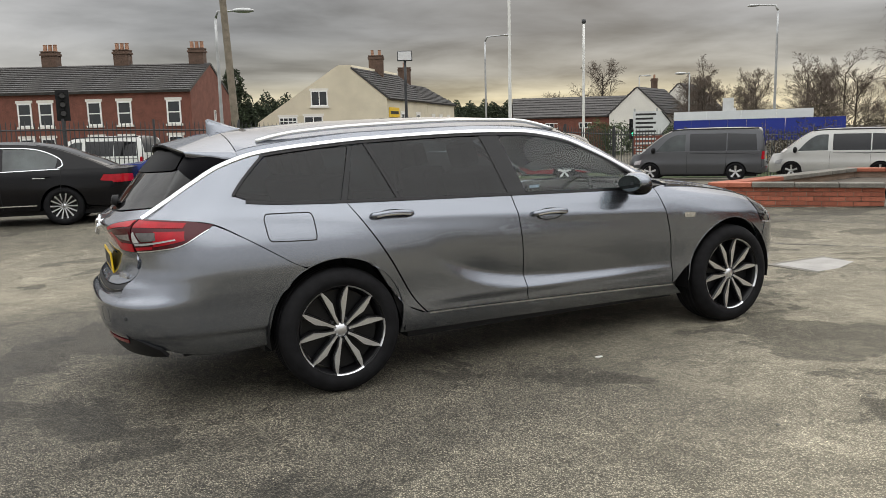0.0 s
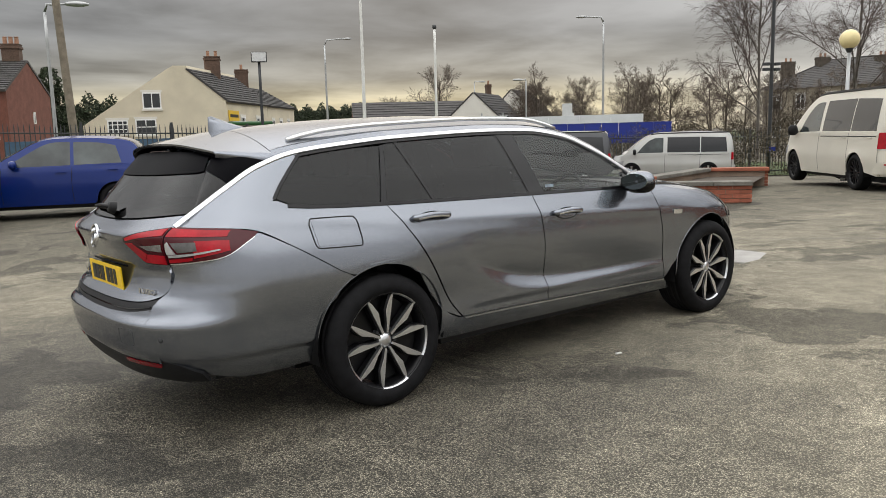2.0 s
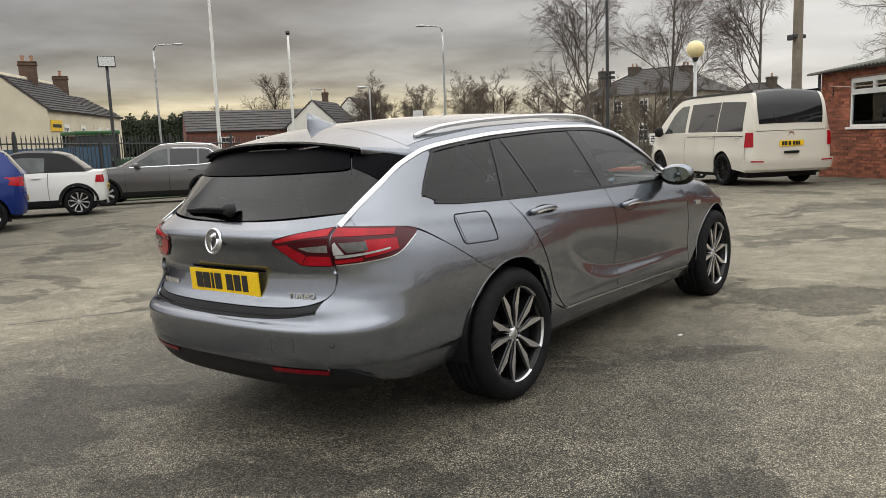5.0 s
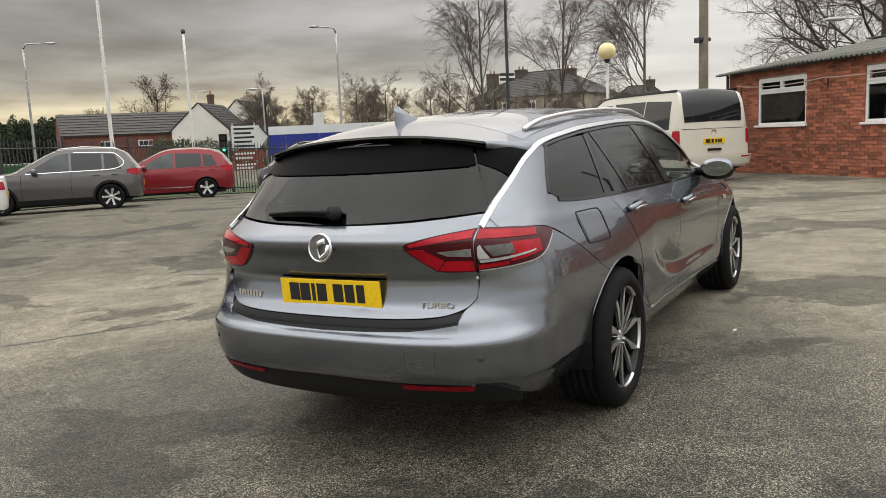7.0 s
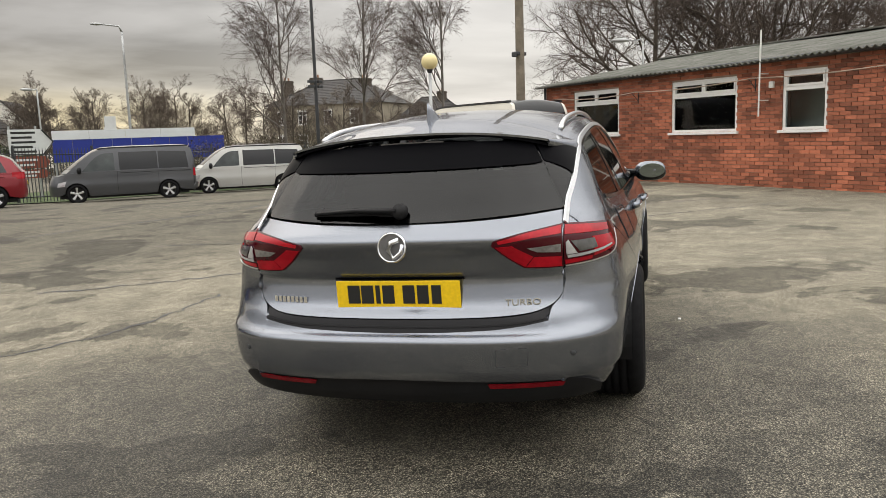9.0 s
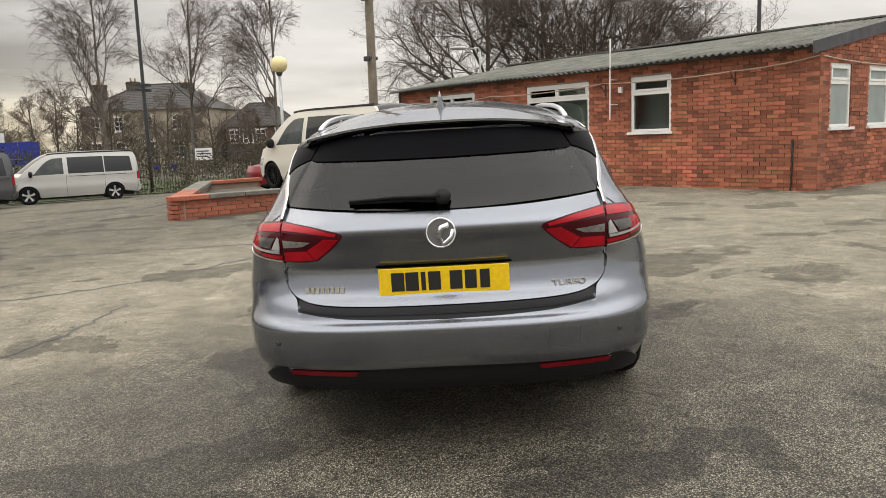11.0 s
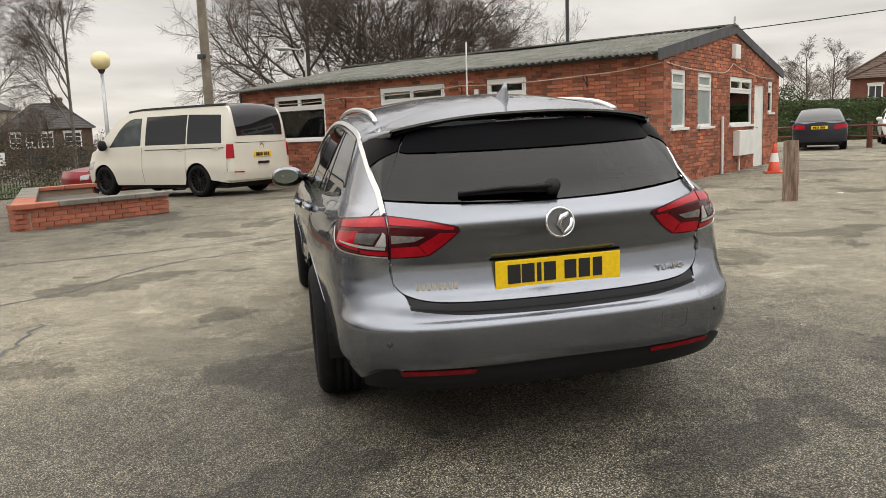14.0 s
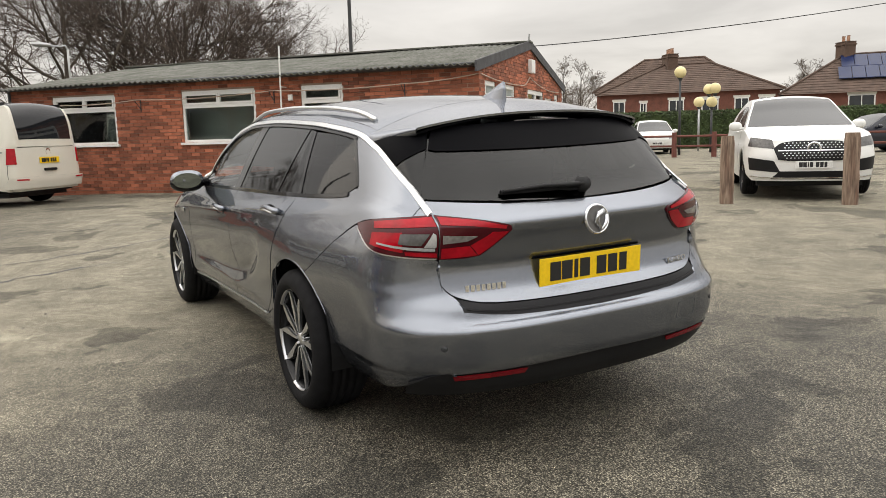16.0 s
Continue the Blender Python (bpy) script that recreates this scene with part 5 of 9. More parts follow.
        panel("lamp_red", M["red_lens"], lamp, R, [(0.515, 0.811), (0.646, 0.806)], [(0.548, 0.850), (0.646, 0.846)], None, None, 8, 2, 0.004, out=0.010)
        panel("lamp_dark", M["dark_red"], lamp, R, [(0.51, 0.856), (0.646, 0.850)], [(0.475, 0.893), (0.50, 0.914), (0.646, 0.924)], None, None, 8, 3, 0.004, out=0.0095)
        panel("lamp_grey", M["grey_lens"], lamp, R, [(0.56, 0.872), (0.644, 0.864)], [(0.525, 0.889), (0.644, 0.895)], None, None, 8, 3, 0.004, out=0.012)
        # reflector and parking sensors in the bumper
        panel("reflector", M["reflector_red"], car, R, [(0.37, 0.343), (0.645, 0.345)], [(0.36, 0.362), (0.655, 0.364)], None, None, 10, 2, 0.004, out=0.003)
        for y, z in ((0.69, 0.48), (0.25, 0.455)):
            if y < 0.3:
                continue
            bm = bmesh.new()
            p = Vector(rear(s * y, z))
            q = (Vector(rear(s * (y + 0.01), z)) - p).normalized()
            n = Vector((-abs(q.y), s * abs(q.x), 0)).normalized()
            mm = Matrix.Translation(p) @ n.to_track_quat('Z', 'Y').to_matrix().to_4x4()
            lathe(bm, [(0.001, 0.003), (0.008, 0.003), (0.010, 0.0), (0.013, 0.001)], 16, 'Z', mm)
            part("parking_sensor", bm, M["darkmetal"], car, smooth=True)
        # glass wrapping round to the bright strip, its top corner blacked out
        ge = [Vector(rear(s * (0.658 - 0.140 * f), 1.010 + 0.277 * f)) for f in np.linspace(0, 1, 9)]
        se = [Vector((x, s * (yw(x, ZT(x)) - 0.004), ZT(x) - 0.002)) for x in np.linspace(-0.842, -0.415, 9)]

        def wing(f, v, ge=ge, se=se, s=s):
            k = v * 8
            i = min(int(k), 7)
            a, b = ge[i].lerp(ge[i + 1], k - i), se[i].lerp(se[i + 1], k - i)
            p = a.lerp(b, f) + Vector((-0.03, s * 0.03, 0)) * (4 * f * (1 - f)) * v
            return tuple(p)
        panel("wrapped_glass", M["g_rear"], car, wing, [(0, 0), (1, 0)], [(0, 0.72), (1, 0.50)], None, None, 8, 10, 0.012)
        panel("glass_wing", M["edge_shade"], car, wing, [(0, 0.70), (1, 0.502)], [(0, 1), (1, 1)], None, None, 8, 10, 0.012, out=0.004, label="black corner of the rear glass")
        # side of the spoiler
        up_ = [Vector(roof(x, s * y)) for x, y in ((-0.655, 0.575), (-0.60, 0.596), (-0.54, 0.618), (-0.47, 0.638), (-0.405, 0.655))]
        lo_ = [up_[0] + Vector((0.01, 0, -0.03))] + [up_[k] * (1 - k / 4) + se[-1] * (k / 4) + Vector((0.0, s * 0.016 * (k / 4) * (1 - k / 4) * 4, -0.034 * (1 - k / 4))) for k in (1, 2, 3)] + [se[-1] + Vector((0.01, 0, 0.012))]

        def skirt(f, v, up_=up_, lo_=lo_, s=s):
            k = f * 4
            i = min(int(k), 3)
            a, b = lo_[i].lerp(lo_[i + 1], k - i), up_[i].lerp(up_[i + 1], k - i)
            return tuple(a.lerp(b, v) + Vector((0, s * 0.008, 0.004)) * (4 * v * (1 - v)))
        panel("spoiler_side", grey, car, skirt, [(0, 0), (1, 0)], [(0, 1), (1, 1)], None, None, 16, 5, 0.012)
    # tailgate
    R = rear
    tg = panel("tailgate", grey, car, R, [(-0.648, 0.70), (-0.60, 0.655), (-0.45, 0.628), (0, 0.620), (0.45, 0.628), (0.60, 0.655), (0.648, 0.70)], [(-0.66, 1.014), (-0.35, 0.991), (0, 0.984), (0.35, 0.991), (0.66, 1.014)], None, None, 60, 40, 0.014)
    panel("rear_glass", M["g_rear"], car, R, [(-0.655, 1.02), (-0.3, 0.997), (0, 0.990), (0.3, 0.997), (0.655, 1.02)], [(-0.515, 1.285), (0, 1.297), (0.515, 1.285)], None, None, 40, 14, 0.005)
    # black top band: glass edge plus the spoiler's dark reflection put into the colour
    panel("glass_frit", M["edge_shade"], car, R, [(-0.555, 1.200), (-0.5, 1.192), (0, 1.186), (0.5, 1.192), (0.555, 1.200)], [(-0.505, 1.286), (0, 1.298), (0.505, 1.286)], None, None, 30, 6, 0.003, out=0.006)
    # wiper
    bm = bmesh.new()
    tube(bm, [tuple(Vector(R(0.02, 1.035)) + Vector((-0.03, 0, 0.0))), tuple(Vector(R(-0.0, 1.04)) + Vector((-0.045, 0, 0))), tuple(Vector(R(0.18, 1.045)) + Vector((-0.04, 0, 0))), tuple(Vector(R(0.36, 1.035)) + Vector((-0.03, 0, 0)))], 0.015, 0.006, n=8)
    wp = part("rear_wiper", bm, M["black"], car, smooth=True)
    bm = bmesh.new()
    tube(bm, [tuple(Vector(R(y, 1.024 + 0.006 * (y > 0.1))) + Vector((-0.014, 0, 0))) for y in np.linspace(0.0, 0.37, 8)], 0.010, n=6)
    part("wiper_blade", bm, M["rubber"], wp)
    bm = bmesh.new()
    lathe(bm, [(0.001, 0.03), (0.026, 0.03), (0.034, 0.0)], 16, 'Z', Matrix.Translation(Vector(R(-0.01, 1.035)) + Vector((-0.02, 0, 0))) @ Matrix.Rotation(radians(-75), 4, 'Y'))
    part("wiper_boss", bm, M["black"], wp, smooth=True)
    # roof skin, spoiler, windscreen, bonnet
    ye = lambda x: yw(x, ZT(x)) - 0.045
    panel("roof", grey, car, roof, [(-0.40, -ye(-0.40)), (0.5, -ye(0.5)), (1.2, -ye(1.2)), (1.70, -ye(1.70))], [(-0.40, ye(-0.40)), (0.5, ye(0.5)), (1.2, ye(1.2)), (1.70, ye(1.70))], [(-0.40, -ye(-0.40)), (-0.40, ye(-0.40))], [(1.70, -ye(1.70)), (1.76, 0), (1.70, ye(1.70))], 40, 26, 0.02)
    sp = panel("roof_spoiler", grey, car, roof, [(-0.655, -0.575), (-0.54, -0.618), (-0.405, -0.655)], [(-0.655, 0.575), (-0.54, 0.618), (-0.405, 0.655)], [(-0.655, -0.575), (-0.703, -0.40), (-0.728, 0), (-0.703, 0.40), (-0.655, 0.575)], None, 14, 30, 0.009)
    panel("spoiler_underside", M["edge_shade"], sp, lambda x, y: (x, y, roof(x, y)[2] - 0.013 - 0.03 * max(0, (x + 0.73) / 0.15)), [(-0.648, -0.565), (-0.58, -0.58)], [(-0.648, 0.565), (-0.58, 0.58)], [(-0.648, -0.565), (-0.697, -0.40), (-0.722, 0), (-0.697, 0.40), (-0.648, 0.565)], None, 5, 24, 0.01, centre=(-0.8, 0, 3))
    panel("brake_light", M["smoke_lens"], sp, lambda y, v: (-0.705 + 0.0 * v, y, roof(-0.72, y)[2] - 0.058 + 0.022 * v), [(-0.14, 0), (0.14, 0)], [(-0.14, 1), (0.14, 1)], None, None, 8, 2, 0.01)
    panel("windscreen", M["g_clear"], car, roof, [(1.76, -ye(1.70) + 0.01), (2.05, -ye(2.05)), (2.32, -0.69)], [(1.76, ye(1.70) - 0.01), (2.05, ye(2.05)), (2.32, 0.69)], [(1.76, -ye(1.70) + 0.01), (1.80, 0), (1.76, ye(1.70) - 0.01)], [(2.32, -0.69), (2.62, 0), (2.32, 0.69)], 20, 20, 0.006)

    def bonnet(x, y):
        zc = crv((2.3, 1.01), (2.6, 0.985), (3.0, 0.94), (3.35, 0.875), (3.6, 0.79), (3.72, 0.70))(x)
        ze = crv((2.23, 0.952), (2.34, 0.962), (2.62, 0.935), (2.95, 0.885), (3.2, 0.825), (3.33, 0.775), (3.6, 0.73))(x)
        t = min(abs(y) / max(yw(x, ze), 0.05), 1.0)
        return (x, y, zc - (zc - ze) * t**2.6)
    yb = lambda x: yw(x, crv((2.23, 0.945), (2.62, 0.928), (2.95, 0.878), (3.2, 0.818), (3.33, 0.768))(x)) - 0.006
    panel("bonnet", grey, car, bonnet, [(2.36, -yb(2.36)), (2.8, -yb(2.8)), (3.1, -yb(3.1)), (3.32, -yb(3.32))], [(2.36, yb(2.36)), (2.8, yb(2.8)), (3.1, yb(3.1)), (3.32, yb(3.32))], [(2.36, -yb(2.36)), (2.60, -0.3), (2.62, 0), (2.60, 0.3), (2.36, yb(2.36))], [(3.32, -yb(3.32)), (3.58, -0.4), (3.66, 0), (3.58, 0.4), (3.32, yb(3.32))], 24, 24, 0.014)
    panel("scuttle", M["black"], car, lambda x, y: (x, y, 0.965 - 0.02 * abs(y)), [(2.24, -0.75), (2.42, -0.76)], [(2.24, 0.75), (2.42, 0.76)], [(2.24, -0.75), (2.5, 0), (2.24, 0.75)], [(2.42, -0.76), (2.66, 0), (2.42, 0.76)], 6, 16, 0.02)
    for s in (-1, 1):
        G = lambda x, z, s=s: (x, s * yw(x, z), z)
        panel("front_bumper", grey, car, G, [(3.19, 0.26), (3.45, 0.235), (3.62, 0.23)], [(3.245, 0.52), (3.35, 0.66), (3.60, 0.60)], [(3.19, 0.26), (3.215, 0.38), (3.245, 0.52)], None, 14, 14, 0.012)
        hl = panel("headlamp", M["clear_lens"], car, G, [(3.25, 0.64), (3.45, 0.615), (3.60, 0.605)], [(3.20, 0.81), (3.335, 0.762), (3.58, 0.70)], None, None, 12, 8, 0.02, "clear headlamp", out=0.002)
        panel("headlamp_rim", M["gloss_black"], hl, G, [(3.22, 0.655), (3.42, 0.63)], [(3.18, 0.81), (3.30, 0.775)], None, None, 6, 4, 0.01, out=0.004)
    panel("front_bumper_centre", grey, car, front, [(-0.62, 0.24), (0, 0.23), (0.62, 0.24)], [(-0.62, 0.70), (0, 0.72), (0.62, 0.70)], None, None, 24, 12, 0.012)
    panel("grille", M["gloss_black"], car, front, [(-0.48, 0.40), (0, 0.38), (0.48, 0.40)], [(-0.55, 0.62), (0, 0.63), (0.55, 0.62)], None, None, 20, 8, 0.012, out=0.006)
    # rear bumper middle, load sill, dark lower valance
    panel("load_sill", M["sillplastic"], car, R, [(-0.60, 0.603), (-0.40, 0.578), (0, 0.569), (0.40, 0.578), (0.60, 0.603)], [(-0.60, 0.650), (-0.45, 0.624), (0, 0.616), (0.45, 0.624), (0.60, 0.650)], None, None, 50, 4, 0.02, "black plastic load sill", out=-0.004)
    panel("valance", M["black"], car, R, [(-0.78, 0.272), (-0.6, 0.268), (0, 0.260), (0.6, 0.268), (0.78, 0.272)], [(-0.79, 0.315), (-0.69, 0.370), (-0.35, 0.376), (0, 0.380), (0.35, 0.376), (0.69, 0.370), (0.79, 0.315)], None, None, 60, 8, 0.02, "black lower valance", out=-0.006)
    panel("sill_gap", M["gloss_black"], car, R, [(-0.585, 0.612), (-0.42, 0.592), (0, 0.586), (0.42, 0.592), (0.585, 0.612)], [(-0.587, 0.618), (-0.42, 0.597), (0, 0.591), (0.42, 0.597), (0.587, 0.618)], None, None, 50, 1, 0.004, out=0.0)
    # flat black strip painted as the shade of the grip over the plate
    panel("grip_recess", M["edge_shade"], car, R, [(-0.275, 0.7675), (0.275, 0.7675)], [(-0.27, 0.7765), (0.27, 0.7765)], None, None, 24, 2, 0.004, "flat dark strip for the shaded grip above the plate", out=0.003)
    # badge, plate, lettering
    c = Vector(R(0, 0.905))
    bm = bmesh.new()
    tilt = Matrix.Translation(c + Vector((-0.006, 0, 0))) @ Matrix.Rotation(radians(-90 + 8), 4, 'Y')
    lathe(bm, [(0.052, 0.0), (0.055, 0.006), (0.058, 0.005), (0.061, -0.004)], 36, 'Z', tilt)
    bd = part("badge", bm, M["chrome"], car, "round chrome badge", smooth=True)
    bm = bmesh.new()
    lathe(bm, [(0.001, 0.001), (0.053, 0.001)], 36, 'Z', tilt)
    part("badge_disc", bm, M["smoke_lens"], bd)
    bm = bmesh.new()
    tube(bm, [tilt @ Vector((0.03, -0.03, 0.004)), tilt @ Vector((0.02, 0.0, 0.009)), tilt @ Vector((-0.01, 0.012, 0.009)), tilt @ Vector((-0.042, -0.008, 0.006)), tilt @ Vector((-0.02, -0.038, 0.005)), tilt @ Vector((0.012, -0.045, 0.005))], 0.013, 0.008, n=7)
    part("badge_relief", bm, M["chrome"], bd, smooth=True)
    pc = Vector(R(0, 0.711))
    plate(car, Matrix.Translation(pc + Vector((-0.017, 0, 0))) @ Matrix.Rotation(radians(-90), 4, 'Z') @ Matrix.Rotation(radians(3), 4, 'X'), 0.52, 0.111, PLATE_MARKS, M["yellow"], "yellow number plate")
    for i in range(8):
        y = 0.56 - i * 0.021
        p = Vector(R(y, 0.672))
        q = Vector(R(y - 0.02, 0.672)) - Vector(R(y + 0.02, 0.672))
        o = part("badge_mark", boxes((-0.007, -0.003, 0.0, 0.007, 0.001, 0.024)), M["chrome"], car)
        o.matrix_local = Matrix.Translation(p + Vector((-0.001, 0, 0))) @ Matrix.Rotation(math.atan2(q.y, q.x), 4, 'Z')
    # cover of the towing eye in the bumper
    ring = [(-0.40, 0.445), (-0.405, 0.500), (-0.415, 0.510), (-0.515, 0.512), (-0.525, 0.500), (-0.52, 0.450), (-0.51, 0.440), (-0.41, 0.438), (-0.40, 0.445)]
    strip("towing_cover_gap", M["darkmetal"], car, [(Vector(R(y, z)), Vector((-1, -0.3, 0))) for y, z in ring], 0.0022, 0.0008, n=60)
    for body, y in (("TURBO", -0.50),):
        me = text_mesh(body, 0.036, 0.003)
        me.materials.append(M["chrome"])
        o = new("badge_lettering", me)
        o.parent = car
        o["label"] = "small chrome lettering"
        p = Vector(R(y, 0.672))
        q = Vector(R(y - 0.05, 0.672)) - Vector(R(y + 0.05, 0.672))
        o.matrix_local = Matrix.Translation(p + Vector((-0.005, 0, 0))) @ Matrix.Rotation(math.atan2(q.y, q.x), 4, 'Z') @ Matrix.Rotation(radians(90), 4, 'X') @ Matrix.Diagonal((1.2, 1, 1, 1))
    # antenna fin
    bm = bmesh.new()
    rows = []
    z0 = ZC(-0.36) - 0.006
    for f, hh, ww in ((0, 0.0, 0.006), (0.15, 0.012, 0.022), (0.4, 0.032, 0.030), (0.7, 0.062, 0.026), (0.92, 0.082, 0.014), (1.0, 0.078, 0.005)):
        x = -0.22 - 0.21 * f
        zb = ZC(x) - 0.008
        rows.append([bm.verts.new((x, y, z)) for y, z in ((-ww, zb), (-ww * 0.45, zb + 0.004 + hh * 0.6), (0, zb + 0.006 + hh), (ww * 0.45, zb + 0.004 + hh * 0.6), (ww, zb))])
    for a, b in zip(rows, rows[1:]):
        for k in range(4):
            bm.faces.new((a[k], a[k + 1], b[k + 1], b[k]))
    bm.faces.new(rows[-1])
    part("antenna_fin", bm, grey, car, smooth=True)
    # dark inner shell, floor, cabin
    for s in (-1, 1):
        def I(x, z, s=s):
            return (x, s * (yw(x, z) - 0.026), z)
        panel("inner_side", M["black"], car, I, [(0.42, 0.24), (1.4, 0.24), (2.42, 0.24)], [(0.2, 0.95), (2.3, 0.93)], None, None, 20, 8, 0.01)
        panel("inner_quarter", M["black"], car, I, arc(AX, 0.335, RA + 0.03, 150, 40, 8), [(-0.75, 0.94), (-0.3, 0.98), (0.2, 0.96)], None, None, 14, 6, 0.01)
        panel("inner_rear", M["black"], car, lambda u, z, F=wrapf(s): tuple(np.array(F(u, z)) * np.array((1, 0.93, 1)) + np.array((0.06, 0, 0))), [(0.5, 0.28), (1.15, 0.28)], [(0.5, 0.93), (0.95, 0.90)], None, None, 14, 10, 0.01)
    panel("inner_tail", M["black"], car, lambda y, z: tuple(np.array(R(y, z)) + np.array((0.03, 0, 0))), [(-0.68, 0.26), (0.68, 0.26)], [(-0.68, 0.985), (0.68, 0.985)], None, None, 20, 10, 0.01)
    part("underbody", boxes((-0.74, -0.60, 0.225, 3.4, 0.60, 0.275), (0.46, -0.80, 0.195, 2.42, 0.80, 0.26), (-0.30, -0.55, 0.17, 0.46, 0.55, 0.224)), M["black"], car)
    part("cabin_floor", boxes((-0.80, -0.60, 0.62, 0.30, 0.60, 0.66), (0.30, -0.75, 0.30, 2.5, 0.75, 0.34), (2.35, -0.75, 0.34, 2.45, 0.75, 0.94)), M["seat"], car)
    part("dashboard", boxes((2.0, -0.72, 0.72, 2.42, 0.72, 0.95, 0.05)), M["seat"], car)
    def seat(x, y, w, n="seat"):
        bm = bmesh.new()
        box(bm, x - 0.25, y - w / 2, 0.42, x + 0.27, y + w / 2, 0.60, 0.05)
        box(bm, -0.08, -w / 2, 0, 0.10, w / 2, 0.62, 0.05, Matrix.Translation((x - 0.27, y, 0.52)) @ Matrix.Rotation(radians(-16), 4, 'Y'))
        for q in ((0,) if w < 0.7 else (-0.36, 0.0, 0.36)):
            box(bm, -0.05, -0.12 + q, 0.64, 0.05, 0.12 + q, 0.80, 0.03, Matrix.Translation((x - 0.27, y, 0.52)) @ Matrix.Rotation(radians(-16), 4, 'Y'))
        part(n, bm, M["seat"], car)
    seat(1.55, -0.37, 0.50); seat(1.55, 0.37, 0.50); seat(0.55, 0, 1.30, "rear_bench")
    bm = bmesh.new()
    lathe(bm, [(0.185 + 0.016 * math.cos(a), 0.016 * math.sin(a)) for a in np.linspace(0, 2 * math.pi, 9)[:-1]], 28, 'Z', Matrix.Translation((1.93, -0.37, 0.86)) @ Matrix.Rotation(radians(-62), 4, 'Y'), closed=True)
    box(bm, -0.03, -0.18, -0.015, 0.03, 0.18, 0.015, 0.005, Matrix.Translation((1.93, -0.37, 0.86)) @ Matrix.Rotation(radians(-62), 4, 'Y'))
    part("steering_wheel", bm, M["black"], car, smooth=True)
    part("headlining", boxes((-0.30, -0.40, 1.315, 1.4, 0.40, 1.33)), M["seat"], car)
    part("window_sticker", boxes((1.30, -0.812, 0.995, 1.37, -0.810, 1.012)), M["sticker"], car)
    for x in (AX, FX):
        for s in (-1, 1):
            wheel(car, x, s * 0.922, s, rim=0.245, dz=-0.022, phase=54.0 if x < 1 and s > 0 else 62.0)
    return car


# mirror glass with a dark greenish reflection put into its colour
mirror_mat = mat("mirror_dark_reflection", (0.20, 0.23, 0.23), 0.03, metal=1.0, var=0.0, bump=0.0)
estate_car()


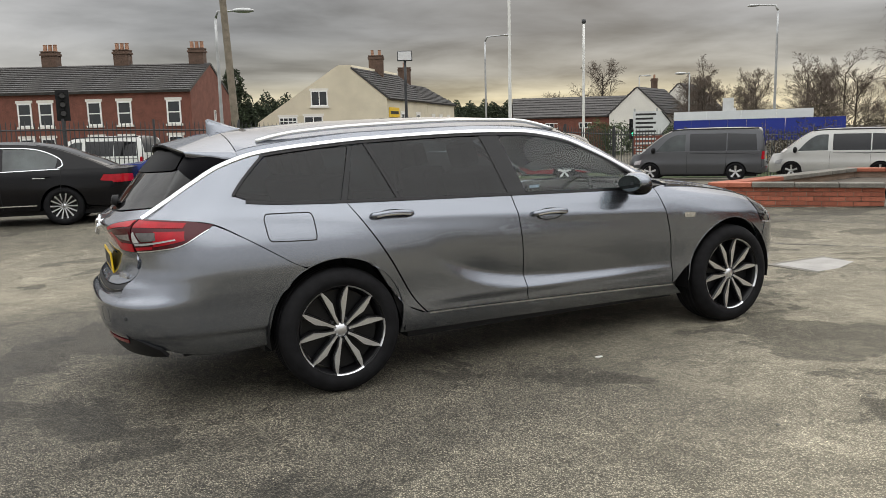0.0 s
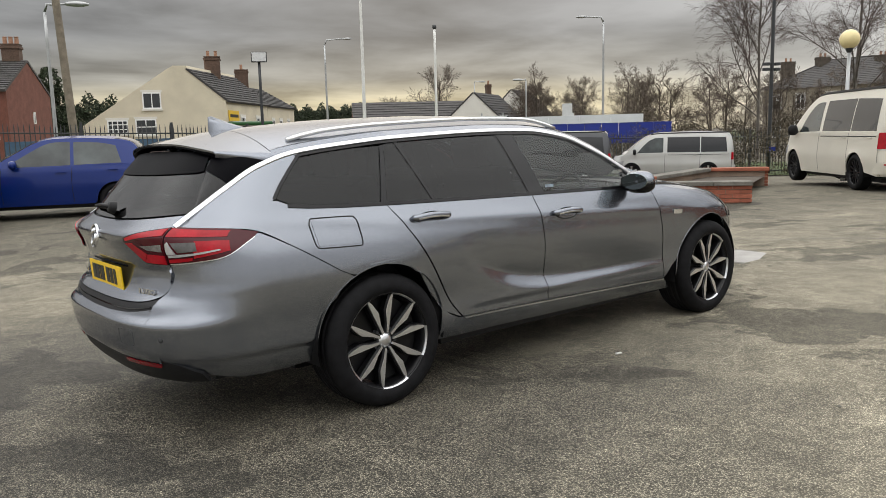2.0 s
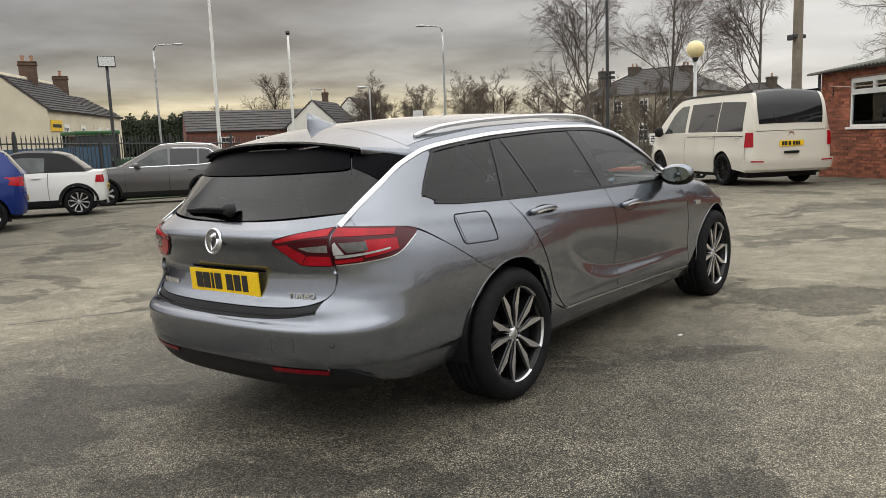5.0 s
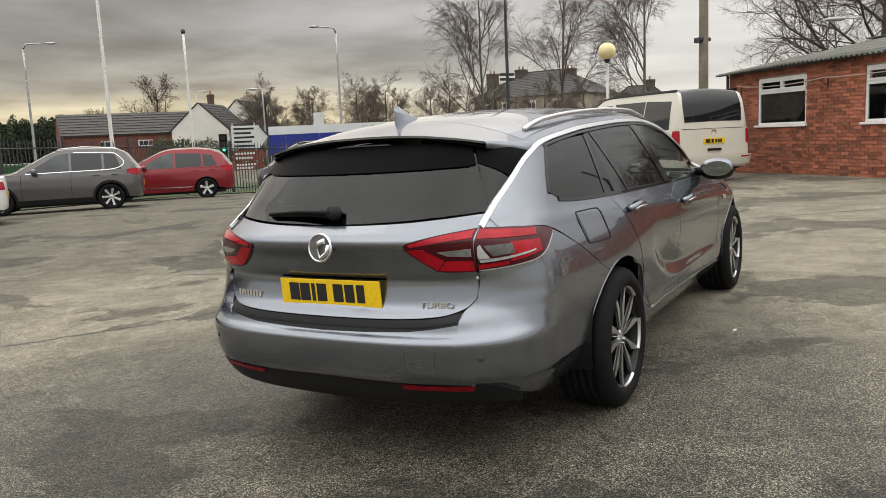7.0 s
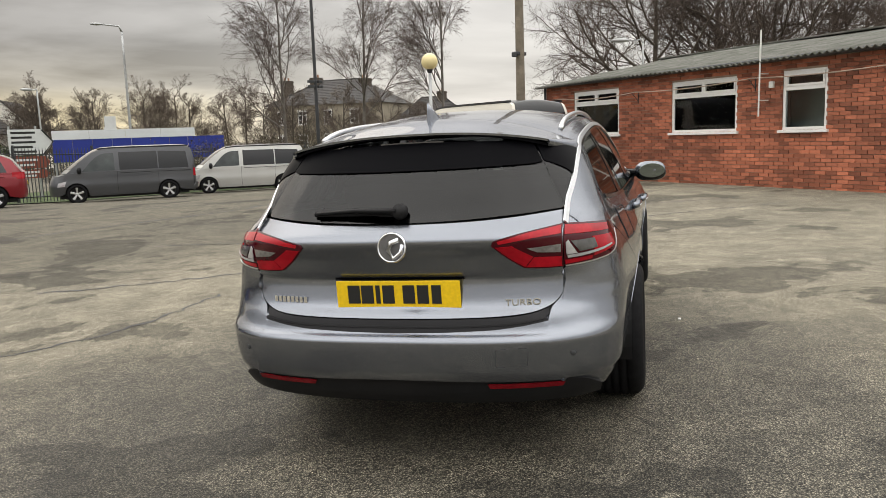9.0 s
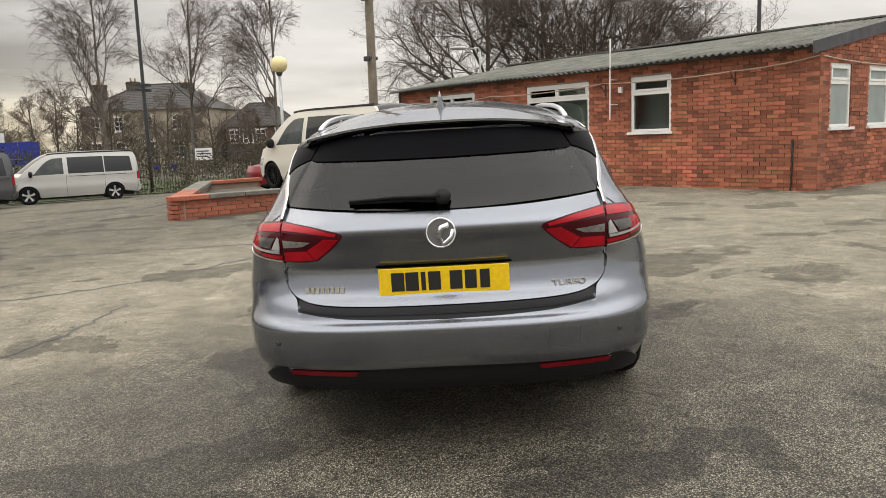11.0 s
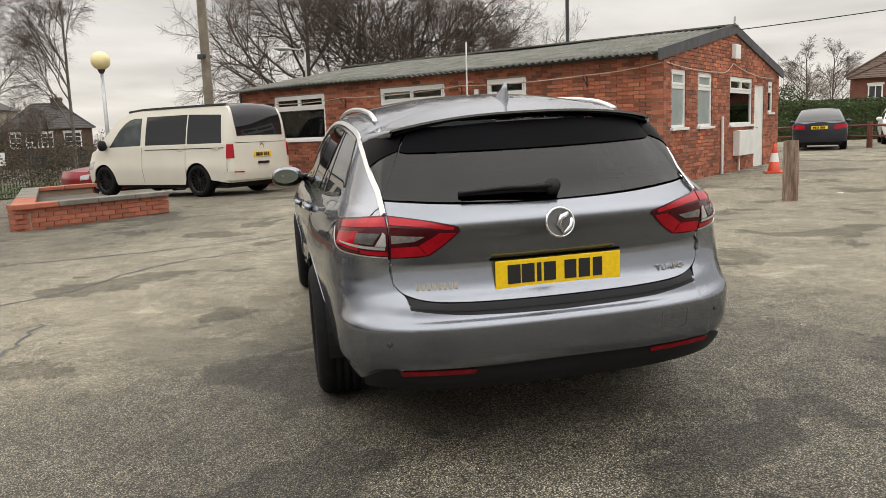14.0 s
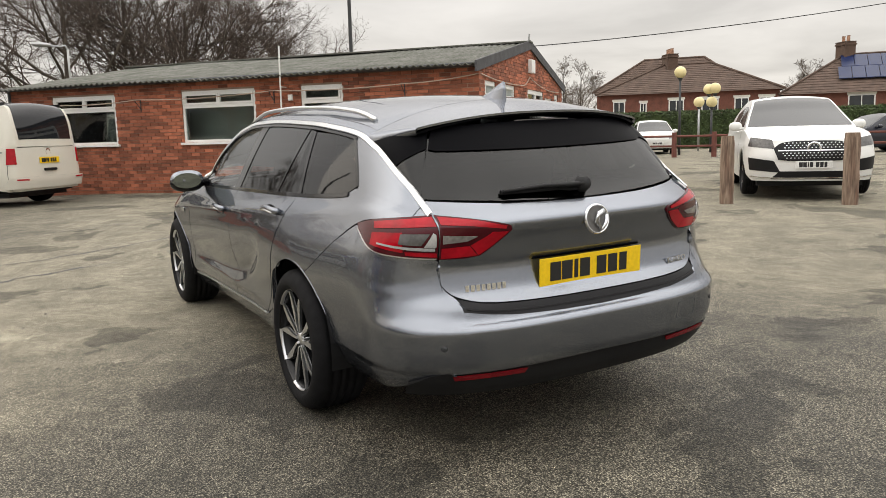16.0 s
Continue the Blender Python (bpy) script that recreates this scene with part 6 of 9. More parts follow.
# ---------- the other vehicles ----------
def vehicle(name, label, place, paint_name, wb, ro, fo, W, R, belt, line, lean, roof0, roof1, windows, category="car", style="five", spoke="alloy", back="rimdark", sill=0.26, rearp=3.2, frontp=2.6, group="", roof_mat=None,
            tail=None, head=None, plate_r=None, plate_f=None, glass_name="carglass", bulge=(0.10, 0.22), cladding=None, trims=(), screen=(0.03, 0.03), back_win=None, lr=0.55, lf=0.9, crown=0.05, xr=None, wide=0.0):
    """A parked vehicle: lower body with arches, upper body with glass along `line`, wheels, lamps. X forward from the rear axle."""
    x, y, deg = place
    v = thing(name, pose(x, y, ground_z(x, y), 0, 0, deg), label, category, group)
    pm = M[paint_name]
    ZB = crv(*belt)
    XR = xr or (lambda z: -ro + 0.05 * max(0, (0.42 - z) / 0.2) + 0.10 * max(0.0, z - 0.75))
    XF = lambda z: wb + fo - 0.05 * max(0, (0.40 - z) / 0.2) - 0.55 * max(0.0, z - 0.62)**1.3
    zmid = 0.62
    W0 = crv((0.15, 0.90 * W), (sill, 0.955 * W), (0.45, 0.985 * W), (zmid, W), (0.85, 0.985 * W), (1.0, (0.945 + wide) * W), (1.3, (0.92 + wide * 1.2) * W))

    def E(t, p):
        return 1.0 if t >= 1 else 0.0 if t <= 0 else (1 - (1 - t)**p)**(1 / p)

    def yw(px, z):
        w = W0(z) * E((px - XR(z)) / lr, rearp) * E((XF(z) - px) / lf, frontp)
        for cx in (0.0, wb):
            w += 0.014 * math.exp(-((px - cx) / 0.40)**2) * math.exp(-((z - 0.6) / 0.16)**2)
        return w

    def rear(py, z):
        t = min(abs(py) / W0(z), 0.999)
        return (XR(z) + lr * (1 - (1 - t**rearp)**(1 / rearp)), py, z)

    def front(py, z):
        t = min(abs(py) / W0(z), 0.999)
        return (XF(z) - lf * (1 - (1 - t**frontp)**(1 / frontp)), py, z)

    def yup(px, z):
        zb = ZB(px)
        k = max(z - zb, 0)
        return yw(px, zb) - 0.03 - lean * k - 0.10 * k * k
    T = resample(line, 240)

    def top(u, f):
        p = T[min(int(u * 239), 238)]
        q = T[min(int(u * 239) + 1, 239)]
        w = u * 239 - int(u * 239)
        p = p * (1 - w) + q * w
        ye = max(yup(p[0], p[1]), 0.2)
        k = 1 - f * f
        e0, e1 = min(1, max(0, (roof0 - u) / max(roof0, 0.01))), min(1, max(0, (u - roof1) / (1 - roof1)))
        return (p[0] - bulge[0] * k * e0 + bulge[1] * k * e1, f * ye, p[1] + crown * k * (1 - e0) * (1 - e1))
    RA = R + 0.035
    xs0, xs1 = -ro + lr * 0.55, wb + fo - lf * 0.42
    low = [(xs0, 0.30)] + arc(0, R, RA, 178, 2, 14) + [(RA + 0.03, sill), (wb - RA - 0.03, sill - 0.01)] + arc(wb, R, RA, 178, 2, 14) + [(xs1, 0.27)]
    hi = [(xx, ZB(xx)) for xx in np.linspace(xs0, xs1, 24)]
    cz = (wb / 2, 0, 0.6)
    for s in (-1, 1):
        S = lambda px, z, s=s: (px, s * yw(px, z), z)
        panel("body_side", pm, v, S, low, hi, [(xs0, 0.30), (xs0, ZB(xs0))], [(xs1, 0.27), (xs1, ZB(xs1))], 90, 14, 0.02, centre=cz, sm=(False, True, False, False))
        for px in trims:
            strip("shut_line", M["black"], v, [(Vector(S(px + 0.02 * math.sin(q * 3), ZB(px) - 0.02 - q * (ZB(px) - sill - 0.06))) + Vector((0, 0.0015 * s, 0)), Vector((0, s, 0))) for q in np.linspace(0, 1, 8)], 0.010, 0.001, n=12)
        if cladding:
            panel("arch_cladding", M["black"], v, S, [(RA + 0.03, sill - 0.03), (wb - RA - 0.03, sill - 0.03)], [(RA + 0.03, sill + 0.10), (wb - RA - 0.03, sill + 0.10)], None, None, 12, 3, 0.02, out=0.008, centre=cz)
            for cx in (0, wb):
                strip("wheel_arch_trim", M["black"], v, [(Vector(S(a, b)), Vector((0, s, 0))) for a, b in arc(cx, R, RA + 0.03, 180, 0, 18)], 0.06, 0.012, n=30)
        U = lambda px, z, s=s: (px, s * yup(px, z), z)
        bl = [(xx, ZB(xx)) for xx in np.linspace(line[0][0], line[-1][0], 20)]
        panel("upper_side", M["black"] if roof_mat == "black" else pm, v, U, bl, line, [bl[0], line[0]], [bl[-1], line[-1]], 50, 10, 0.02, centre=cz)
        for w in windows:
            panel("side_window", M[w[4] if len(w) > 4 else glass_name], v, U, [(w[0], ZB(w[0]) + 0.02), (w[1], ZB(w[1]) + 0.02)], w[2] if isinstance(w[2], list) else [w[2], w[3]], None, None, 14, 8, 0.004, out=0.004, centre=cz)
        shoulder = panel("shoulder", pm, v, lambda px, f, s=s: (px, s * (yw(px, ZB(px)) - f * 0.05), ZB(px) + 0.006 * f), [(line[0][0] - 0.05, 0), (line[-1][0] + 0.05, 0)], [(line[0][0] - 0.05, 1), (line[-1][0] + 0.05, 1)], None, None, 20, 1, 0.005, centre=(wb / 2, 0, -4))
        for cx in (0, wb):
            bm = bmesh.new()
            prof = arc(cx, R, RA + 0.01, 192, -12, 16)
            v0 = [bm.verts.new((a, s * (yw(cx, 0.5) - 0.03), b)) for a, b in prof]
            v1 = [bm.verts.new((a, s * 0.5, b)) for a, b in prof]
            for i in range(len(prof) - 1):
                bm.faces.new((v0[i], v0[i + 1], v1[i + 1], v1[i]))
            bm.faces.new(v1)
            part("wheel_housing", bm, M["black"], v)
            wheel(v, cx, s * (W - 0.022), s, R, R * 0.70, 0.21, style, spoke, back, 32)
        bm = bmesh.new()
        mx = line[-1][0] - 0.42
        prof = [(max(math.sin(math.pi * i / 8)**0.7, 0.02), -math.cos(math.pi * i / 8)) for i in range(9)]
        my = yup(mx, ZB(mx)) + 0.12
        lathe(bm, prof, 14, 'Z', Matrix.Translation((mx, s * my, ZB(mx) + 0.07)) @ Matrix.Diagonal((0.075, 0.11, 0.08 if category == "car" else 0.12, 1)))
        tube(bm, [(mx + 0.03, s * (my - 0.15), ZB(mx) + 0.02), (mx, s * my, ZB(mx) + 0.05)], 0.03, n=6)
        part("door_mirror", bm, M["black"] if category == "van" else pm, v, smooth=True)
        for w in windows[:2]:
            hx = w[0] + 0.16
            bm = bmesh.new()
            box(bm, hx - 0.09, -0.015, -0.012, hx + 0.09, 0.02, 0.012, 0.008, Matrix.Translation((0, s * (yw(hx, ZB(hx) - 0.1) + 0.008), ZB(hx) - 0.10)))
            part("door_handle", bm, pm, v)
        if tail:
            for t in tail:
                kind, b0, t0 = t
                lift = S if kind == "side" else (lambda py, z, s=s: rear(s * py, z))
                panel("tail_lamp", M["red_lens"], v, lift, b0, t0, None, None, 8, 6, 0.02, out=0.006, centre=cz)
        if head:
            for t in head:
                lift = S if t[0] == "side" else (lambda py, z, s=s: front(s * py, z))
                panel("headlamp", M[t[3] if len(t) > 3 else "clear_lens"], v, lift, t[1], t[2], None, None, 10, 6, 0.02, out=0.006, centre=cz)
    zr = ZB(xs0)
    panel("rear_body", pm, v, lambda f, z: rear(f * W0(z) * (1 - 0.45**rearp)**(1 / rearp), z), [(-1, 0.30), (1, 0.30)], [(-1, zr), (0, zr + 0.01), (1, zr)], None, None, 30, 14, 0.02, centre=cz)
    zf = ZB(xs1)
    panel("front_body", pm, v, lambda f, z: front(f * W0(z) * (1 - 0.58**frontp)**(1 / frontp), z), [(-1, 0.27), (1, 0.27)], [(-1, zf), (0, zf + 0.03), (1, zf)], None, None, 30, 14, 0.02, centre=cz)

    def deck(px, f):
        return (px, f * (yw(px, ZB(px)) + 0.0), ZB(px) + 0.035 * (1 - f * f))

    def rdeck(u, f):
        px = line[-1][0] - 0.25 + u * (XF(zf) - 0.01 - line[-1][0] + 0.25)
        return deck(px, f)
    panel("bonnet", pm, v, rdeck, [(0, -1), (1, -1)], [(0, 1), (1, 1)], None, None, 20, 14, 0.015, centre=(wb / 2, 0, -4))
    if line[0][0] - 0.05 > -ro + 0.02:
        panel("boot_lid", pm, v, lambda u, f: deck(XR(zr) + 0.01 + u * (line[0][0] + 0.3 - XR(zr)), f), [(0, -1), (1, -1)], [(0, 1), (1, 1)], None, None, 12, 14, 0.015, centre=(wb / 2, 0, -4))
    rm = M[roof_mat] if roof_mat else pm
    panel("roof", rm, v, top, [(roof0, -1), (roof1, -1)], [(roof0, 1), (roof1, 1)], None, None, 30, 14, 0.03, centre=(wb / 2, 0, 0))
    panel("windscreen", M[glass_name], v, top, [(roof1, -0.95), (1 - screen[1], -0.96)], [(roof1, 0.95), (1 - screen[1], 0.96)], None, None, 12, 14, 0.01, out=0.004, centre=(wb / 2, 0, 0))
    panel("screen_surround", pm, v, top, [(roof1, -1), (1, -1)], [(roof1, 1), (1, 1)], None, None, 12, 14, 0.01, centre=(wb / 2, 0, 0))
    if roof0 > 0.01:
        u0 = screen[0]
        panel("rear_screen", M["carglass"], v, top, [(u0, -0.90), (roof0 * 0.97, -0.90)], [(u0, 0.90), (roof0 * 0.97, 0.90)], None, None, 10, 14, 0.01, out=0.005, centre=(wb / 2, 0, 0))
        panel("rear_surround", M["black"] if roof_mat == "black" else pm, v, top, [(0, -1), (roof0, -1)], [(0, 1), (roof0, 1)], None, None, 10, 14, 0.01, centre=(wb / 2, 0, 0))
    part("underbody", boxes((-ro + 0.3, -W * 0.8, 0.18, wb + fo - 0.35, W * 0.8, 0.26), (-ro + 0.12, -W * 0.75, 0.26, wb + fo - 0.25, W * 0.75, 0.30)), M["black"], v)
    if plate_r:
        p = Vector(rear(0, plate_r[0]))
        plate(v, Matrix.Translation(p + Vector((-0.012, 0, 0))) @ Matrix.Rotation(radians(-90), 4, 'Z'), 0.52, 0.111, PLATE_MARKS, M["yellow"], "yellow number plate")
    if plate_f:
        p = Vector(front(0, plate_f[0]))
        plate(v, Matrix.Translation(p + Vector((0.02, 0, 0))) @ Matrix.Rotation(radians(90), 4, 'Z'), 0.52, 0.111, PLATE_MARKS, M["plate_w"], "white number plate")
    return v, rear, front, yw, yup, top


def camper(label, place, paint_name, style, spoke, back, roof_mat, group):
    v, rear, front, yw, yup, top = vehicle(
        "camper_van", label, place, paint_name, 3.05, 1.0, 0.90, 0.952, 0.345, [(-1.1, 1.10), (1.5, 1.10), (2.9, 1.08), (3.3, 1.04), (3.75, 0.93), (4.0, 0.86)],
        [(-0.96, 1.12), (-0.93, 1.45), (-0.84, 1.78), (-0.66, 1.87), (0.5, 1.895), (1.9, 1.875), (2.35, 1.80), (2.75, 1.56), (3.35, 1.05)], 0.14, 0.17, 0.72,
        [(-0.72, 0.30, (-0.66, 1.70), (0.30, 1.74)), (0.34, 1.62, (0.34, 1.74), (1.62, 1.74)), (1.78, 2.86, [(1.78, 1.72), (2.15, 1.70), (2.46, 1.52), (2.80, 1.15)], None, "palglass")],
        category="van", style=style, spoke=spoke, back=back, rearp=5.0, frontp=3.0, group=group, roof_mat=roof_mat, lr=0.25, lf=0.7, wide=0.035, crown=0.07, bulge=(0.03, 0.20), screen=(0.025, 0.04), trims=(1.70, 0.32, -0.9),
        tail=[("rear", [(0.80, 0.80), (0.912, 0.80)], [(0.80, 1.09), (0.895, 1.09)]), ("side", [(-0.925, 0.80), (-0.86, 0.80)], [(-0.92, 1.09), (-0.88, 1.09)])],
        head=[("side", [(3.42, 0.62), (3.66, 0.60)], [(3.36, 0.80), (3.62, 0.74)])], plate_r=(0.86,), glass_name="carglass", xr=lambda z: -1.0 + 0.04 * max(0, (0.5 - z) / 0.2) + 0.03 * max(0, z - 0.6))
    # dark skirt of the folded roof, bumper step, tailgate handle, roof strip
    for s in (-1, 1):
        strip("roof_skirt", M["black"], v, [(Vector((x, s * (yup(x, 1.87) - 0.02 - 0.05 * max(0, x - 1.6)), 1.905 - 0.06 * max(0, x - 1.6)**1.5)), Vector((0, s, 0.3))) for x in np.linspace(-0.75, 2.3, 12)], 0.05, 0.03)
    panel("rear_bumper", M[paint_name], v, rear, [(-0.94, 0.36), (0, 0.36), (0.94, 0.36)], [(-0.94, 0.56), (0, 0.56), (0.94, 0.56)], None, None, 30, 6, 0.03, out=0.06, centre=(1, 0, 0.6))
    for s in (-1, 1):
        panel("bumper_reflector", M["red_lens"], v, lambda y, z, s=s: rear(s * y, z), [(0.62, 0.50), (0.86, 0.51)], [(0.62, 0.525), (0.86, 0.535)], None, None, 6, 1, 0.005, out=0.066, centre=(1, 0, 0.6))
    part("tailgate_handle", boxes((-1.035, -0.16, 0.66, -1.0, 0.16, 0.71, 0.01)), M["black"], v)
    bm = bmesh.new()
    lathe(bm, [(0.03, 0.0), (0.062, 0.004), (0.068, -0.006)], 20, 'Z', Matrix.Translation((-0.985, 0, 1.02)) @ Matrix.Rotation(radians(-90), 4, 'Y'))
    part("tail_badge", bm, M["chrome"], v)
    for s in (-1, 1):
        strip("side_moulding", M["black"], v, [(Vector((x, s * (yw(x, 1.02) + 0.002), 1.02)), Vector((0, s, 0))) for x in np.linspace(-0.8, 1.6, 10)], 0.018, 0.004)
    return v


VAN = "camper vans"
camper("cream camper van with dark folded roof by the office", (10.68, 13.30, 73.6), "p_cream", "multi", "rimdark", "rimdark", "p_black", VAN)
camper("dark grey camper van parked along the railings", (11.15, 29.65, 155), "p_dgrey", "five", "alloy", "rimdark", "p_dgrey", VAN)
camper("silver-white camper van parked along the railings", (16.9, 30.3, 150), "p_silver", "five", "alloy", "rimdark", "p_dgrey", VAN)
camper("plain white van beyond the railings", (-13.0, 34.0, 170), "p_white", "five", "alloy", "rimdark", None, VAN)

ROW = "cars parked in a row"
# black coupe saloon
v, rear_, front_, yw_, yup_, top_ = vehicle("saloon_car", "glossy black coupe saloon with chrome window line", (-6.84, 14.90, 195), "p_black", 2.71, 1.15, 0.95, 0.92, 0.335,
        [(-1.2, 0.93), (-0.5, 0.97), (1.0, 0.93), (2.2, 0.90), (3.0, 0.84), (3.7, 0.68)], [(-0.78, 0.97), (-0.35, 1.16), (0.2, 1.35), (0.8, 1.41), (1.3, 1.38), (1.8, 1.18), (2.3, 0.92)], 0.42, 0.40, 0.66,
        [(0.10, 0.92, [(0.05, 1.16), (0.40, 1.30), (0.92, 1.33)], None, "palglass"), (0.98, 1.98, [(0.98, 1.33), (1.30, 1.31), (1.65, 1.15), (1.98, 0.98)], None, "palglass")], style="multi", group=ROW,
        tail=[("side", [(-1.05, 0.72), (-0.62, 0.76)], [(-1.05, 0.86), (-0.68, 0.86)]), ("rear", [(0.50, 0.72), (0.9, 0.72)], [(0.50, 0.85), (0.9, 0.86)])], plate_r=(0.60,), trims=(0.95, 2.1, 0.0))
for s in (-1, 1):
    win = [(0.06, 0.99), (-0.02, 1.04), (0.05, 1.17), (0.40, 1.315), (0.92, 1.35), (1.30, 1.33), (1.68, 1.15), (2.0, 0.965)]
    strip("window_trim", M["chrome"], v, [(Vector((x, s * (yup_(x, z) + 0.004), z)), Vector((0, s, 0.4))) for x, z in win], 0.018, 0.006, n=50)
    strip("belt_trim", M["chrome"], v, [(Vector((x, s * (yw_(x, 0.94) + 0.0), 0.975 - 0.028 * x)), Vector((0, s, 0.5))) for x in np.linspace(0.02, 2.0, 12)], 0.014, 0.006, n=20)
    strip("sill_trim", M["chrome"], v, [(Vector((x, s * (yw_(x, 0.36) + 0.002), 0.36)), Vector((0, s, 0))) for x in np.linspace(0.42, 2.3, 10)], 0.020, 0.006, n=16)
    for x in (1.3, 0.35):
        part("handle_trim", boxes((x - 0.10, s * (yw_(x, 0.83) + 0.012) - 0.006, 0.82, x + 0.10, s * (yw_(x, 0.83) + 0.012) + 0.006, 0.835, 0.003)), M["chrome"], v)
# blue hatchback
vehicle("hatchback_car", "blue five-door hatchback with silver wheel covers", (-4.03, 17.5, 184), "p_blue", 2.60, 0.66, 0.82, 0.90, 0.315,
        [(-0.8, 0.99), (0.0, 0.99), (1.5, 0.95), (2.1, 0.95), (2.7, 0.90), (3.3, 0.74)], [(-0.60, 1.0), (-0.46, 1.20), (-0.30, 1.40), (0.1, 1.47), (0.8, 1.49), (1.3, 1.44), (1.75, 1.20), (2.15, 0.96)], 0.36, 0.27, 0.70,
        [(-0.12, 0.72, [(-0.02, 1.34), (0.3, 1.40), (0.72, 1.42)], None, "palglass"), (0.78, 1.82, [(0.78, 1.42), (1.15, 1.40), (1.5, 1.22), (1.82, 1.02)], None, "palglass")], style="seven", group=ROW, lr=0.40,
        tail=[("side", [(-0.60, 0.80), (-0.36, 0.83)], [(-0.60, 0.96), (-0.42, 0.95)]), ("rear", [(0.52, 0.80), (0.86, 0.80)], [(0.56, 0.96), (0.86, 0.96)])], plate_r=(0.55,), trims=(0.75, 1.95))
# white convertible with black soft top
vehicle("convertible_car", "small white convertible with a black soft top", (-2.42, 20.45, 174), "p_white", 2.47, 0.55, 0.70, 0.84, 0.305,
        [(-0.7, 0.93), (1.0, 0.94), (1.9, 0.93), (2.6, 0.86), (3.2, 0.66)], [(-0.20, 0.95), (0.0, 1.14), (0.25, 1.31), (0.7, 1.37), (1.15, 1.36), (1.45, 1.24), (1.82, 0.96)], 0.34, 0.36, 0.72,
        [(0.62, 1.60, [(0.60, 1.25), (1.05, 1.27), (1.35, 1.18), (1.60, 1.02)], None, "palglass")], style="ten", group=ROW, roof_mat="black", lr=0.4, lf=0.6,
        tail=[("side", [(-0.48, 0.70), (-0.36, 0.71)], [(-0.48, 0.86), (-0.38, 0.86)]), ("rear", [(0.55, 0.70), (0.74, 0.70)], [(0.57, 0.86), (0.74, 0.86)])], plate_r=(0.58,), cladding=True, trims=(0.55, 1.75))
# grey small SUV, red SUV
SUVL = [(-0.66, 1.0), (-0.52, 1.22), (-0.36, 1.42), (0.0, 1.53), (0.7, 1.56), (1.2, 1.51), (1.7, 1.25), (2.12, 1.02)]
v, rear_, front_, yw_, yup_, top_ = vehicle("suv_car", "metallic grey compact SUV with black lower trim", (0.84, 23.9, 166), "p_grey2", 2.54, 0.78, 0.84, 0.87, 0.335,
        [(-0.85, 1.0), (0.5, 1.0), (1.6, 0.98), (2.2, 1.0), (2.8, 0.95), (3.3, 0.80)], SUVL, 0.34, 0.27, 0.69,
        [(-0.30, 0.10, (-0.16, 1.40), (0.10, 1.43)), (0.16, 0.86, (0.16, 1.43), (0.86, 1.46)), (0.92, 1.86, [(0.92, 1.46), (1.2, 1.42), (1.5, 1.25), (1.86, 1.05)], None, "palglass")], style="seven", group=ROW, cladding=True, lr=0.4,
        tail=[("side", [(-0.70, 0.88), (-0.40, 0.92)], [(-0.70, 1.02), (-0.48, 1.02)]), ("rear", [(0.5, 0.86), (0.84, 0.86)], [(0.5, 1.0), (0.84, 1.01)])], plate_r=(0.62,), trims=(0.88, 2.0))
for s in (-1, 1):
    strip("window_trim", M["chrome"], v, [(Vector((x, s * (yup_(x, z) + 0.004), z)), Vector((0, s, 0.4))) for x, z in [(1.9, 1.005), (1.0, 1.012), (0.0, 1.025), (-0.30, 1.10), (-0.36, 1.22), (-0.16, 1.42), (0.1, 1.455), (0.8, 1.48)]], 0.022, 0.006, n=50)
    bm = bmesh.new()
    tube(bm, [(x, s * (yup_(x, 1.5) - 0.06), z) for x, z in ((-0.25, 1.50), (-0.1, 1.56), (0.6, 1.61), (1.1, 1.575), (1.2, 1.52))], 0.018, n=8)
    part("roof_rail", bm, M["satin"], v, smooth=True)
v, rear_, front_, yw_, yup_, top_ = vehicle("suv_car", "dark red crossover SUV with chrome side strip", (4.5, 27.6, 160), "p_red", 2.65, 0.86, 0.86, 0.89, 0.335,
        [(-0.9, 1.02), (0.5, 1.0), (1.6, 0.98), (2.2, 1.0), (2.8, 0.95), (3.4, 0.80)], [(-0.74, 1.02), (-0.60, 1.22), (-0.44, 1.42), (0.0, 1.55), (0.7, 1.58), (1.25, 1.53), (1.8, 1.27), (2.25, 1.02)], 0.34, 0.27, 0.69,
        [(-0.36, 0.06, (-0.22, 1.36), (0.06, 1.42)), (0.12, 0.90, (0.12, 1.43), (0.90, 1.47)), (0.96, 1.96, [(0.96, 1.47), (1.25, 1.44), (1.6, 1.26), (1.96, 1.06)], None, "palglass")], style="five", group=ROW, lr=0.42,
        tail=[("side", [(-0.80, 0.84), (-0.45, 0.92)], [(-0.80, 1.03), (-0.55, 1.02)]), ("rear", [(0.55, 0.84), (0.86, 0.84)], [(0.55, 1.03), (0.86, 1.03)])], plate_r=(0.70,), trims=(0.92, 2.1))
for s in (-1, 1):
    strip("sill_trim", M["chrome"], v, [(Vector((x, s * (yw_(x, 0.42) + 0.002), 0.40)), Vector((0, s, 0))) for x in np.linspace(0.42, 2.25, 10)], 0.03, 0.008, n=16)
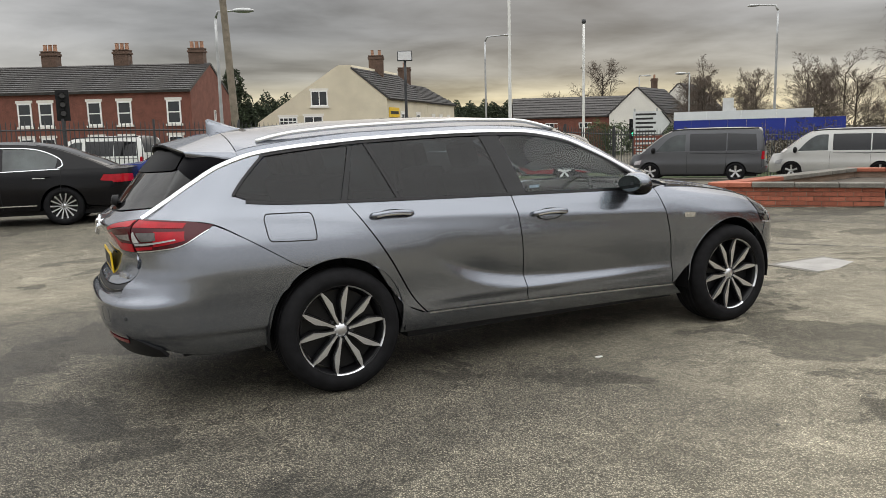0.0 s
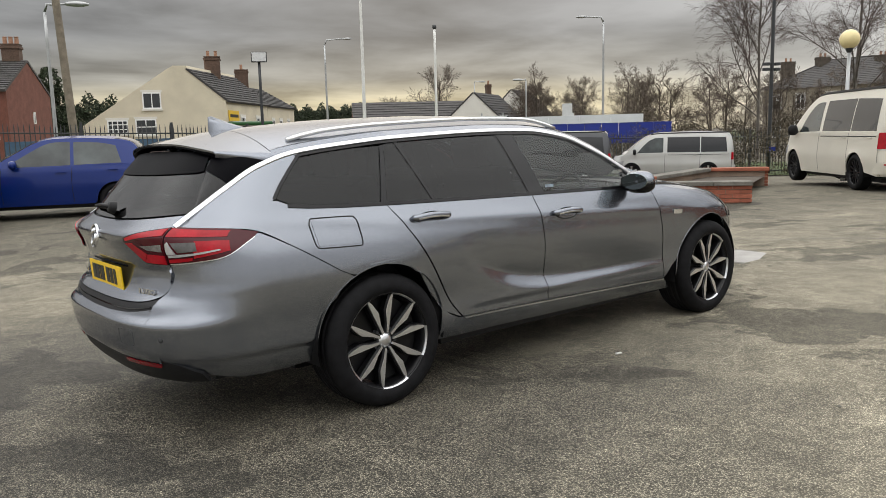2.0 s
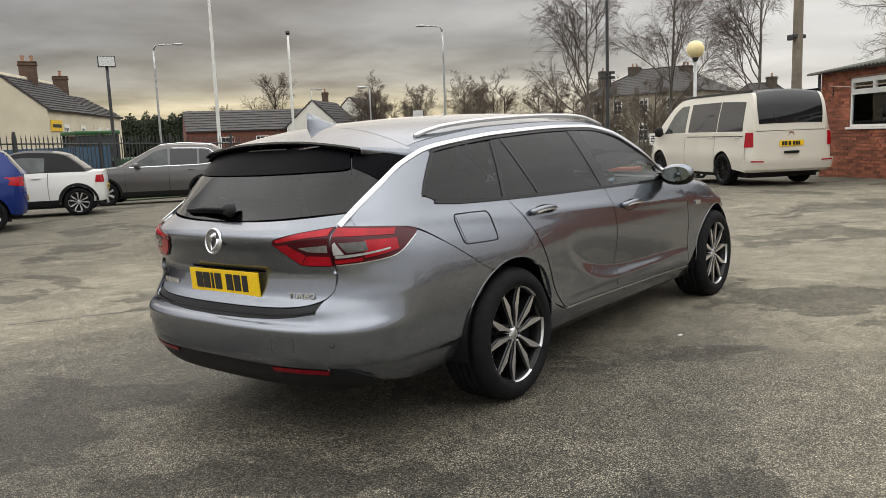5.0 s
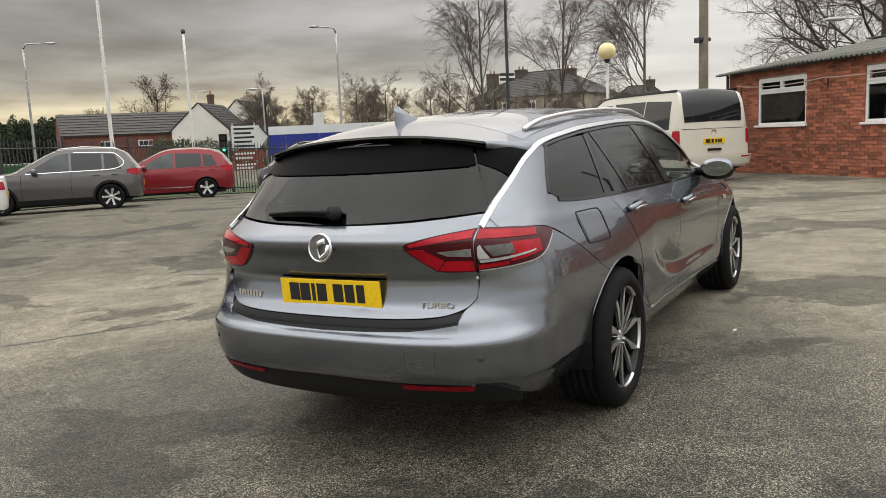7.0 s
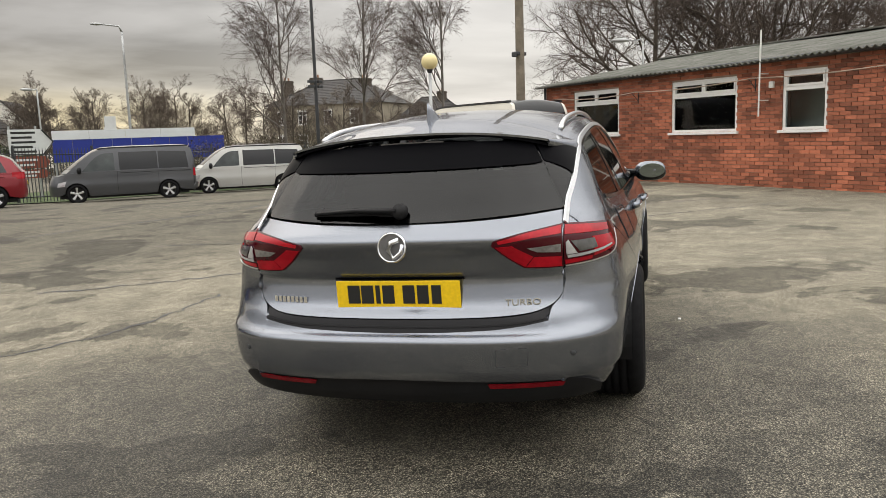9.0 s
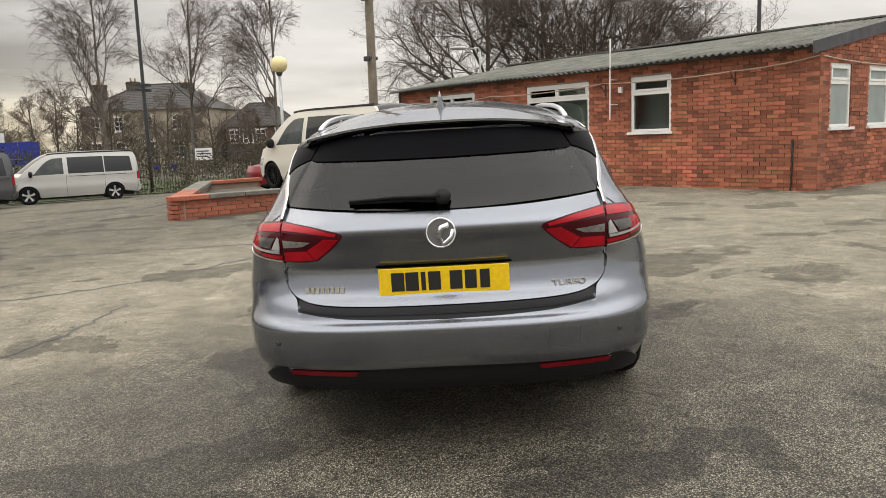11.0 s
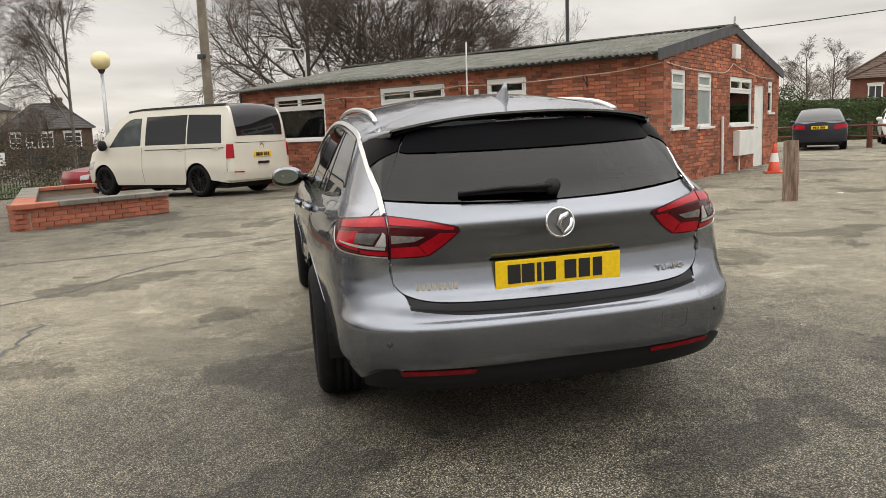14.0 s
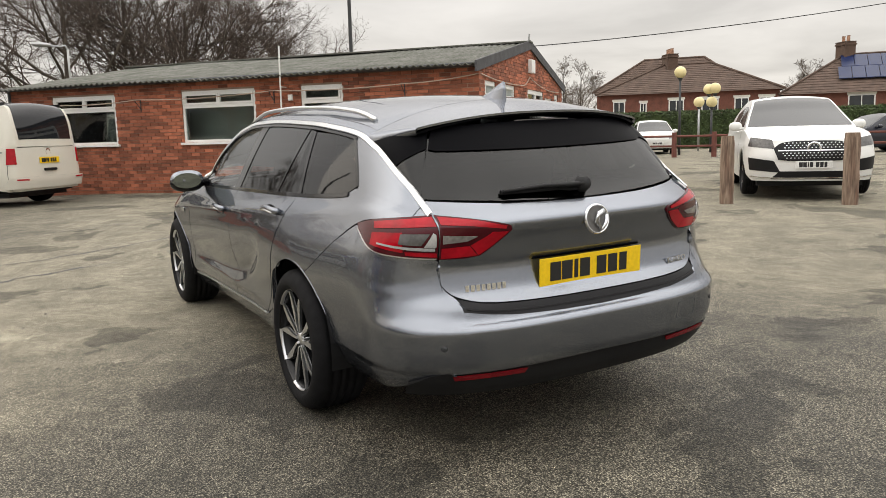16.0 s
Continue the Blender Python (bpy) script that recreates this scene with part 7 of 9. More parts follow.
# white coupe SUV facing the yard
v, rear_, front_, yw_, yup_, top_ = vehicle("suv_car", "white coupe SUV facing the yard behind wooden posts", (10.10, -1.85, 161.6), "p_white", 2.87, 0.92, 0.94, 0.945, 0.365,
        [(-0.95, 1.08), (0.5, 1.05), (1.6, 1.02), (2.3, 1.06), (3.0, 1.00), (3.6, 0.84)], [(-0.70, 1.10), (-0.3, 1.32), (0.2, 1.50), (0.9, 1.59), (1.4, 1.55), (1.85, 1.34), (2.45, 1.06)], 0.36, 0.36, 0.66,
        [(0.0, 0.86, (0.1, 1.36), (0.86, 1.47)), (0.95, 2.05, [(0.95, 1.47), (1.3, 1.45), (1.7, 1.28), (2.05, 1.10)])], style="five", lf=0.75, frontp=3.2, plate_f=(0.52,),
        head=[("front", [(0.54, 0.76), (0.90, 0.80)], [(0.58, 0.90), (0.86, 0.94)], "smoke_lens")], trims=(0.9, 2.2), roof_mat="p_white")
gr = panel("grille", M["black"], v, front_, [(-0.50, 0.60), (-0.3, 0.575), (0, 0.57), (0.3, 0.575), (0.50, 0.60)], [(-0.56, 0.76), (-0.42, 0.855), (0, 0.875), (0.42, 0.855), (0.56, 0.76)], None, None, 24, 10, 0.02, out=0.012, centre=(1, 0, 0.6))
panel("grille_bar", M["satin"], gr, front_, [(-0.50, 0.722), (0.50, 0.722)], [(-0.50, 0.738), (0.50, 0.738)], None, None, 20, 1, 0.01, out=0.02, centre=(1, 0, 0.6))
for j, z in enumerate((0.615, 0.650, 0.685, 0.765, 0.800, 0.835)):
    for k in range(-8, 9):
        y = k * 0.054 + (0.027 if j % 2 else 0.0)
        if abs(y) < (0.52 if 0.62 < z < 0.80 else 0.42):
            panel("grille_stud", M["satin"], gr, front_, [(y - 0.008, z), (y + 0.008, z)], [(y - 0.008, z + 0.012), (y + 0.008, z + 0.012)], None, None, 1, 1, 0.004, out=0.018, centre=(1, 0, 0.6))
bm = bmesh.new()
lathe(bm, [(0.075, 0.0), (0.09, 0.012), (0.105, 0.0)], 28, 'Z', Matrix.Translation(Vector(front_(0, 0.76)) + Vector((0.02, 0, 0))) @ Matrix.Rotation(radians(90), 4, 'Y'))
part("front_badge", bm, M["chrome"], v, smooth=True)
for s in (-1, 1):
    panel("bumper_intake", M["black"], v, lambda y, z, s=s: front_(s * y, z), [(0.46, 0.40), (0.88, 0.44)], [(0.56, 0.58), (0.90, 0.63)], None, None, 8, 5, 0.02, out=0.006, centre=(1, 0, 0.6))
panel("lower_intake", M["black"], v, front_, [(-0.60, 0.30), (0.60, 0.30)], [(-0.48, 0.42), (0.48, 0.42)], None, None, 20, 4, 0.02, out=0.006, centre=(1, 0, 0.6))
panel("chrome_skid", M["chrome"], v, front_, [(-0.86, 0.335), (-0.5, 0.315), (0.5, 0.315), (0.86, 0.335)], [(-0.86, 0.35), (-0.5, 0.33), (0.5, 0.33), (0.86, 0.35)], None, None, 24, 1, 0.01, out=0.02, centre=(1, 0, 0.6))
# far right car park
SAL = [(-0.80, 0.97), (-0.3, 1.22), (0.2, 1.38), (0.8, 1.43), (1.3, 1.39), (1.8, 1.16), (2.25, 0.94)]
SBELT = [(-1.1, 0.95), (0.5, 0.93), (1.6, 0.91), (2.2, 0.92), (2.8, 0.86), (3.5, 0.70)]
SWIN = [(0.0, 0.85, (0.05, 1.26), (0.85, 1.33)), (0.92, 1.95, [(0.92, 1.33), (1.25, 1.30), (1.6, 1.15), (1.95, 0.98)])]
FAR = "cars in the far car park"
vehicle("saloon_car", "dark navy saloon seen from behind", (25.8, -1.80, -12), "p_navy", 2.76, 1.05, 0.85, 0.89, 0.325, SBELT, SAL, 0.38, 0.38, 0.66, SWIN, group=FAR,
        tail=[("rear", [(0.45, 0.74), (0.84, 0.76)], [(0.47, 0.88), (0.84, 0.90)])], plate_r=(0.80,))
vehicle("hatchback_car", "white hatchback facing the yard", (31.8, -6.2, 168), "p_white", 2.60, 0.72, 0.84, 0.88, 0.315, [(-0.8, 0.97), (1.5, 0.93), (2.2, 0.94), (2.8, 0.88), (3.4, 0.72)],
        [(-0.64, 0.98), (-0.48, 1.20), (-0.30, 1.38), (0.2, 1.44), (0.8, 1.46), (1.3, 1.41), (1.8, 1.17), (2.25, 0.95)], 0.36, 0.27, 0.70, SWIN, group=FAR,
        head=[("front", [(0.48, 0.64), (0.82, 0.68)], [(0.50, 0.74), (0.78, 0.80)])], plate_f=(0.48,))
vehicle("saloon_car", "dark saloon in the far car park", (25.2, -14.2, 100), "p_navy", 2.7, 0.95, 0.85, 0.89, 0.325, SBELT, SAL, 0.38, 0.38, 0.66, SWIN, group=FAR, plate_r=(0.7,))
vehicle("hatchback_car", "red hatchback behind the planter", (18.0, 19.7, 150), "p_red", 2.5, 0.65, 0.80, 0.86, 0.31, [(-0.8, 0.95), (1.5, 0.92), (2.2, 0.93), (2.8, 0.86), (3.3, 0.70)],
        [(-0.60, 0.96), (-0.46, 1.18), (-0.28, 1.36), (0.2, 1.42), (0.8, 1.43), (1.3, 1.38), (1.8, 1.14), (2.2, 0.94)], 0.36, 0.27, 0.70, SWIN, plate_r=(0.6,), head=[("side", [(2.9, 0.6), (3.1, 0.58)], [(2.84, 0.76), (3.06, 0.72)])])


# ---------- planter, posts and small yard things ----------
def at_ground(x, y, deg=0.0, dz=0.0):
    return pose(x, y, ground_z(x, y) + dz, 0, 0, deg)


def planter():
    """U-shaped low brick bed with concrete coping, open towards the office."""
    p = thing("brick_planter", at_ground(4.42, 13.32, 0, -0.02), "low red brick planter with dark concrete coping", "planter")
    W_, D_, H = 2.38, 3.6, 0.34
    t = 0.22
    bm = bmesh.new()
    q = [(0.15, 0.1), (2.2, -0.75), (5.2, 2.75), (4.1, 3.3)]
    bm.faces.new([bm.verts.new((x, y, 0.22)) for x, y in q])
    part("soil", bm, M["bark"], p)
    runs = [((0.0, 0.0), (2.34, -1.0)), ((4.1, 3.5), (0.0, 0.0)), ((5.35, 2.86), (4.1, 3.5))]
    rng = random.Random(8)
    bme = bpy.data.meshes.new("brick")
    bm = boxes((-0.106, -0.05, 0, 0.106, 0.05, 0.064, 0.004))
    bm.to_mesh(bme)
    bm.free()
    bme.materials.append(M["brick_pl"])
    for ri, ((x0, y0), (x1, y1)) in enumerate(runs):
        a, b = Vector((x0, y0, 0)), Vector((x1, y1, 0))
        L = (b - a).length
        d = (b - a).normalized()
        n = Vector((-d.y, d.x, 0))
        ang = math.atan2(d.y, d.x)
        bm = bmesh.new()
        box(bm, 0.09, 0.02, -0.1, L - 0.09, t - 0.02, H - 0.01, 0, Matrix.Translation(a) @ Matrix.Rotation(ang, 4, 'Z'))
        part("wall_core", bm, M["mortar"], p)
        for r in range(5):
            k = 0
            x = 0.11 if r % 2 == 0 else 0.0
            while x < L + 0.05:
                xx = min(max(x, 0.106), L - 0.106)
                o = new("brick", bme)
                o.parent = p
                o.matrix_local = Matrix.Translation(a + d * xx + n * (0.052 + rng.uniform(-0.003, 0.003)) + Vector((0, 0, 0.0 + r * 0.0745 - 0.02))) @ Matrix.Rotation(ang, 4, 'Z')
                x += 0.223
        for r in range(5 if ri == 0 else 0):
            o = new("brick", bme)
            o.parent = p
            o.matrix_local = Matrix.Translation(a + d * 0.046 + n * 0.112 + Vector((0, 0, r * 0.0745 - 0.02))) @ Matrix.Rotation(ang + math.pi / 2, 4, 'Z')
        k = int(L / 0.6)
        for i in range(k):
            bm = bmesh.new()
            box(bm, L * i / k + 0.004, -0.05, H, L * (i + 1) / k - 0.004, t + 0.05, H + 0.075 + rng.uniform(-0.004, 0.004), 0.012, Matrix.Translation(a) @ Matrix.Rotation(ang, 4, 'Z'))
            part("coping_slab", bm, M["brick_pl"] if ((i == 0 and ri == 0) or ri == 2 or (ri == 1 and i > 4)) else M["coping"], p)


planter()


def wood_post(x, y, h, r, seed):
    rng = random.Random(seed)
    bm = bmesh.new()
    rows = []
    for i in range(9):
        f = i / 8
        ring = []
        for k in range(14):
            a = 2 * math.pi * k / 14
            rr = r * (1 + 0.10 * math.sin(3 * a + seed) + rng.uniform(-0.05, 0.05)) * (1.0 if i < 8 else 0.9)
            ring.append(bm.verts.new((rr * math.cos(a) + 0.015 * f, rr * math.sin(a), h * f - 0.05 * (i == 0))))
        rows.append(ring)
    for a, b in zip(rows, rows[1:]):
        for k in range(14):
            bm.faces.new((a[k], a[(k + 1) % 14], b[(k + 1) % 14], b[k]))
    bm.faces.new(rows[-1])
    t = thing("wooden_post", at_ground(x, y), "weathered round timber bollard with peeling bark", "post", "timber bollards")
    part("shaft", bm, M["wood"], t)


wood_post(7.12, 2.40, 0.86, 0.105, 1)
wood_post(6.57, 0.66, 1.02, 0.10, 2)
wood_post(5.96, -0.93, 1.04, 0.105, 3)
wood_post(5.35, -2.6, 1.02, 0.10, 4)


def traffic_cone(x, y):
    t = thing("traffic_cone", at_ground(x, y), "orange traffic cone with white sleeve", "cone")
    part("base", boxes((-0.19, -0.19, 0, 0.19, 0.19, 0.04, 0.01)), M["cone"], t)
    bm = bmesh.new()
    lathe(bm, [(0.13, 0.04), (0.085, 0.28), (0.082, 0.28), (0.062, 0.44), (0.05, 0.50), (0.03, 0.62), (0.001, 0.63)], 18)
    part("body", bm, M["cone"], t, smooth=True)
    bm = bmesh.new()
    lathe(bm, [(0.096, 0.24), (0.068, 0.43)], 18)
    part("sleeve", bm, M["white"], t, smooth=True)


traffic_cone(12.98, 1.70)
mh = thing("manhole_cover", at_ground(3.58, 7.82, 27), "pale worn rectangular drain cover in the asphalt", "drain cover", kind="structure")
part("plate", boxes((-0.36, -0.24, -0.02, 0.36, 0.24, 0.006)), M["sign_gr"], mh)
part("frame", boxes((-0.42, -0.30, -0.02, -0.365, 0.30, 0.004), (0.365, -0.30, -0.02, 0.42, 0.30, 0.004), (-0.365, -0.30, -0.02, 0.365, -0.245, 0.004), (-0.365, 0.245, -0.02, 0.365, 0.30, 0.004)), M["coping"], mh)
bm = bmesh.new()
rng = random.Random(3)
for k in range(90):
    a, d = rng.uniform(0, 6.28), rng.uniform(0, 1)**0.5
    x, y = -0.5 + 6.5 * d * math.cos(a), 5.2 + 6.5 * d * math.sin(a)
    s = rng.uniform(0.006, 0.016)
    z = ground_z(x, y)
    c = [bm.verts.new((x + s * math.cos(q) * rng.uniform(0.6, 1.2), y + s * math.sin(q), z + 0.004)) for q in (0, 1.3, 2.6, 3.9, 5.2)]
    t_ = bm.verts.new((x, y, z + 0.004 + s * 0.7))
    for i in range(5):
        bm.faces.new((c[i], c[(i + 1) % 5], t_))
st = part("loose_stones", bm, M["coping"], None)
tagged(st, "scattered pale grit and small stones on the asphalt", "stones", kind="stuff")
for x, y, d, s in ((0.82, 4.90, 20, 0.022), (8.1, 1.5, 30, 0.05)):
    bm = bmesh.new()
    box(bm, -s, -s * 0.4, 0.002, s, s * 0.4, 0.010, 0.003)
    pc = part("litter_scrap", bm, M["whitew"], None)
    pc.matrix_world = at_ground(x, y, d)
    tagged(pc, "small scrap of white litter on asphalt", "litter")
# tar seams in the asphalt
def seam(pts, w):
    P = resample(pts, 40)
    vs, fs = [], []
    rr = random.Random(int(P[0][0] * 100))
    for i in range(40):
        d = P[min(i + 1, 39)] - P[max(i - 1, 0)]
        n = np.array((-d[1], d[0])) / (np.linalg.norm(d) + 1e-9)
        j = rr.uniform(-0.04, 0.04)
        ww = w * rr.uniform(0.5, 1.4)
        for s in (-1, 1):
            q = P[i] + n * (j + s * ww)
            vs.append((q[0], q[1], ground_z(q[0], q[1]) + 0.004))
    for i in range(39):
        fs.append((2 * i, 2 * i + 1, 2 * i + 3, 2 * i + 2))
    o = mesh_ob("asphalt_seam", vs, fs, M["fascia"])
    tagged(o, "dark cracked seam in the asphalt", "crack", kind="structure")


for pts, w in (([(1.0, 12.2), (2.2, 10.9), (3.4, 9.6), (5.4, 8.2), (8.6, 6.6)], 0.014), ([(-1.2, 10.5), (0.6, 9.6), (2.2, 9.4), (3.2, 8.6)], 0.016), ([(4.5, 11.5), (6.5, 9.5), (9.4, 7.3)], 0.012),
               ([(-3.2, 8.6), (-1.5, 8.4), (-0.2, 8.9)], 0.014)):
    seam(pts, w)
seam([(-1.5, 14.8), (1.4, 15.2), (5.0, 15.6), (9.5, 18.0)], 0.03)

# ---------- railings ----------
def railings():
    f = thing("railings", Matrix.Identity(4), "black steel palisade railings round the yard", "fence", kind="structure")
    rng = random.Random(4)
    pal = bpy.data.meshes.new("paling")
    bm = bmesh.new()
    box(bm, -0.014, -0.010, 0, 0.014, 0.010, 2.02)
    tube(bm, [(0, 0, 2.02), (0, 0, 2.12)], 0.014, 0.002, n=4)
    bm.to_mesh(pal)
    bm.free()
    pal.materials.append(M["darkmetal"])
    post = bpy.data.meshes.new("fence_post")
    bm = boxes((-0.035, -0.035, -0.3, 0.035, 0.035, 2.18, 0.004))
    bm.to_mesh(post)
    bm.free()
    post.materials.append(M["darkmetal"])
    pts = [Vector((x, y, 0)) for x, y in FENCE]
    n, rest_v, rest_f = 0, [], []
    bmr = bmesh.new()
    for a, b in zip(pts, pts[1:]):
        L = (b - a).length
        d = (b - a) / L
        ang = math.atan2(d.y, d.x)
        k = max(1, round(L / 2.75))
        for i in range(k + 1):
            p = a + d * L * i / k
            o = new("fence_post", post)
            o.parent = f
            o.matrix_local = pose(p.x, p.y, ground_z(p.x, p.y), 0, 0, math.degrees(ang))
        for h in (0.22, 1.84):
            for i in range(k):
                p, q = a + d * L * i / k, a + d * L * (i + 1) / k
                p.z, q.z = ground_z(p.x, p.y) + h, ground_z(q.x, q.y) + h
                tube(bmr, [p, q], 0.022, n=4)
        c = int(L / 0.135)
        for i in range(c):
            p = a + d * (i + 0.5) * L / c
            m = pose(p.x, p.y, ground_z(p.x, p.y) + rng.uniform(-0.01, 0.01), 0, rng.uniform(-0.6, 0.6), math.degrees(ang))
            if -5 < p.x < 26.5 and n < 300:
                o = new("paling", pal)
                o.parent = f
                o.matrix_local = m
                n += 1
            else:
                k0 = len(rest_v)
                rest_v += [m @ v.co for v in pal.vertices]
                rest_f += [tuple(k0 + j for j in q.vertices) for q in pal.polygons]
    part("rail", bmr, M["darkmetal"], f)
    o = mesh_ob("palings_rest", rest_v, rest_f, M["darkmetal"], f)
    o["kind"] = "stuff"


railings()
# boards fixed to the railings
def fence_board(x, y, z, w, h, m, label, rows):
    t = thing("fence_sign", pose(x, y, z, 0, 0, -26.2), label, "sign")
    part("board", boxes((-w / 2, -0.055, 0, w / 2, -0.043, h, 0.003)), M[m], t)
    for k in range(4):
        part("bracket", boxes(((-0.4 if k % 2 else 0.34) * w, -0.044, (0.15 if k < 2 else 0.75) * h, (-0.34 if k % 2 else 0.4) * w, -0.008, (0.22 if k < 2 else 0.82) * h)), M["darkmetal"], t)
    for f0, f1, z0, z1 in rows:
        part("text_bar", boxes((f0 * w, -0.058, z0 * h, f1 * w, -0.054, z1 * h)), M["darkmetal"], t)


fence_board(24.44, 32.66, 0.50, 0.87, 0.58, "white", "white board with rows of dark writing on the railings", [(-0.42, 0.30, 0.70, 0.80), (-0.42, 0.38, 0.48, 0.58), (-0.42, 0.20, 0.26, 0.36)])
fence_board(22.35, 33.70, 0.14, 0.28, 0.20, "blue_board", "small blue notice on the railings", [])
fence_board(23.10, 33.33, 0.14, 0.34, 0.22, "blue_board", "small blue notice on the railings", [])
bl = thing("blue_boards", at_ground(-9.5, 29.2, 12), "weathered blue board screen behind the railings", "screen")
for i in range(7):
    part("board", boxes((i * 1.2, -0.02, 0.2, i * 1.2 + 1.17, 0.02, 1.70, 0.004)), mat("faded_blue_board", (0.05, 0.10, 0.16), 0.7, var=0.2, bump=0.1) if i == 0 else bpy.data.materials["faded_blue_board"], bl)

# ---------- poles and lamps ----------
def pole(name, x, y, h, r0, r1, material, label, category, base=0.0, arm=None, head=None, lean=(0, 0), group=""):
    t = thing(name, at_ground(x, y, 0, base), label, category, group)
    bm = bmesh.new()
    pts = [(lean[0] * i / 6, lean[1] * i / 6, h * i / 6) for i in range(7)]
    tube(bm, pts, r0, r1, n=12)
    part("column", bm, material, t, smooth=True)
    if arm:
        ax, ay, up = arm
        bm = bmesh.new()
        tip = Vector((lean[0] + ax, lean[1] + ay, h + up))
        base_p = Vector((lean[0], lean[1], h - 0.02))
        tube(bm, [base_p, base_p.lerp(tip, 0.12) + Vector((0, 0, up * 0.5 + 0.1)), base_p.lerp(tip, 0.4) + Vector((0, 0, up * 0.5)), tip], r1, r1 * 0.8, n=8)
        part("bracket", bm, material, t, smooth=True)
        bm = bmesh.new()
        d = Vector((ax, ay, 0)).normalized()
        mm = Matrix.Translation(tip + d * 0.3) @ Matrix.Rotation(math.atan2(d.y, d.x), 4, 'Z')
        lathe(bm, [(0.02, -1), (0.7, -0.75), (1, -0.1), (0.9, 0.5), (0.4, 0.95), (0.02, 1)], 12, 'Z', mm @ Matrix.Rotation(radians(90), 4, 'Y') @ Matrix.Diagonal((0.10, 0.16, 0.42, 1)))
        part("lantern", bm, M["galv"], t, smooth=True)
    return t


LAMPS = "street lamps"
pole("street_lamp", 4.55, 72.2, 10.3, 0.11, 0.07, M["galv"], "tall grey steel street lamp with curved arm", "street lamp", arm=(1.7, -0.2, 0.5), group=LAMPS)
pole("street_lamp", 24.4, 57.4, 10.4, 0.11, 0.07, M["galv"], "tall grey steel street lamp with curved arm", "street lamp", arm=(-1.3, 0.4, 0.45), group=LAMPS)
pole("street_lamp", -8.45, 31.5, 6.3, 0.08, 0.05, M["galv"], "grey steel street lamp beside a timber pole", "street lamp", arm=(0.75, 0.1, 0.3), group=LAMPS)
pole("street_lamp", 18.5, 58.3, 6.2, 0.07, 0.05, M["galv"], "shorter grey street lamp with flat head", "street lamp", arm=(-0.35, 0.0, 0.05), group=LAMPS)
pole("street_lamp", 22.5, 88.0, 8.0, 0.07, 0.05, M["galv"], "distant grey street lamp", "street lamp", arm=(0.6, 0.0, 0.1), group=LAMPS)
pole("street_lamp", 28.3, 19.0, 5.6, 0.05, 0.04, M["galv"], "grey street lamp beyond the office roof", "street lamp", arm=(-0.5, 0.5, 0.12), group=LAMPS)
pole("flag_pole", 3.25, 35.7, 9.5, 0.085, 0.055, M["whitew"], "tall white flag pole", "pole", group="flag poles")
fp = pole("flag_pole", 6.6, 36.1, 6.75, 0.07, 0.05, M["whitew"], "white flag pole with a dark finial", "pole", group="flag poles")
bm = bmesh.new()
lathe(bm, [(0.05, 6.75), (0.10, 6.82), (0.09, 6.93), (0.001, 6.97)], 10)
part("finial", bm, M["darkmetal"], fp, smooth=True)
tp = pole("telegraph_pole", -7.35, 29.6, 9.6, 0.15, 0.11, M["polewood"], "leaning timber telegraph pole", "pole", lean=(-0.42, 0.0))
part("crossbox", boxes((-0.72, -0.12, 7.0, -0.50, 0.10, 7.5, 0.02)), M["darkmetal"], tp)
fl = pole("floodlight_pole", -1.18, 30.4, 4.47, 0.06, 0.05, M["darkmetal"], "black pole with a square floodlight", "floodlight")
hd = part("lamp_housing", boxes((-0.28, -0.10, 4.47, 0.28, 0.06, 4.84, 0.02)), M["darkmetal"], fl)
part("lamp_face", boxes((-0.25, -0.108, 4.50, 0.25, -0.102, 4.81)), M["sign_w"], hd)
bp = pole("camera_mast", 23.1, 35.0, 13.5, 0.10, 0.07, M["darkmetal"], "tall black camera mast behind the railings", "mast")
for z in (5.0, 5.25):
    part("camera_box", boxes((-0.45, -0.12, z, -0.12, 0.12, z + 0.14, 0.02)), M["darkmetal"], bp)
    part("camera_box", boxes((0.12, -0.12, z, 0.40, 0.12, z + 0.14, 0.02)), M["darkmetal"], bp)
pole("camera_mast", 34.8, 7.9, 12.0, 0.10, 0.08, M["darkmetal"], "tall black mast behind the office", "mast")
up_ = pole("telegraph_pole", 15.0, 16.2, 8.6, 0.14, 0.11, M["polewood"], "mossy timber telegraph pole by the office", "pole")
for z in (3.6, 5.3):
    part("pole_fitting", boxes((-0.22, -0.08, z, 0.22, 0.08, z + 0.10, 0.02), (-0.34, -0.06, z - 0.06, -0.22, 0.06, z + 0.08, 0.02)), M["darkmetal"], up_)


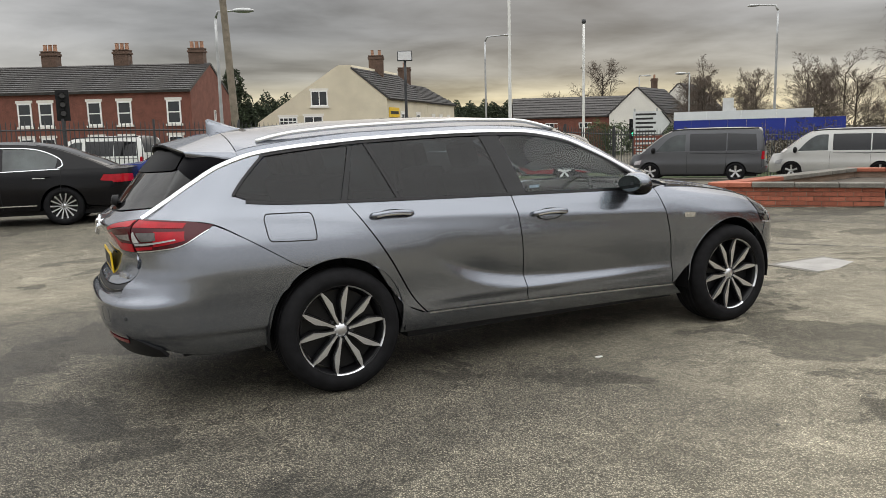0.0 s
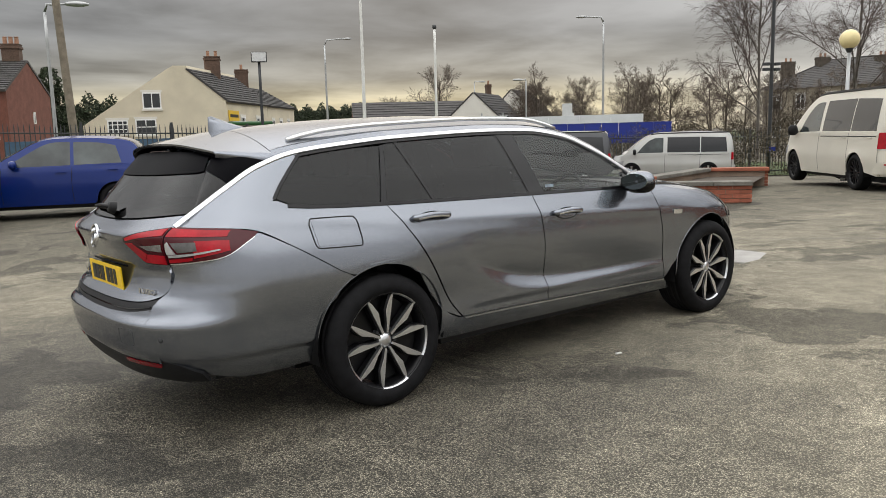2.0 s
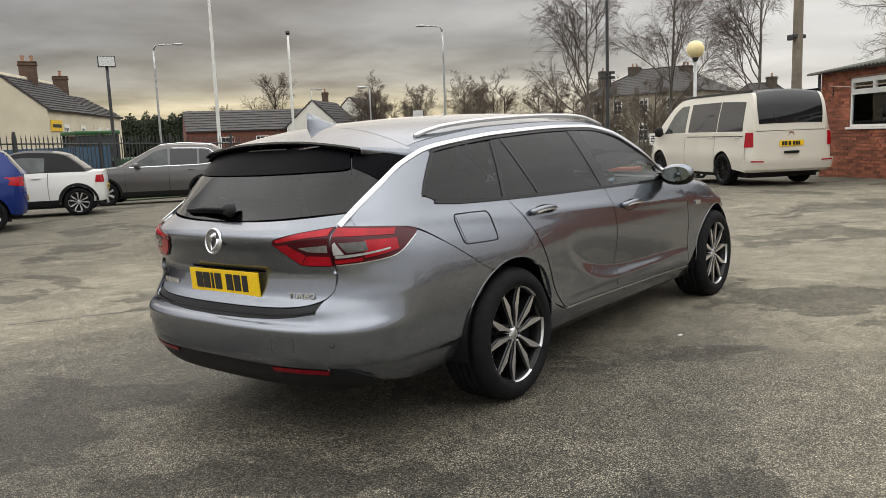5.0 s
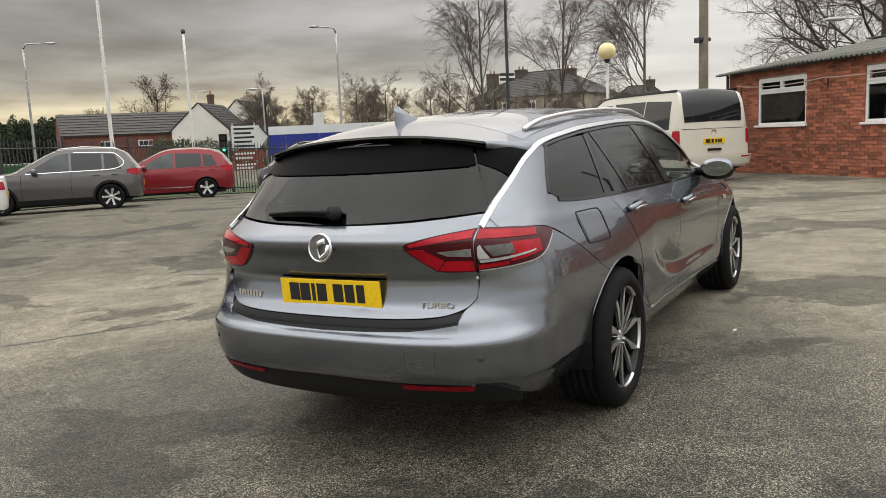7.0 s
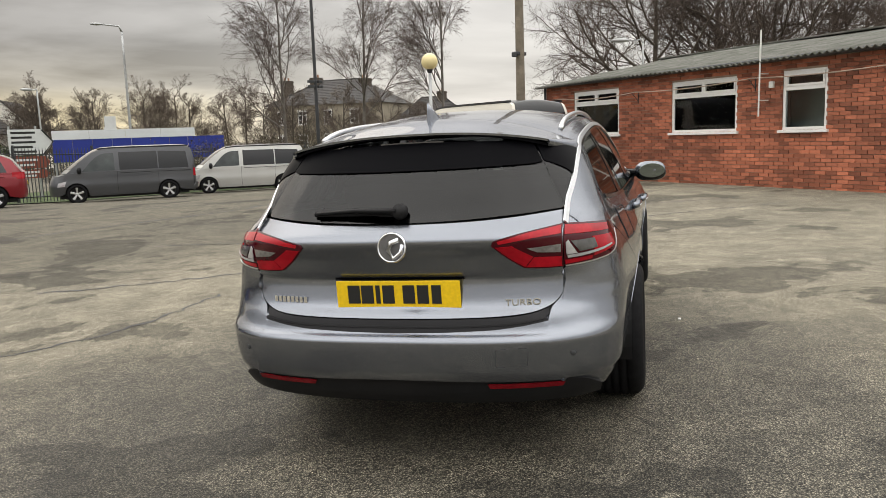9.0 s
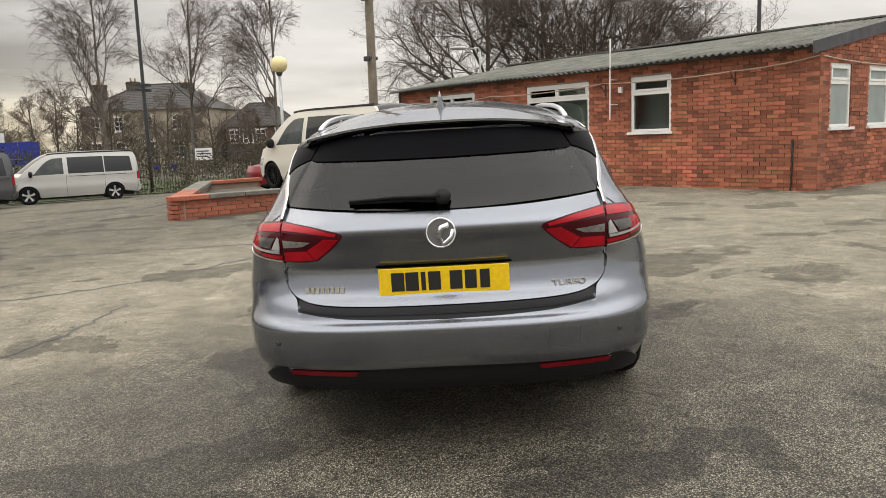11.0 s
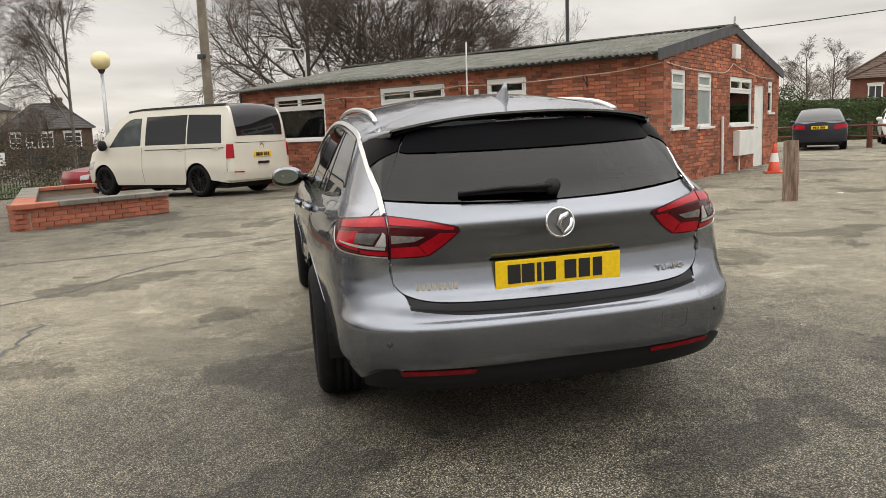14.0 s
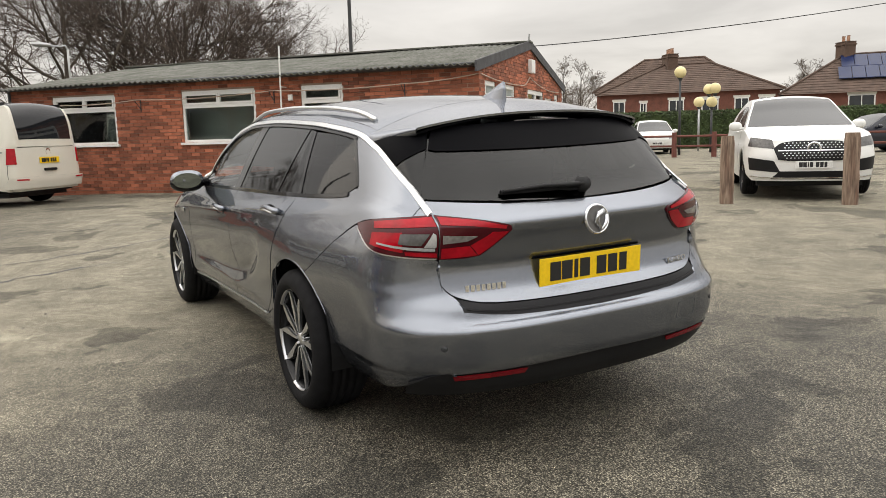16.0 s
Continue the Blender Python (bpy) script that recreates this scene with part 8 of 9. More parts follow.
def globe_lamp(x, y, h, label, arms=None):
    t = thing("globe_lamp", at_ground(x, y), label, "lamp post", "globe lamps")
    bm = bmesh.new()
    tube(bm, [(0, 0, 0), (0, 0, h)], 0.06, 0.045, n=10)
    if arms:
        for ax, az in arms:
            tube(bm, [(0, 0, az - 0.35), (ax * 0.6, 0, az - 0.30), (ax, 0, az - 0.2)], 0.025, n=6)
    part("post", bm, M["galv"] if not arms else M["darkmetal"], t, smooth=True)
    for ax, az in ([(0, h + 0.22)] + list(arms or [])):
        bm = bmesh.new()
        bmesh.ops.create_uvsphere(bm, u_segments=20, v_segments=12, radius=0.25 if not arms else 0.24, matrix=Matrix.Translation((ax, 0, az)))
        g = part("globe", bm, M["globe"], t, "cream opal globe", smooth=True)
        bm = bmesh.new()
        lathe(bm, [(0.05, az - 0.34), (0.09, az - 0.27), (0.10, az - 0.22)], 12, 'Z', Matrix.Translation((ax, 0, 0)))
        part("collar", bm, M["darkmetal"], t, smooth=True)


globe_lamp(13.8, 18.67, 3.45, "cream globe lamp on a grey post")
globe_lamp(27.15, -5.97, 3.15, "cream globe lamp on a dark post", [(0.001, 3.38)])
globe_lamp(29.5, -8.25, 2.0, "cluster of cream globe lamps on a dark post", [(-0.36, 2.8), (0.36, 2.8)])
globe_lamp(32.3, -8.75, 2.1, "cream globe lamp in the far car park")

# overhead cable from the office gable
cb = thing("overhead_cable", Matrix.Identity(4), "black overhead service cable", "cable")
bm = bmesh.new()
tube(bm, sag((14.1, 2.45, 3.25), (17.3, -14.5, 5.6), 0.25, 24), 0.012, n=5)
part("strand", bm, M["cable"], cb)
bm = bmesh.new()
tube(bm, [(14.1, 2.45, 3.10), (14.1, 2.42, 3.55)], 0.02, n=6)
part("cable_bracket", bm, M["galv"], cb)

# ---------- signs and hoarding ----------
def road_sign():
    t = thing("road_sign", at_ground(11.1, 41.9, -8), "white and brown direction signs on grey posts", "road sign")
    bm = bmesh.new()
    for x in (-0.7, 0.45):
        tube(bm, [(x, 0.05, 0), (x, 0.05, 3.4)], 0.05, n=8)
    part("support_frame", bm, M["galv"], t)
    for k, (z0, z1, col, w) in enumerate(((2.05, 3.25, "sign_w", 1.55), (1.42, 1.98, "sign_brown", 1.55), (0.95, 1.36, "sign_brown", 1.5))):
        bm = bmesh.new()
        zc = (z0 + z1) / 2
        prof = [(-w / 2, z0), (w / 2 - 0.05, z0), (w / 2 + 0.35 * (z1 - z0), zc), (w / 2 - 0.05, z1), (-w / 2, z1)]
        va = [bm.verts.new((x, -0.02, z)) for x, z in prof]
        vb = [bm.verts.new((x, 0.02, z)) for x, z in prof]
        bm.faces.new(va); bm.faces.new(vb[::-1])
        for i in range(5):
            bm.faces.new((va[i], va[(i + 1) % 5], vb[(i + 1) % 5], vb[i]))
        sg = part("sign_board", bm, M[col], t)
        n = 5 if k == 0 else 2
        for i in range(n):
            zz = z1 - (i + 0.7) * (z1 - z0) / (n + 0.4)
            part("text_bar", boxes((-w / 2 + 0.12, -0.026, zz - 0.05, -w / 2 + 0.12 + (0.9 if i % 2 else 1.05), -0.0215, zz + 0.05)), M["ink"] if k == 0 else M["sign_w"], sg)
        if k == 0:
            bm = bmesh.new()
            tube(bm, [(w / 2 - 0.08, -0.03, z0 + 0.02), (w / 2 + 0.38, -0.03, zc), (w / 2 - 0.08, -0.03, z1 - 0.02)], 0.045, n=4)
            part("sign_arrow", bm, M["ink"], sg)


road_sign()
hb = thing("hoarding", pose(12.9, 43.38, ground_z(13.4, 43) + 0.1, 0, 0, -27), "long blue hoarding topped with white boards", "hoarding")
for i in range(9):
    part("blue_panel", boxes((i * 0.93, -0.03, 1.50, i * 0.93 + 0.91, 0.03, 2.63, 0.006)), M["blue_board"], hb)
for i in range(4):
    part("white_panel", boxes((i * 1.72, -0.05, 2.63, i * 1.72 + 1.71, 0.03, 3.08, 0.004)), M["white_board"], hb)
for i in range(5):
    part("hoarding_post", boxes((i * 1.9 + 0.02, 0.04, 0, i * 1.9 + 0.12, 0.14, 2.6)), M["galv"], hb)
for x, y, z0, z1, w in ((15.4, 42.2, 2.45, 3.05, 0.55), (16.0, 43.5, 2.2, 2.55, 0.6)):
    t = thing("notice_board", at_ground(x, y, -20), "plain white notice board on a post", "sign")
    part("board", boxes((-w / 2, -0.02, z0 + 0.7, w / 2, 0.02, z1 + 0.8, 0.005)), M["sign_w"], t)
    part("post", boxes((-0.04, 0.021, 0, 0.04, 0.10, z1 + 0.7)), M["galv"], t)


def traffic_light(x, y, h, deg, lit):
    t = thing("traffic_light", at_ground(x, y, deg), "black traffic light with hooded lenses", "traffic light", "traffic lights")
    bm = bmesh.new()
    tube(bm, [(0, 0.12, 0), (0, 0.12, h)], 0.055, n=8)
    part("post", bm, M["darkmetal"], t)
    b = part("backing_board", boxes((-0.24, 0.0, h - 1.15, 0.24, 0.04, h + 0.05, 0.01)), M["black"], t)
    for i in range(3):
        z = h - 0.18 - i * 0.34
        bm = bmesh.new()
        lathe(bm, [(0.001, 0.0), (0.10, 0.0)], 14, 'Y', Matrix.Translation((0, -0.02, z)))
        part("lens", bm, M["light_green"] if (lit and i == 2) else M["smoke_lens"], b)
        bm = bmesh.new()
        lathe(bm, [(0.115, 0.0), (0.12, -0.20)], 14, 'Y', Matrix.Translation((0, -0.0, z)))
        part("hood", bm, M["black"], b)


traffic_light(-14.55, 31.4, 3.6, 25, False)
traffic_light(11.85, 48.0, 2.9, -10, True)
tsig = thing("house_sign", pose(-3.6, 61.3, 2.75, 0, 0, 0), "small yellow sign board on the cottage wall", "sign")
bpy.data.objects.remove(tsig)


def tractor(x, y, deg):
    t = thing("tractor", at_ground(x, y, deg), "green tractor with yellow wheels beyond the railings", "tractor")
    part("bonnet", boxes((0.9, -0.35, 0.9, 2.4, 0.35, 1.5, 0.08)), M["tractor"], t)
    part("chassis", boxes((-0.3, -0.3, 0.6, 2.3, 0.3, 0.9, 0.04)), M["darkmetal"], t)
    part("cab_roof", boxes((-0.75, -0.75, 2.42, 0.95, 0.75, 2.58, 0.06)), M["tractor"], t)
    for a in (-0.65, 0.85):
        for s in (-0.68, 0.68):
            part("cab_post", boxes((a - 0.04, s - 0.04, 1.2, a + 0.04, s + 0.04, 2.43)), M["darkmetal"], t)
    part("cab_glass", boxes((-0.6, -0.66, 1.5, 0.82, 0.66, 2.4)), M["palglass"], t)
    part("cab_base", boxes((-0.7, -0.7, 0.95, 0.88, 0.7, 1.5, 0.05)), M["tractor"], t)
    for px, r, w in ((0.0, 0.80, 0.42), (2.05, 0.55, 0.3)):
        for s in (-1, 1):
            bm = bmesh.new()
            lathe(bm, [(r * 0.55, 0), (r * 0.95, 0.03), (r, -0.05), (r, -w + 0.05), (r * 0.95, -w - 0.02), (r * 0.55, -w)], 28, 'Y', closed=True)
            w_ = part("wheel", bm, M["rubber"], t, smooth=True)
            w_.matrix_local = Matrix.Translation((px, s * 0.95, r)) @ Matrix.Diagonal((1, s, 1, 1))
            bm = bmesh.new()
            lathe(bm, [(0.001, -0.08), (r * 0.3, -0.06), (r * 0.55, -0.02)], 24, 'Y')
            part("rim", bm, M["tyellow"], w_, smooth=True)


tractor(-1.9, 34.3, 20)


# ---------- houses ----------
def prism(bm, prof, o, g, s, a, b):
    """Extrude a (t, z) profile, laid along g from o, from a to b along s."""
    n = len(prof)
    va = [bm.verts.new(o + g * t + s * a + Vector((0, 0, z))) for t, z in prof]
    vb = [bm.verts.new(o + g * t + s * b + Vector((0, 0, z))) for t, z in prof]
    bm.faces.new(va)
    bm.faces.new(vb[::-1])
    for i in range(n):
        bm.faces.new((va[i], vb[i], vb[(i + 1) % n], va[(i + 1) % n]))


def roof_slab(bm, o, g, s, p0, p1, a, b, th=0.12, over=0.25, ribs=0, slab=True):
    """A sloping roof from profile point p0 (eave) to p1 (ridge)."""
    d = Vector((p1[0] - p0[0], p1[1] - p0[1]))
    L = d.length
    d /= L
    q0 = (p0[0] - d.x * over, p0[1] - d.y * over)
    nrm = Vector((-d.y, d.x)) if d.x > 0 else Vector((d.y, -d.x))
    prof = [q0, p1, (p1[0] + nrm.x * th, p1[1] + nrm.y * th), (q0[0] + nrm.x * th, q0[1] + nrm.y * th)]
    if slab:
        prism(bm, prof, o, g, s, a, b)
    for k in range(ribs):        # courses standing proud
        f0 = k / ribs
        f1 = f0 + 0.55 / ribs
        c0 = Vector(q0).lerp(Vector(p1), f0) + nrm * th
        c1 = Vector(q0).lerp(Vector(p1), f1) + nrm * th
        prism(bm, [tuple(c0), tuple(c1), tuple(c1 + nrm * 0.02), tuple(c0 + nrm * 0.05)], o, g, s, a, b)


def wall_window(parent, o, u, nrm, t, z, w, h, frame=0.07, bars=(1, 1), sill=True, fm="white"):
    """A framed window standing 3 cm proud of a wall: u along it, nrm out of it."""
    m = Matrix((( u.x, nrm.x, 0, 0), (u.y, nrm.y, 0, 0), (0, 0, 1, 0), (0, 0, 0, 1)))
    m = Matrix.Translation(o + u * t + Vector((0, 0, z))) @ m
    bm = bmesh.new()
    f = frame
    ring = []
    for y in (-0.02, 0.05):
        for k in (0, f):
            ring.append([bm.verts.new((x, y, zz)) for x, zz in ((-w / 2 + k, k), (w / 2 - k, k), (w / 2 - k, h - k), (-w / 2 + k, h - k))])
    for i in range(4):
        j = (i + 1) % 4
        bm.faces.new((ring[0][i], ring[0][j], ring[1][j], ring[1][i]))
        bm.faces.new((ring[2][i], ring[3][i], ring[3][j], ring[2][j]))
        bm.faces.new((ring[0][i], ring[2][i], ring[2][j], ring[0][j]))
        bm.faces.new((ring[1][i], ring[1][j], ring[3][j], ring[3][i]))
    bar_items = []
    for i in range(1, bars[0] + 1):
        x = -w / 2 + w * i / (bars[0] + 1)
        bar_items.append((x - f * 0.35, -0.01, f, x + f * 0.35, 0.045, h - f))
    for i in range(1, bars[1] + 1):
        zz = h * i / (bars[1] + 1)
        bar_items.append((-w / 2 + f, -0.01, zz - f * 0.35, w / 2 - f, 0.042, zz + f * 0.35))
    ob = part("window", bm, M[fm], parent)
    ob.matrix_local = parent.matrix_world.inverted() @ m
    part("pane", boxes((-w / 2 + f, -0.005, f, w / 2 - f, 0.02, h - f)), M["winglass"], ob)
    for it in bar_items:
        part("glazing_bar", boxes(it), M[fm], ob)
    if sill:
        part("sill", boxes((-w / 2 - 0.08, -0.02, -0.12, w / 2 + 0.08, 0.12, 0.0)), M["wrender"], ob)
        part("lintel", boxes((-w / 2 - 0.08, -0.02, h, w / 2 + 0.08, 0.045, h + 0.16)), M["wrender"], ob)


def chimney(parent, o, w, d, h, brick="brownbrick", pots=2):
    bm = bmesh.new()
    box(bm, -w / 2, -d / 2, 0, w / 2, d / 2, h)
    box(bm, -w / 2 - 0.06, -d / 2 - 0.06, h - 0.25, w / 2 + 0.06, d / 2 + 0.06, h - 0.12)
    box(bm, -w / 2 - 0.03, -d / 2 - 0.03, h - 0.03, w / 2 + 0.03, d / 2 + 0.03, h + 0.03)
    c = part("chimney", bm, M[brick], parent)
    c.matrix_local = parent.matrix_world.inverted() @ Matrix.Translation(o)
    for i in range(pots):
        bm = bmesh.new()
        x = (i - (pots - 1) / 2) * w / max(pots, 1)
        lathe(bm, [(0.13, h), (0.11, h + 0.4), (0.14, h + 0.45), (0.10, h + 0.46)], 10, 'Z', Matrix.Translation((x, 0, 0)))
        part("chimney_pot", bm, M["pot"], c)


def gabled(name, label, o, gdeg, sdeg, prof, length, wall_m, roof_m, eaves, ridge, ribs=10, over=0.2):
    """A house from its gable profile; o is the profile's origin, gdeg the way along the gable, sdeg the way back."""
    t = thing(name, Matrix.Translation(o), label, "house")
    g = Vector((math.cos(radians(gdeg)), math.sin(radians(gdeg)), 0))
    s = Vector((math.cos(radians(sdeg)), math.sin(radians(sdeg)), 0))
    z = Vector((0, 0, 0))
    bm = bmesh.new()
    prism(bm, prof, z, g, s, 0, length)
    part("wall_shell", bm, M[wall_m], t)
    for e, r in zip(eaves, ridge):
        bm = bmesh.new()
        roof_slab(bm, z, g, s, e, r, -0.05, length + 0.05, 0.12, over)
        part("roof_slope", bm, M[roof_m], t)
        bm = bmesh.new()
        roof_slab(bm, z, g, s, e, r, -0.05, length + 0.05, 0.12, over, ribs, False)
        part("roof_tiling", bm, M[roof_m], t)["kind"] = "stuff"
    return t, g, s


# red brick terrace
GZ = -0.9
tr, g, s = gabled("terrace_house", "red brick terrace with dark slate roof and sash windows", Vector((-14.7, 48.2, GZ)), 88, 180, [(0, 0), (0, 5.15), (4.0, 7.0), (8.0, 5.15), (8.0, 0)], 36, "housebrick", "slate", [(0, 5.15), (8.0, 5.15)], [(4.0, 7.0), (4.0, 7.0)], 14)
out = Vector((0, -1, 0))
for x in (1.05, 4.0, 5.8, 8.7, 9.97, 12.6, 15.4, 18.2):
    wall_window(tr, Vector((-14.7, 48.2, GZ)), Vector((-1, 0, 0)), out, x, 3.2, 0.85, 1.4, 0.09, (0, 1))
    wall_window(tr, Vector((-14.7, 48.2, GZ)), Vector((-1, 0, 0)), out, x, 0.9, 0.9, 1.6, 0.09, (0, 1))
wall_window(tr, Vector((-14.7, 48.2, GZ)) + s * -0.02, g, -s, 4.4, 3.4, 0.32, 0.7, 0.07, (0, 0), False)
for x in (0.6, 5.4, 10.0, 15.0):
    chimney(tr, Vector((-14.7 - x, 52.2, GZ + 6.5)), 0.95, 0.7, 1.5, pots=3)
# cream cottage and its neighbour
co = Vector((-13.2, 59.2, GZ))
cr, g, s = gabled("cottage", "cream rendered cottage with tiled roof and brick chimneys", co, 7, 72, [(0, 0), (0, 3.35), (5.6, 7.15), (6.1, 7.45), (7.0, 7.45), (7.1, 7.15), (9.6, 5.0), (9.6, 0)], 9.6, "cream", "tile", [(9.6, 5.0)], [(6.95, 7.2)], 12, 0.25)
bm = bmesh.new()
roof_slab(bm, Vector(), g, s, (0, 3.35), (6.2, 7.3), 0.25, 9.6, 0.08, 0.0)
part("roof_slope", bm, M["tile"], cr)
fo_ = -s
fo_ = Vector((g.y, -g.x, 0))
for t_, z_, w_, h_, b_ in ((4.55, 4.45, 1.25, 1.15, (1, 0)), (2.2, 2.75, 1.35, 0.95, (3, 2)), (4.05, 2.65, 1.4, 1.1, (1, 1))):
    wall_window(cr, co, g, fo_, t_, z_, w_, h_, 0.09, b_)
so = co + g * 9.6
sn = Vector((s.y, -s.x, 0))
for t_, z_, w_, h_ in ((3.4, 2.7, 1.0, 1.2), (7.0, 2.7, 1.0, 1.2)):
    wall_window(cr, so, s, sn, t_, z_, w_, h_, 0.09, (2, 1))
sgn = part("sign_board", boxes((0.3, 0.02, 3.55, 2.4, 0.08, 4.3)), M["sign_y"], cr, "yellow sign board")
sgn.matrix_local = cr.matrix_world.inverted() @ (Matrix.Translation(so) @ Matrix(((s.x, sn.x, 0, 0), (s.y, sn.y, 0, 0), (0, 0, 1, 0), (0, 0, 0, 1))))
part("sign_bar", boxes((0.5, 0.081, 3.8, 2.2, 0.09, 4.02)), M["ink"], sgn)
chimney(cr, co + g * 7.0 + s * 5.0 + Vector((0, 0, 6.6)), 1.15, 0.8, 1.9, pots=2)
c2o = co + g * 3.6 + s * 9.7
cr2, g2, s2 = gabled("cottage", "yellow rendered cottage adjoining the cream one", c2o, 7, 72, [(0, 0), (0, 4.9), (3.0, 6.6), (6.0, 4.9), (6.0, 0)], 8.0, "cream", "tile", [(6.0, 4.9), (0, 4.9)], [(3.0, 6.6), (3.0, 6.6)], 12)
for t_ in (1.4, 3.6, 6.0):
    wall_window(cr2, c2o + g * 6.0, s, sn, t_, 2.4, 0.8, 1.4, 0.09, (1, 1))
chimney(cr2, c2o + g * 3.0 + s * 3.0 + Vector((0, 0, 6.3)), 1.1, 0.8, 1.8, pots=1)
# long low warehouse and white gabled house
wo = Vector((8.2, 84.0, GZ))
wh, g, s = gabled("warehouse", "long low brick warehouse with dark roof", wo, 85, -9, [(0, 0), (0, 3.6), (4, 5.7), (8, 3.6), (8, 0)], 16, "housebrick", "slate", [(0, 3.6), (8, 3.6)], [(4, 5.7), (4, 5.7)], 8)
for t_ in (4.0, 7.5, 12.0):
    wall_window(wh, wo, s, Vector((0, -1, 0)), t_, 2.4, 1.4, 0.6, 0.08, (2, 0), False)
wg_o = Vector((17.6, 80.6, GZ))
wg, g, s = gabled("cottage", "white rendered gabled cottage with grey roof", wg_o, -12, 55, [(0, 0), (0, 3.7), (2.7, 6.3), (5.4, 3.7), (5.4, 0)], 8.0, "wrender", "tile", [(0, 3.7), (5.4, 3.7)], [(2.7, 6.3), (2.7, 6.3)], 10)
wg2_o = Vector((24.2, 88.0, GZ))
wg2, g, s = gabled("cottage", "second white cottage with dark barge boards", wg2_o, -12, 55, [(0, 0), (0, 4.2), (2.6, 7.0), (5.4, 4.2), (5.4, 0)], 7.0, "wrender", "tile", [(0, 4.2), (5.4, 4.2)], [(2.6, 7.0), (2.6, 7.0)], 10)
chimney(wg2, wg2_o + Vector((0.8, 3.0, 6.2)), 0.6, 0.6, 1.6, pots=1)
part("red_band", boxes((6.2, -1.0, 1.25, 9.0, -0.94, 1.75)), M["p_red"], wg)


def hipped(name, label, a, b, depth, eave, ridge_z, inset, wall_m, roof_m, base, nrm_sign=1):
    """A hipped house whose front runs from a to b."""
    a, b = Vector((*a, base)), Vector((*b, base))
    u = (b - a).normalized()
    L = (b - a).length
    n = Vector((u.y, -u.x, 0)) * nrm_sign          # outwards, to the viewer
    t = thing(name, Matrix.Translation(a), label, "house")
    bm = bmesh.new()
    prism(bm, [(0, 0), (L, 0), (L, eave), (0, eave)], Vector(), u, -n, 0, depth)
    part("wall_shell", bm, M[wall_m], t)
    bm = bmesh.new()
    o = 0.35
    P = lambda x, y, z: bm.verts.new(u * x - n * y + Vector((0, 0, z)))
    e = [P(-o, -o, eave - 0.05), P(L + o, -o, eave - 0.05), P(L + o, depth + o, eave - 0.05), P(-o, depth + o, eave - 0.05)]
    r = [P(inset, depth / 2, ridge_z), P(L - inset, depth / 2, ridge_z)]
    for f in ((e[0], e[1], r[1], r[0]), (e[1], e[2], r[1]), (e[2], e[3], r[0], r[1]), (e[3], e[0], r[0]), (e[3], e[2], e[1], e[0])):
        bm.faces.new(f)
    part("roof", bm, M[roof_m], t)
    bm = bmesh.new()
    for p, q in (((-o, -o, eave), (inset, depth / 2, ridge_z)), ((L + o, -o, eave), (L - inset, depth / 2, ridge_z)), ((inset, depth / 2, ridge_z), (L - inset, depth / 2, ridge_z))):
        tube(bm, [u * p[0] - n * p[1] + Vector((0, 0, p[2])), u * q[0] - n * q[1] + Vector((0, 0, q[2] + 0.03))], 0.09, n=6)
    part("ridge_cap", bm, M[roof_m], t)
    bm = bmesh.new()
    for i in range(14):           # tile courses on the front slope
        f = (i + 0.5) / 15
        x0, x1 = -o + (inset + o) * f, L + o - (inset + o) * f
        y = -o + (depth / 2 + o) * f
        z = eave - 0.05 + (ridge_z - eave + 0.05) * f
        tube(bm, [u * x0 - n * y + Vector((0, 0, z)), u * x1 - n * y + Vector((0, 0, z))], 0.035, n=4)
    part("roof_tiling", bm, M[roof_m], t)["kind"] = "stuff"
    return t, a, u, n, L


t, a, u, n, L = hipped("house", "pale stone villa with slate hipped roof", (58.6, 86.6), (64.7, 72.2), 11.0, 6.55, 9.85, 5.2, "stone", "slate", GZ)
for k in (1.8, 4.8, 8.4, 12.0):
    wall_window(t, a, u, n, k, 4.1, 1.2, 1.7, 0.12, (1, 2))
    wall_window(t, a, u, n, k, 0.8, 1.3, 2.0, 0.12, (1, 2))
for k, h in ((0.2, 2.4), (4.6, 2.6), (11.6, 2.2)):
    chimney(t, a + u * k - n * 4.8 + Vector((0, 0, 7.6)), 1.3, 1.1, h, "bark", 2)
t, a, u, n, L = hipped("house", "brown brick lodge with steep hipped roof and white windows", (67.6, 72.1), (73.5, 65.5), 8.0, 4.25, 7.15, 3.0, "brownbrick", "slate", GZ)
for k, w_ in ((0.8, 0.9), (2.0, 0.9), (3.2, 0.9), (5.2, 1.3)):
    wall_window(t, a, u, n, k * 1.3, 2.2, w_ * 1.4, 1.6, 0.12, (1, 2))
chimney(t, a + u * 5.6 - n * 3.4 + Vector((0, 0, 6.0)), 0.9, 0.9, 1.8, "bark", 1)
t, a, u, n, L = hipped("house", "white rendered house wing with small windows", (66.4, 78.6), (69.3, 75.2), 5.0, 6.2, 6.9, 1.2, "wrender", "slate", GZ)
wall_window(t, a, u, n, 1.6, 3.6, 1.2, 1.6, 0.11, (1, 2))
BZ = 0.12
t, a, u, n, L = hipped("house", "red brick bungalow pair with brown hipped tile roof", (55.5, -9.9), (51.1, -21.9), 9.0, 3.75, 6.1, 4.6, "housebrick", "tile_br", BZ)
for k, w_, z_ in ((1.4, 0.9, 1.95), (3.2, 0.5, 2.3), (5.6, 1.1, 1.95), (8.0, 1.2, 1.95), (10.2, 1.0, 1.95), (11.9, 1.0, 1.95)):
    wall_window(t, a, u, n, k, z_, w_, 1.25 if z_ < 2.2 else 0.75, 0.08, (1, 0))
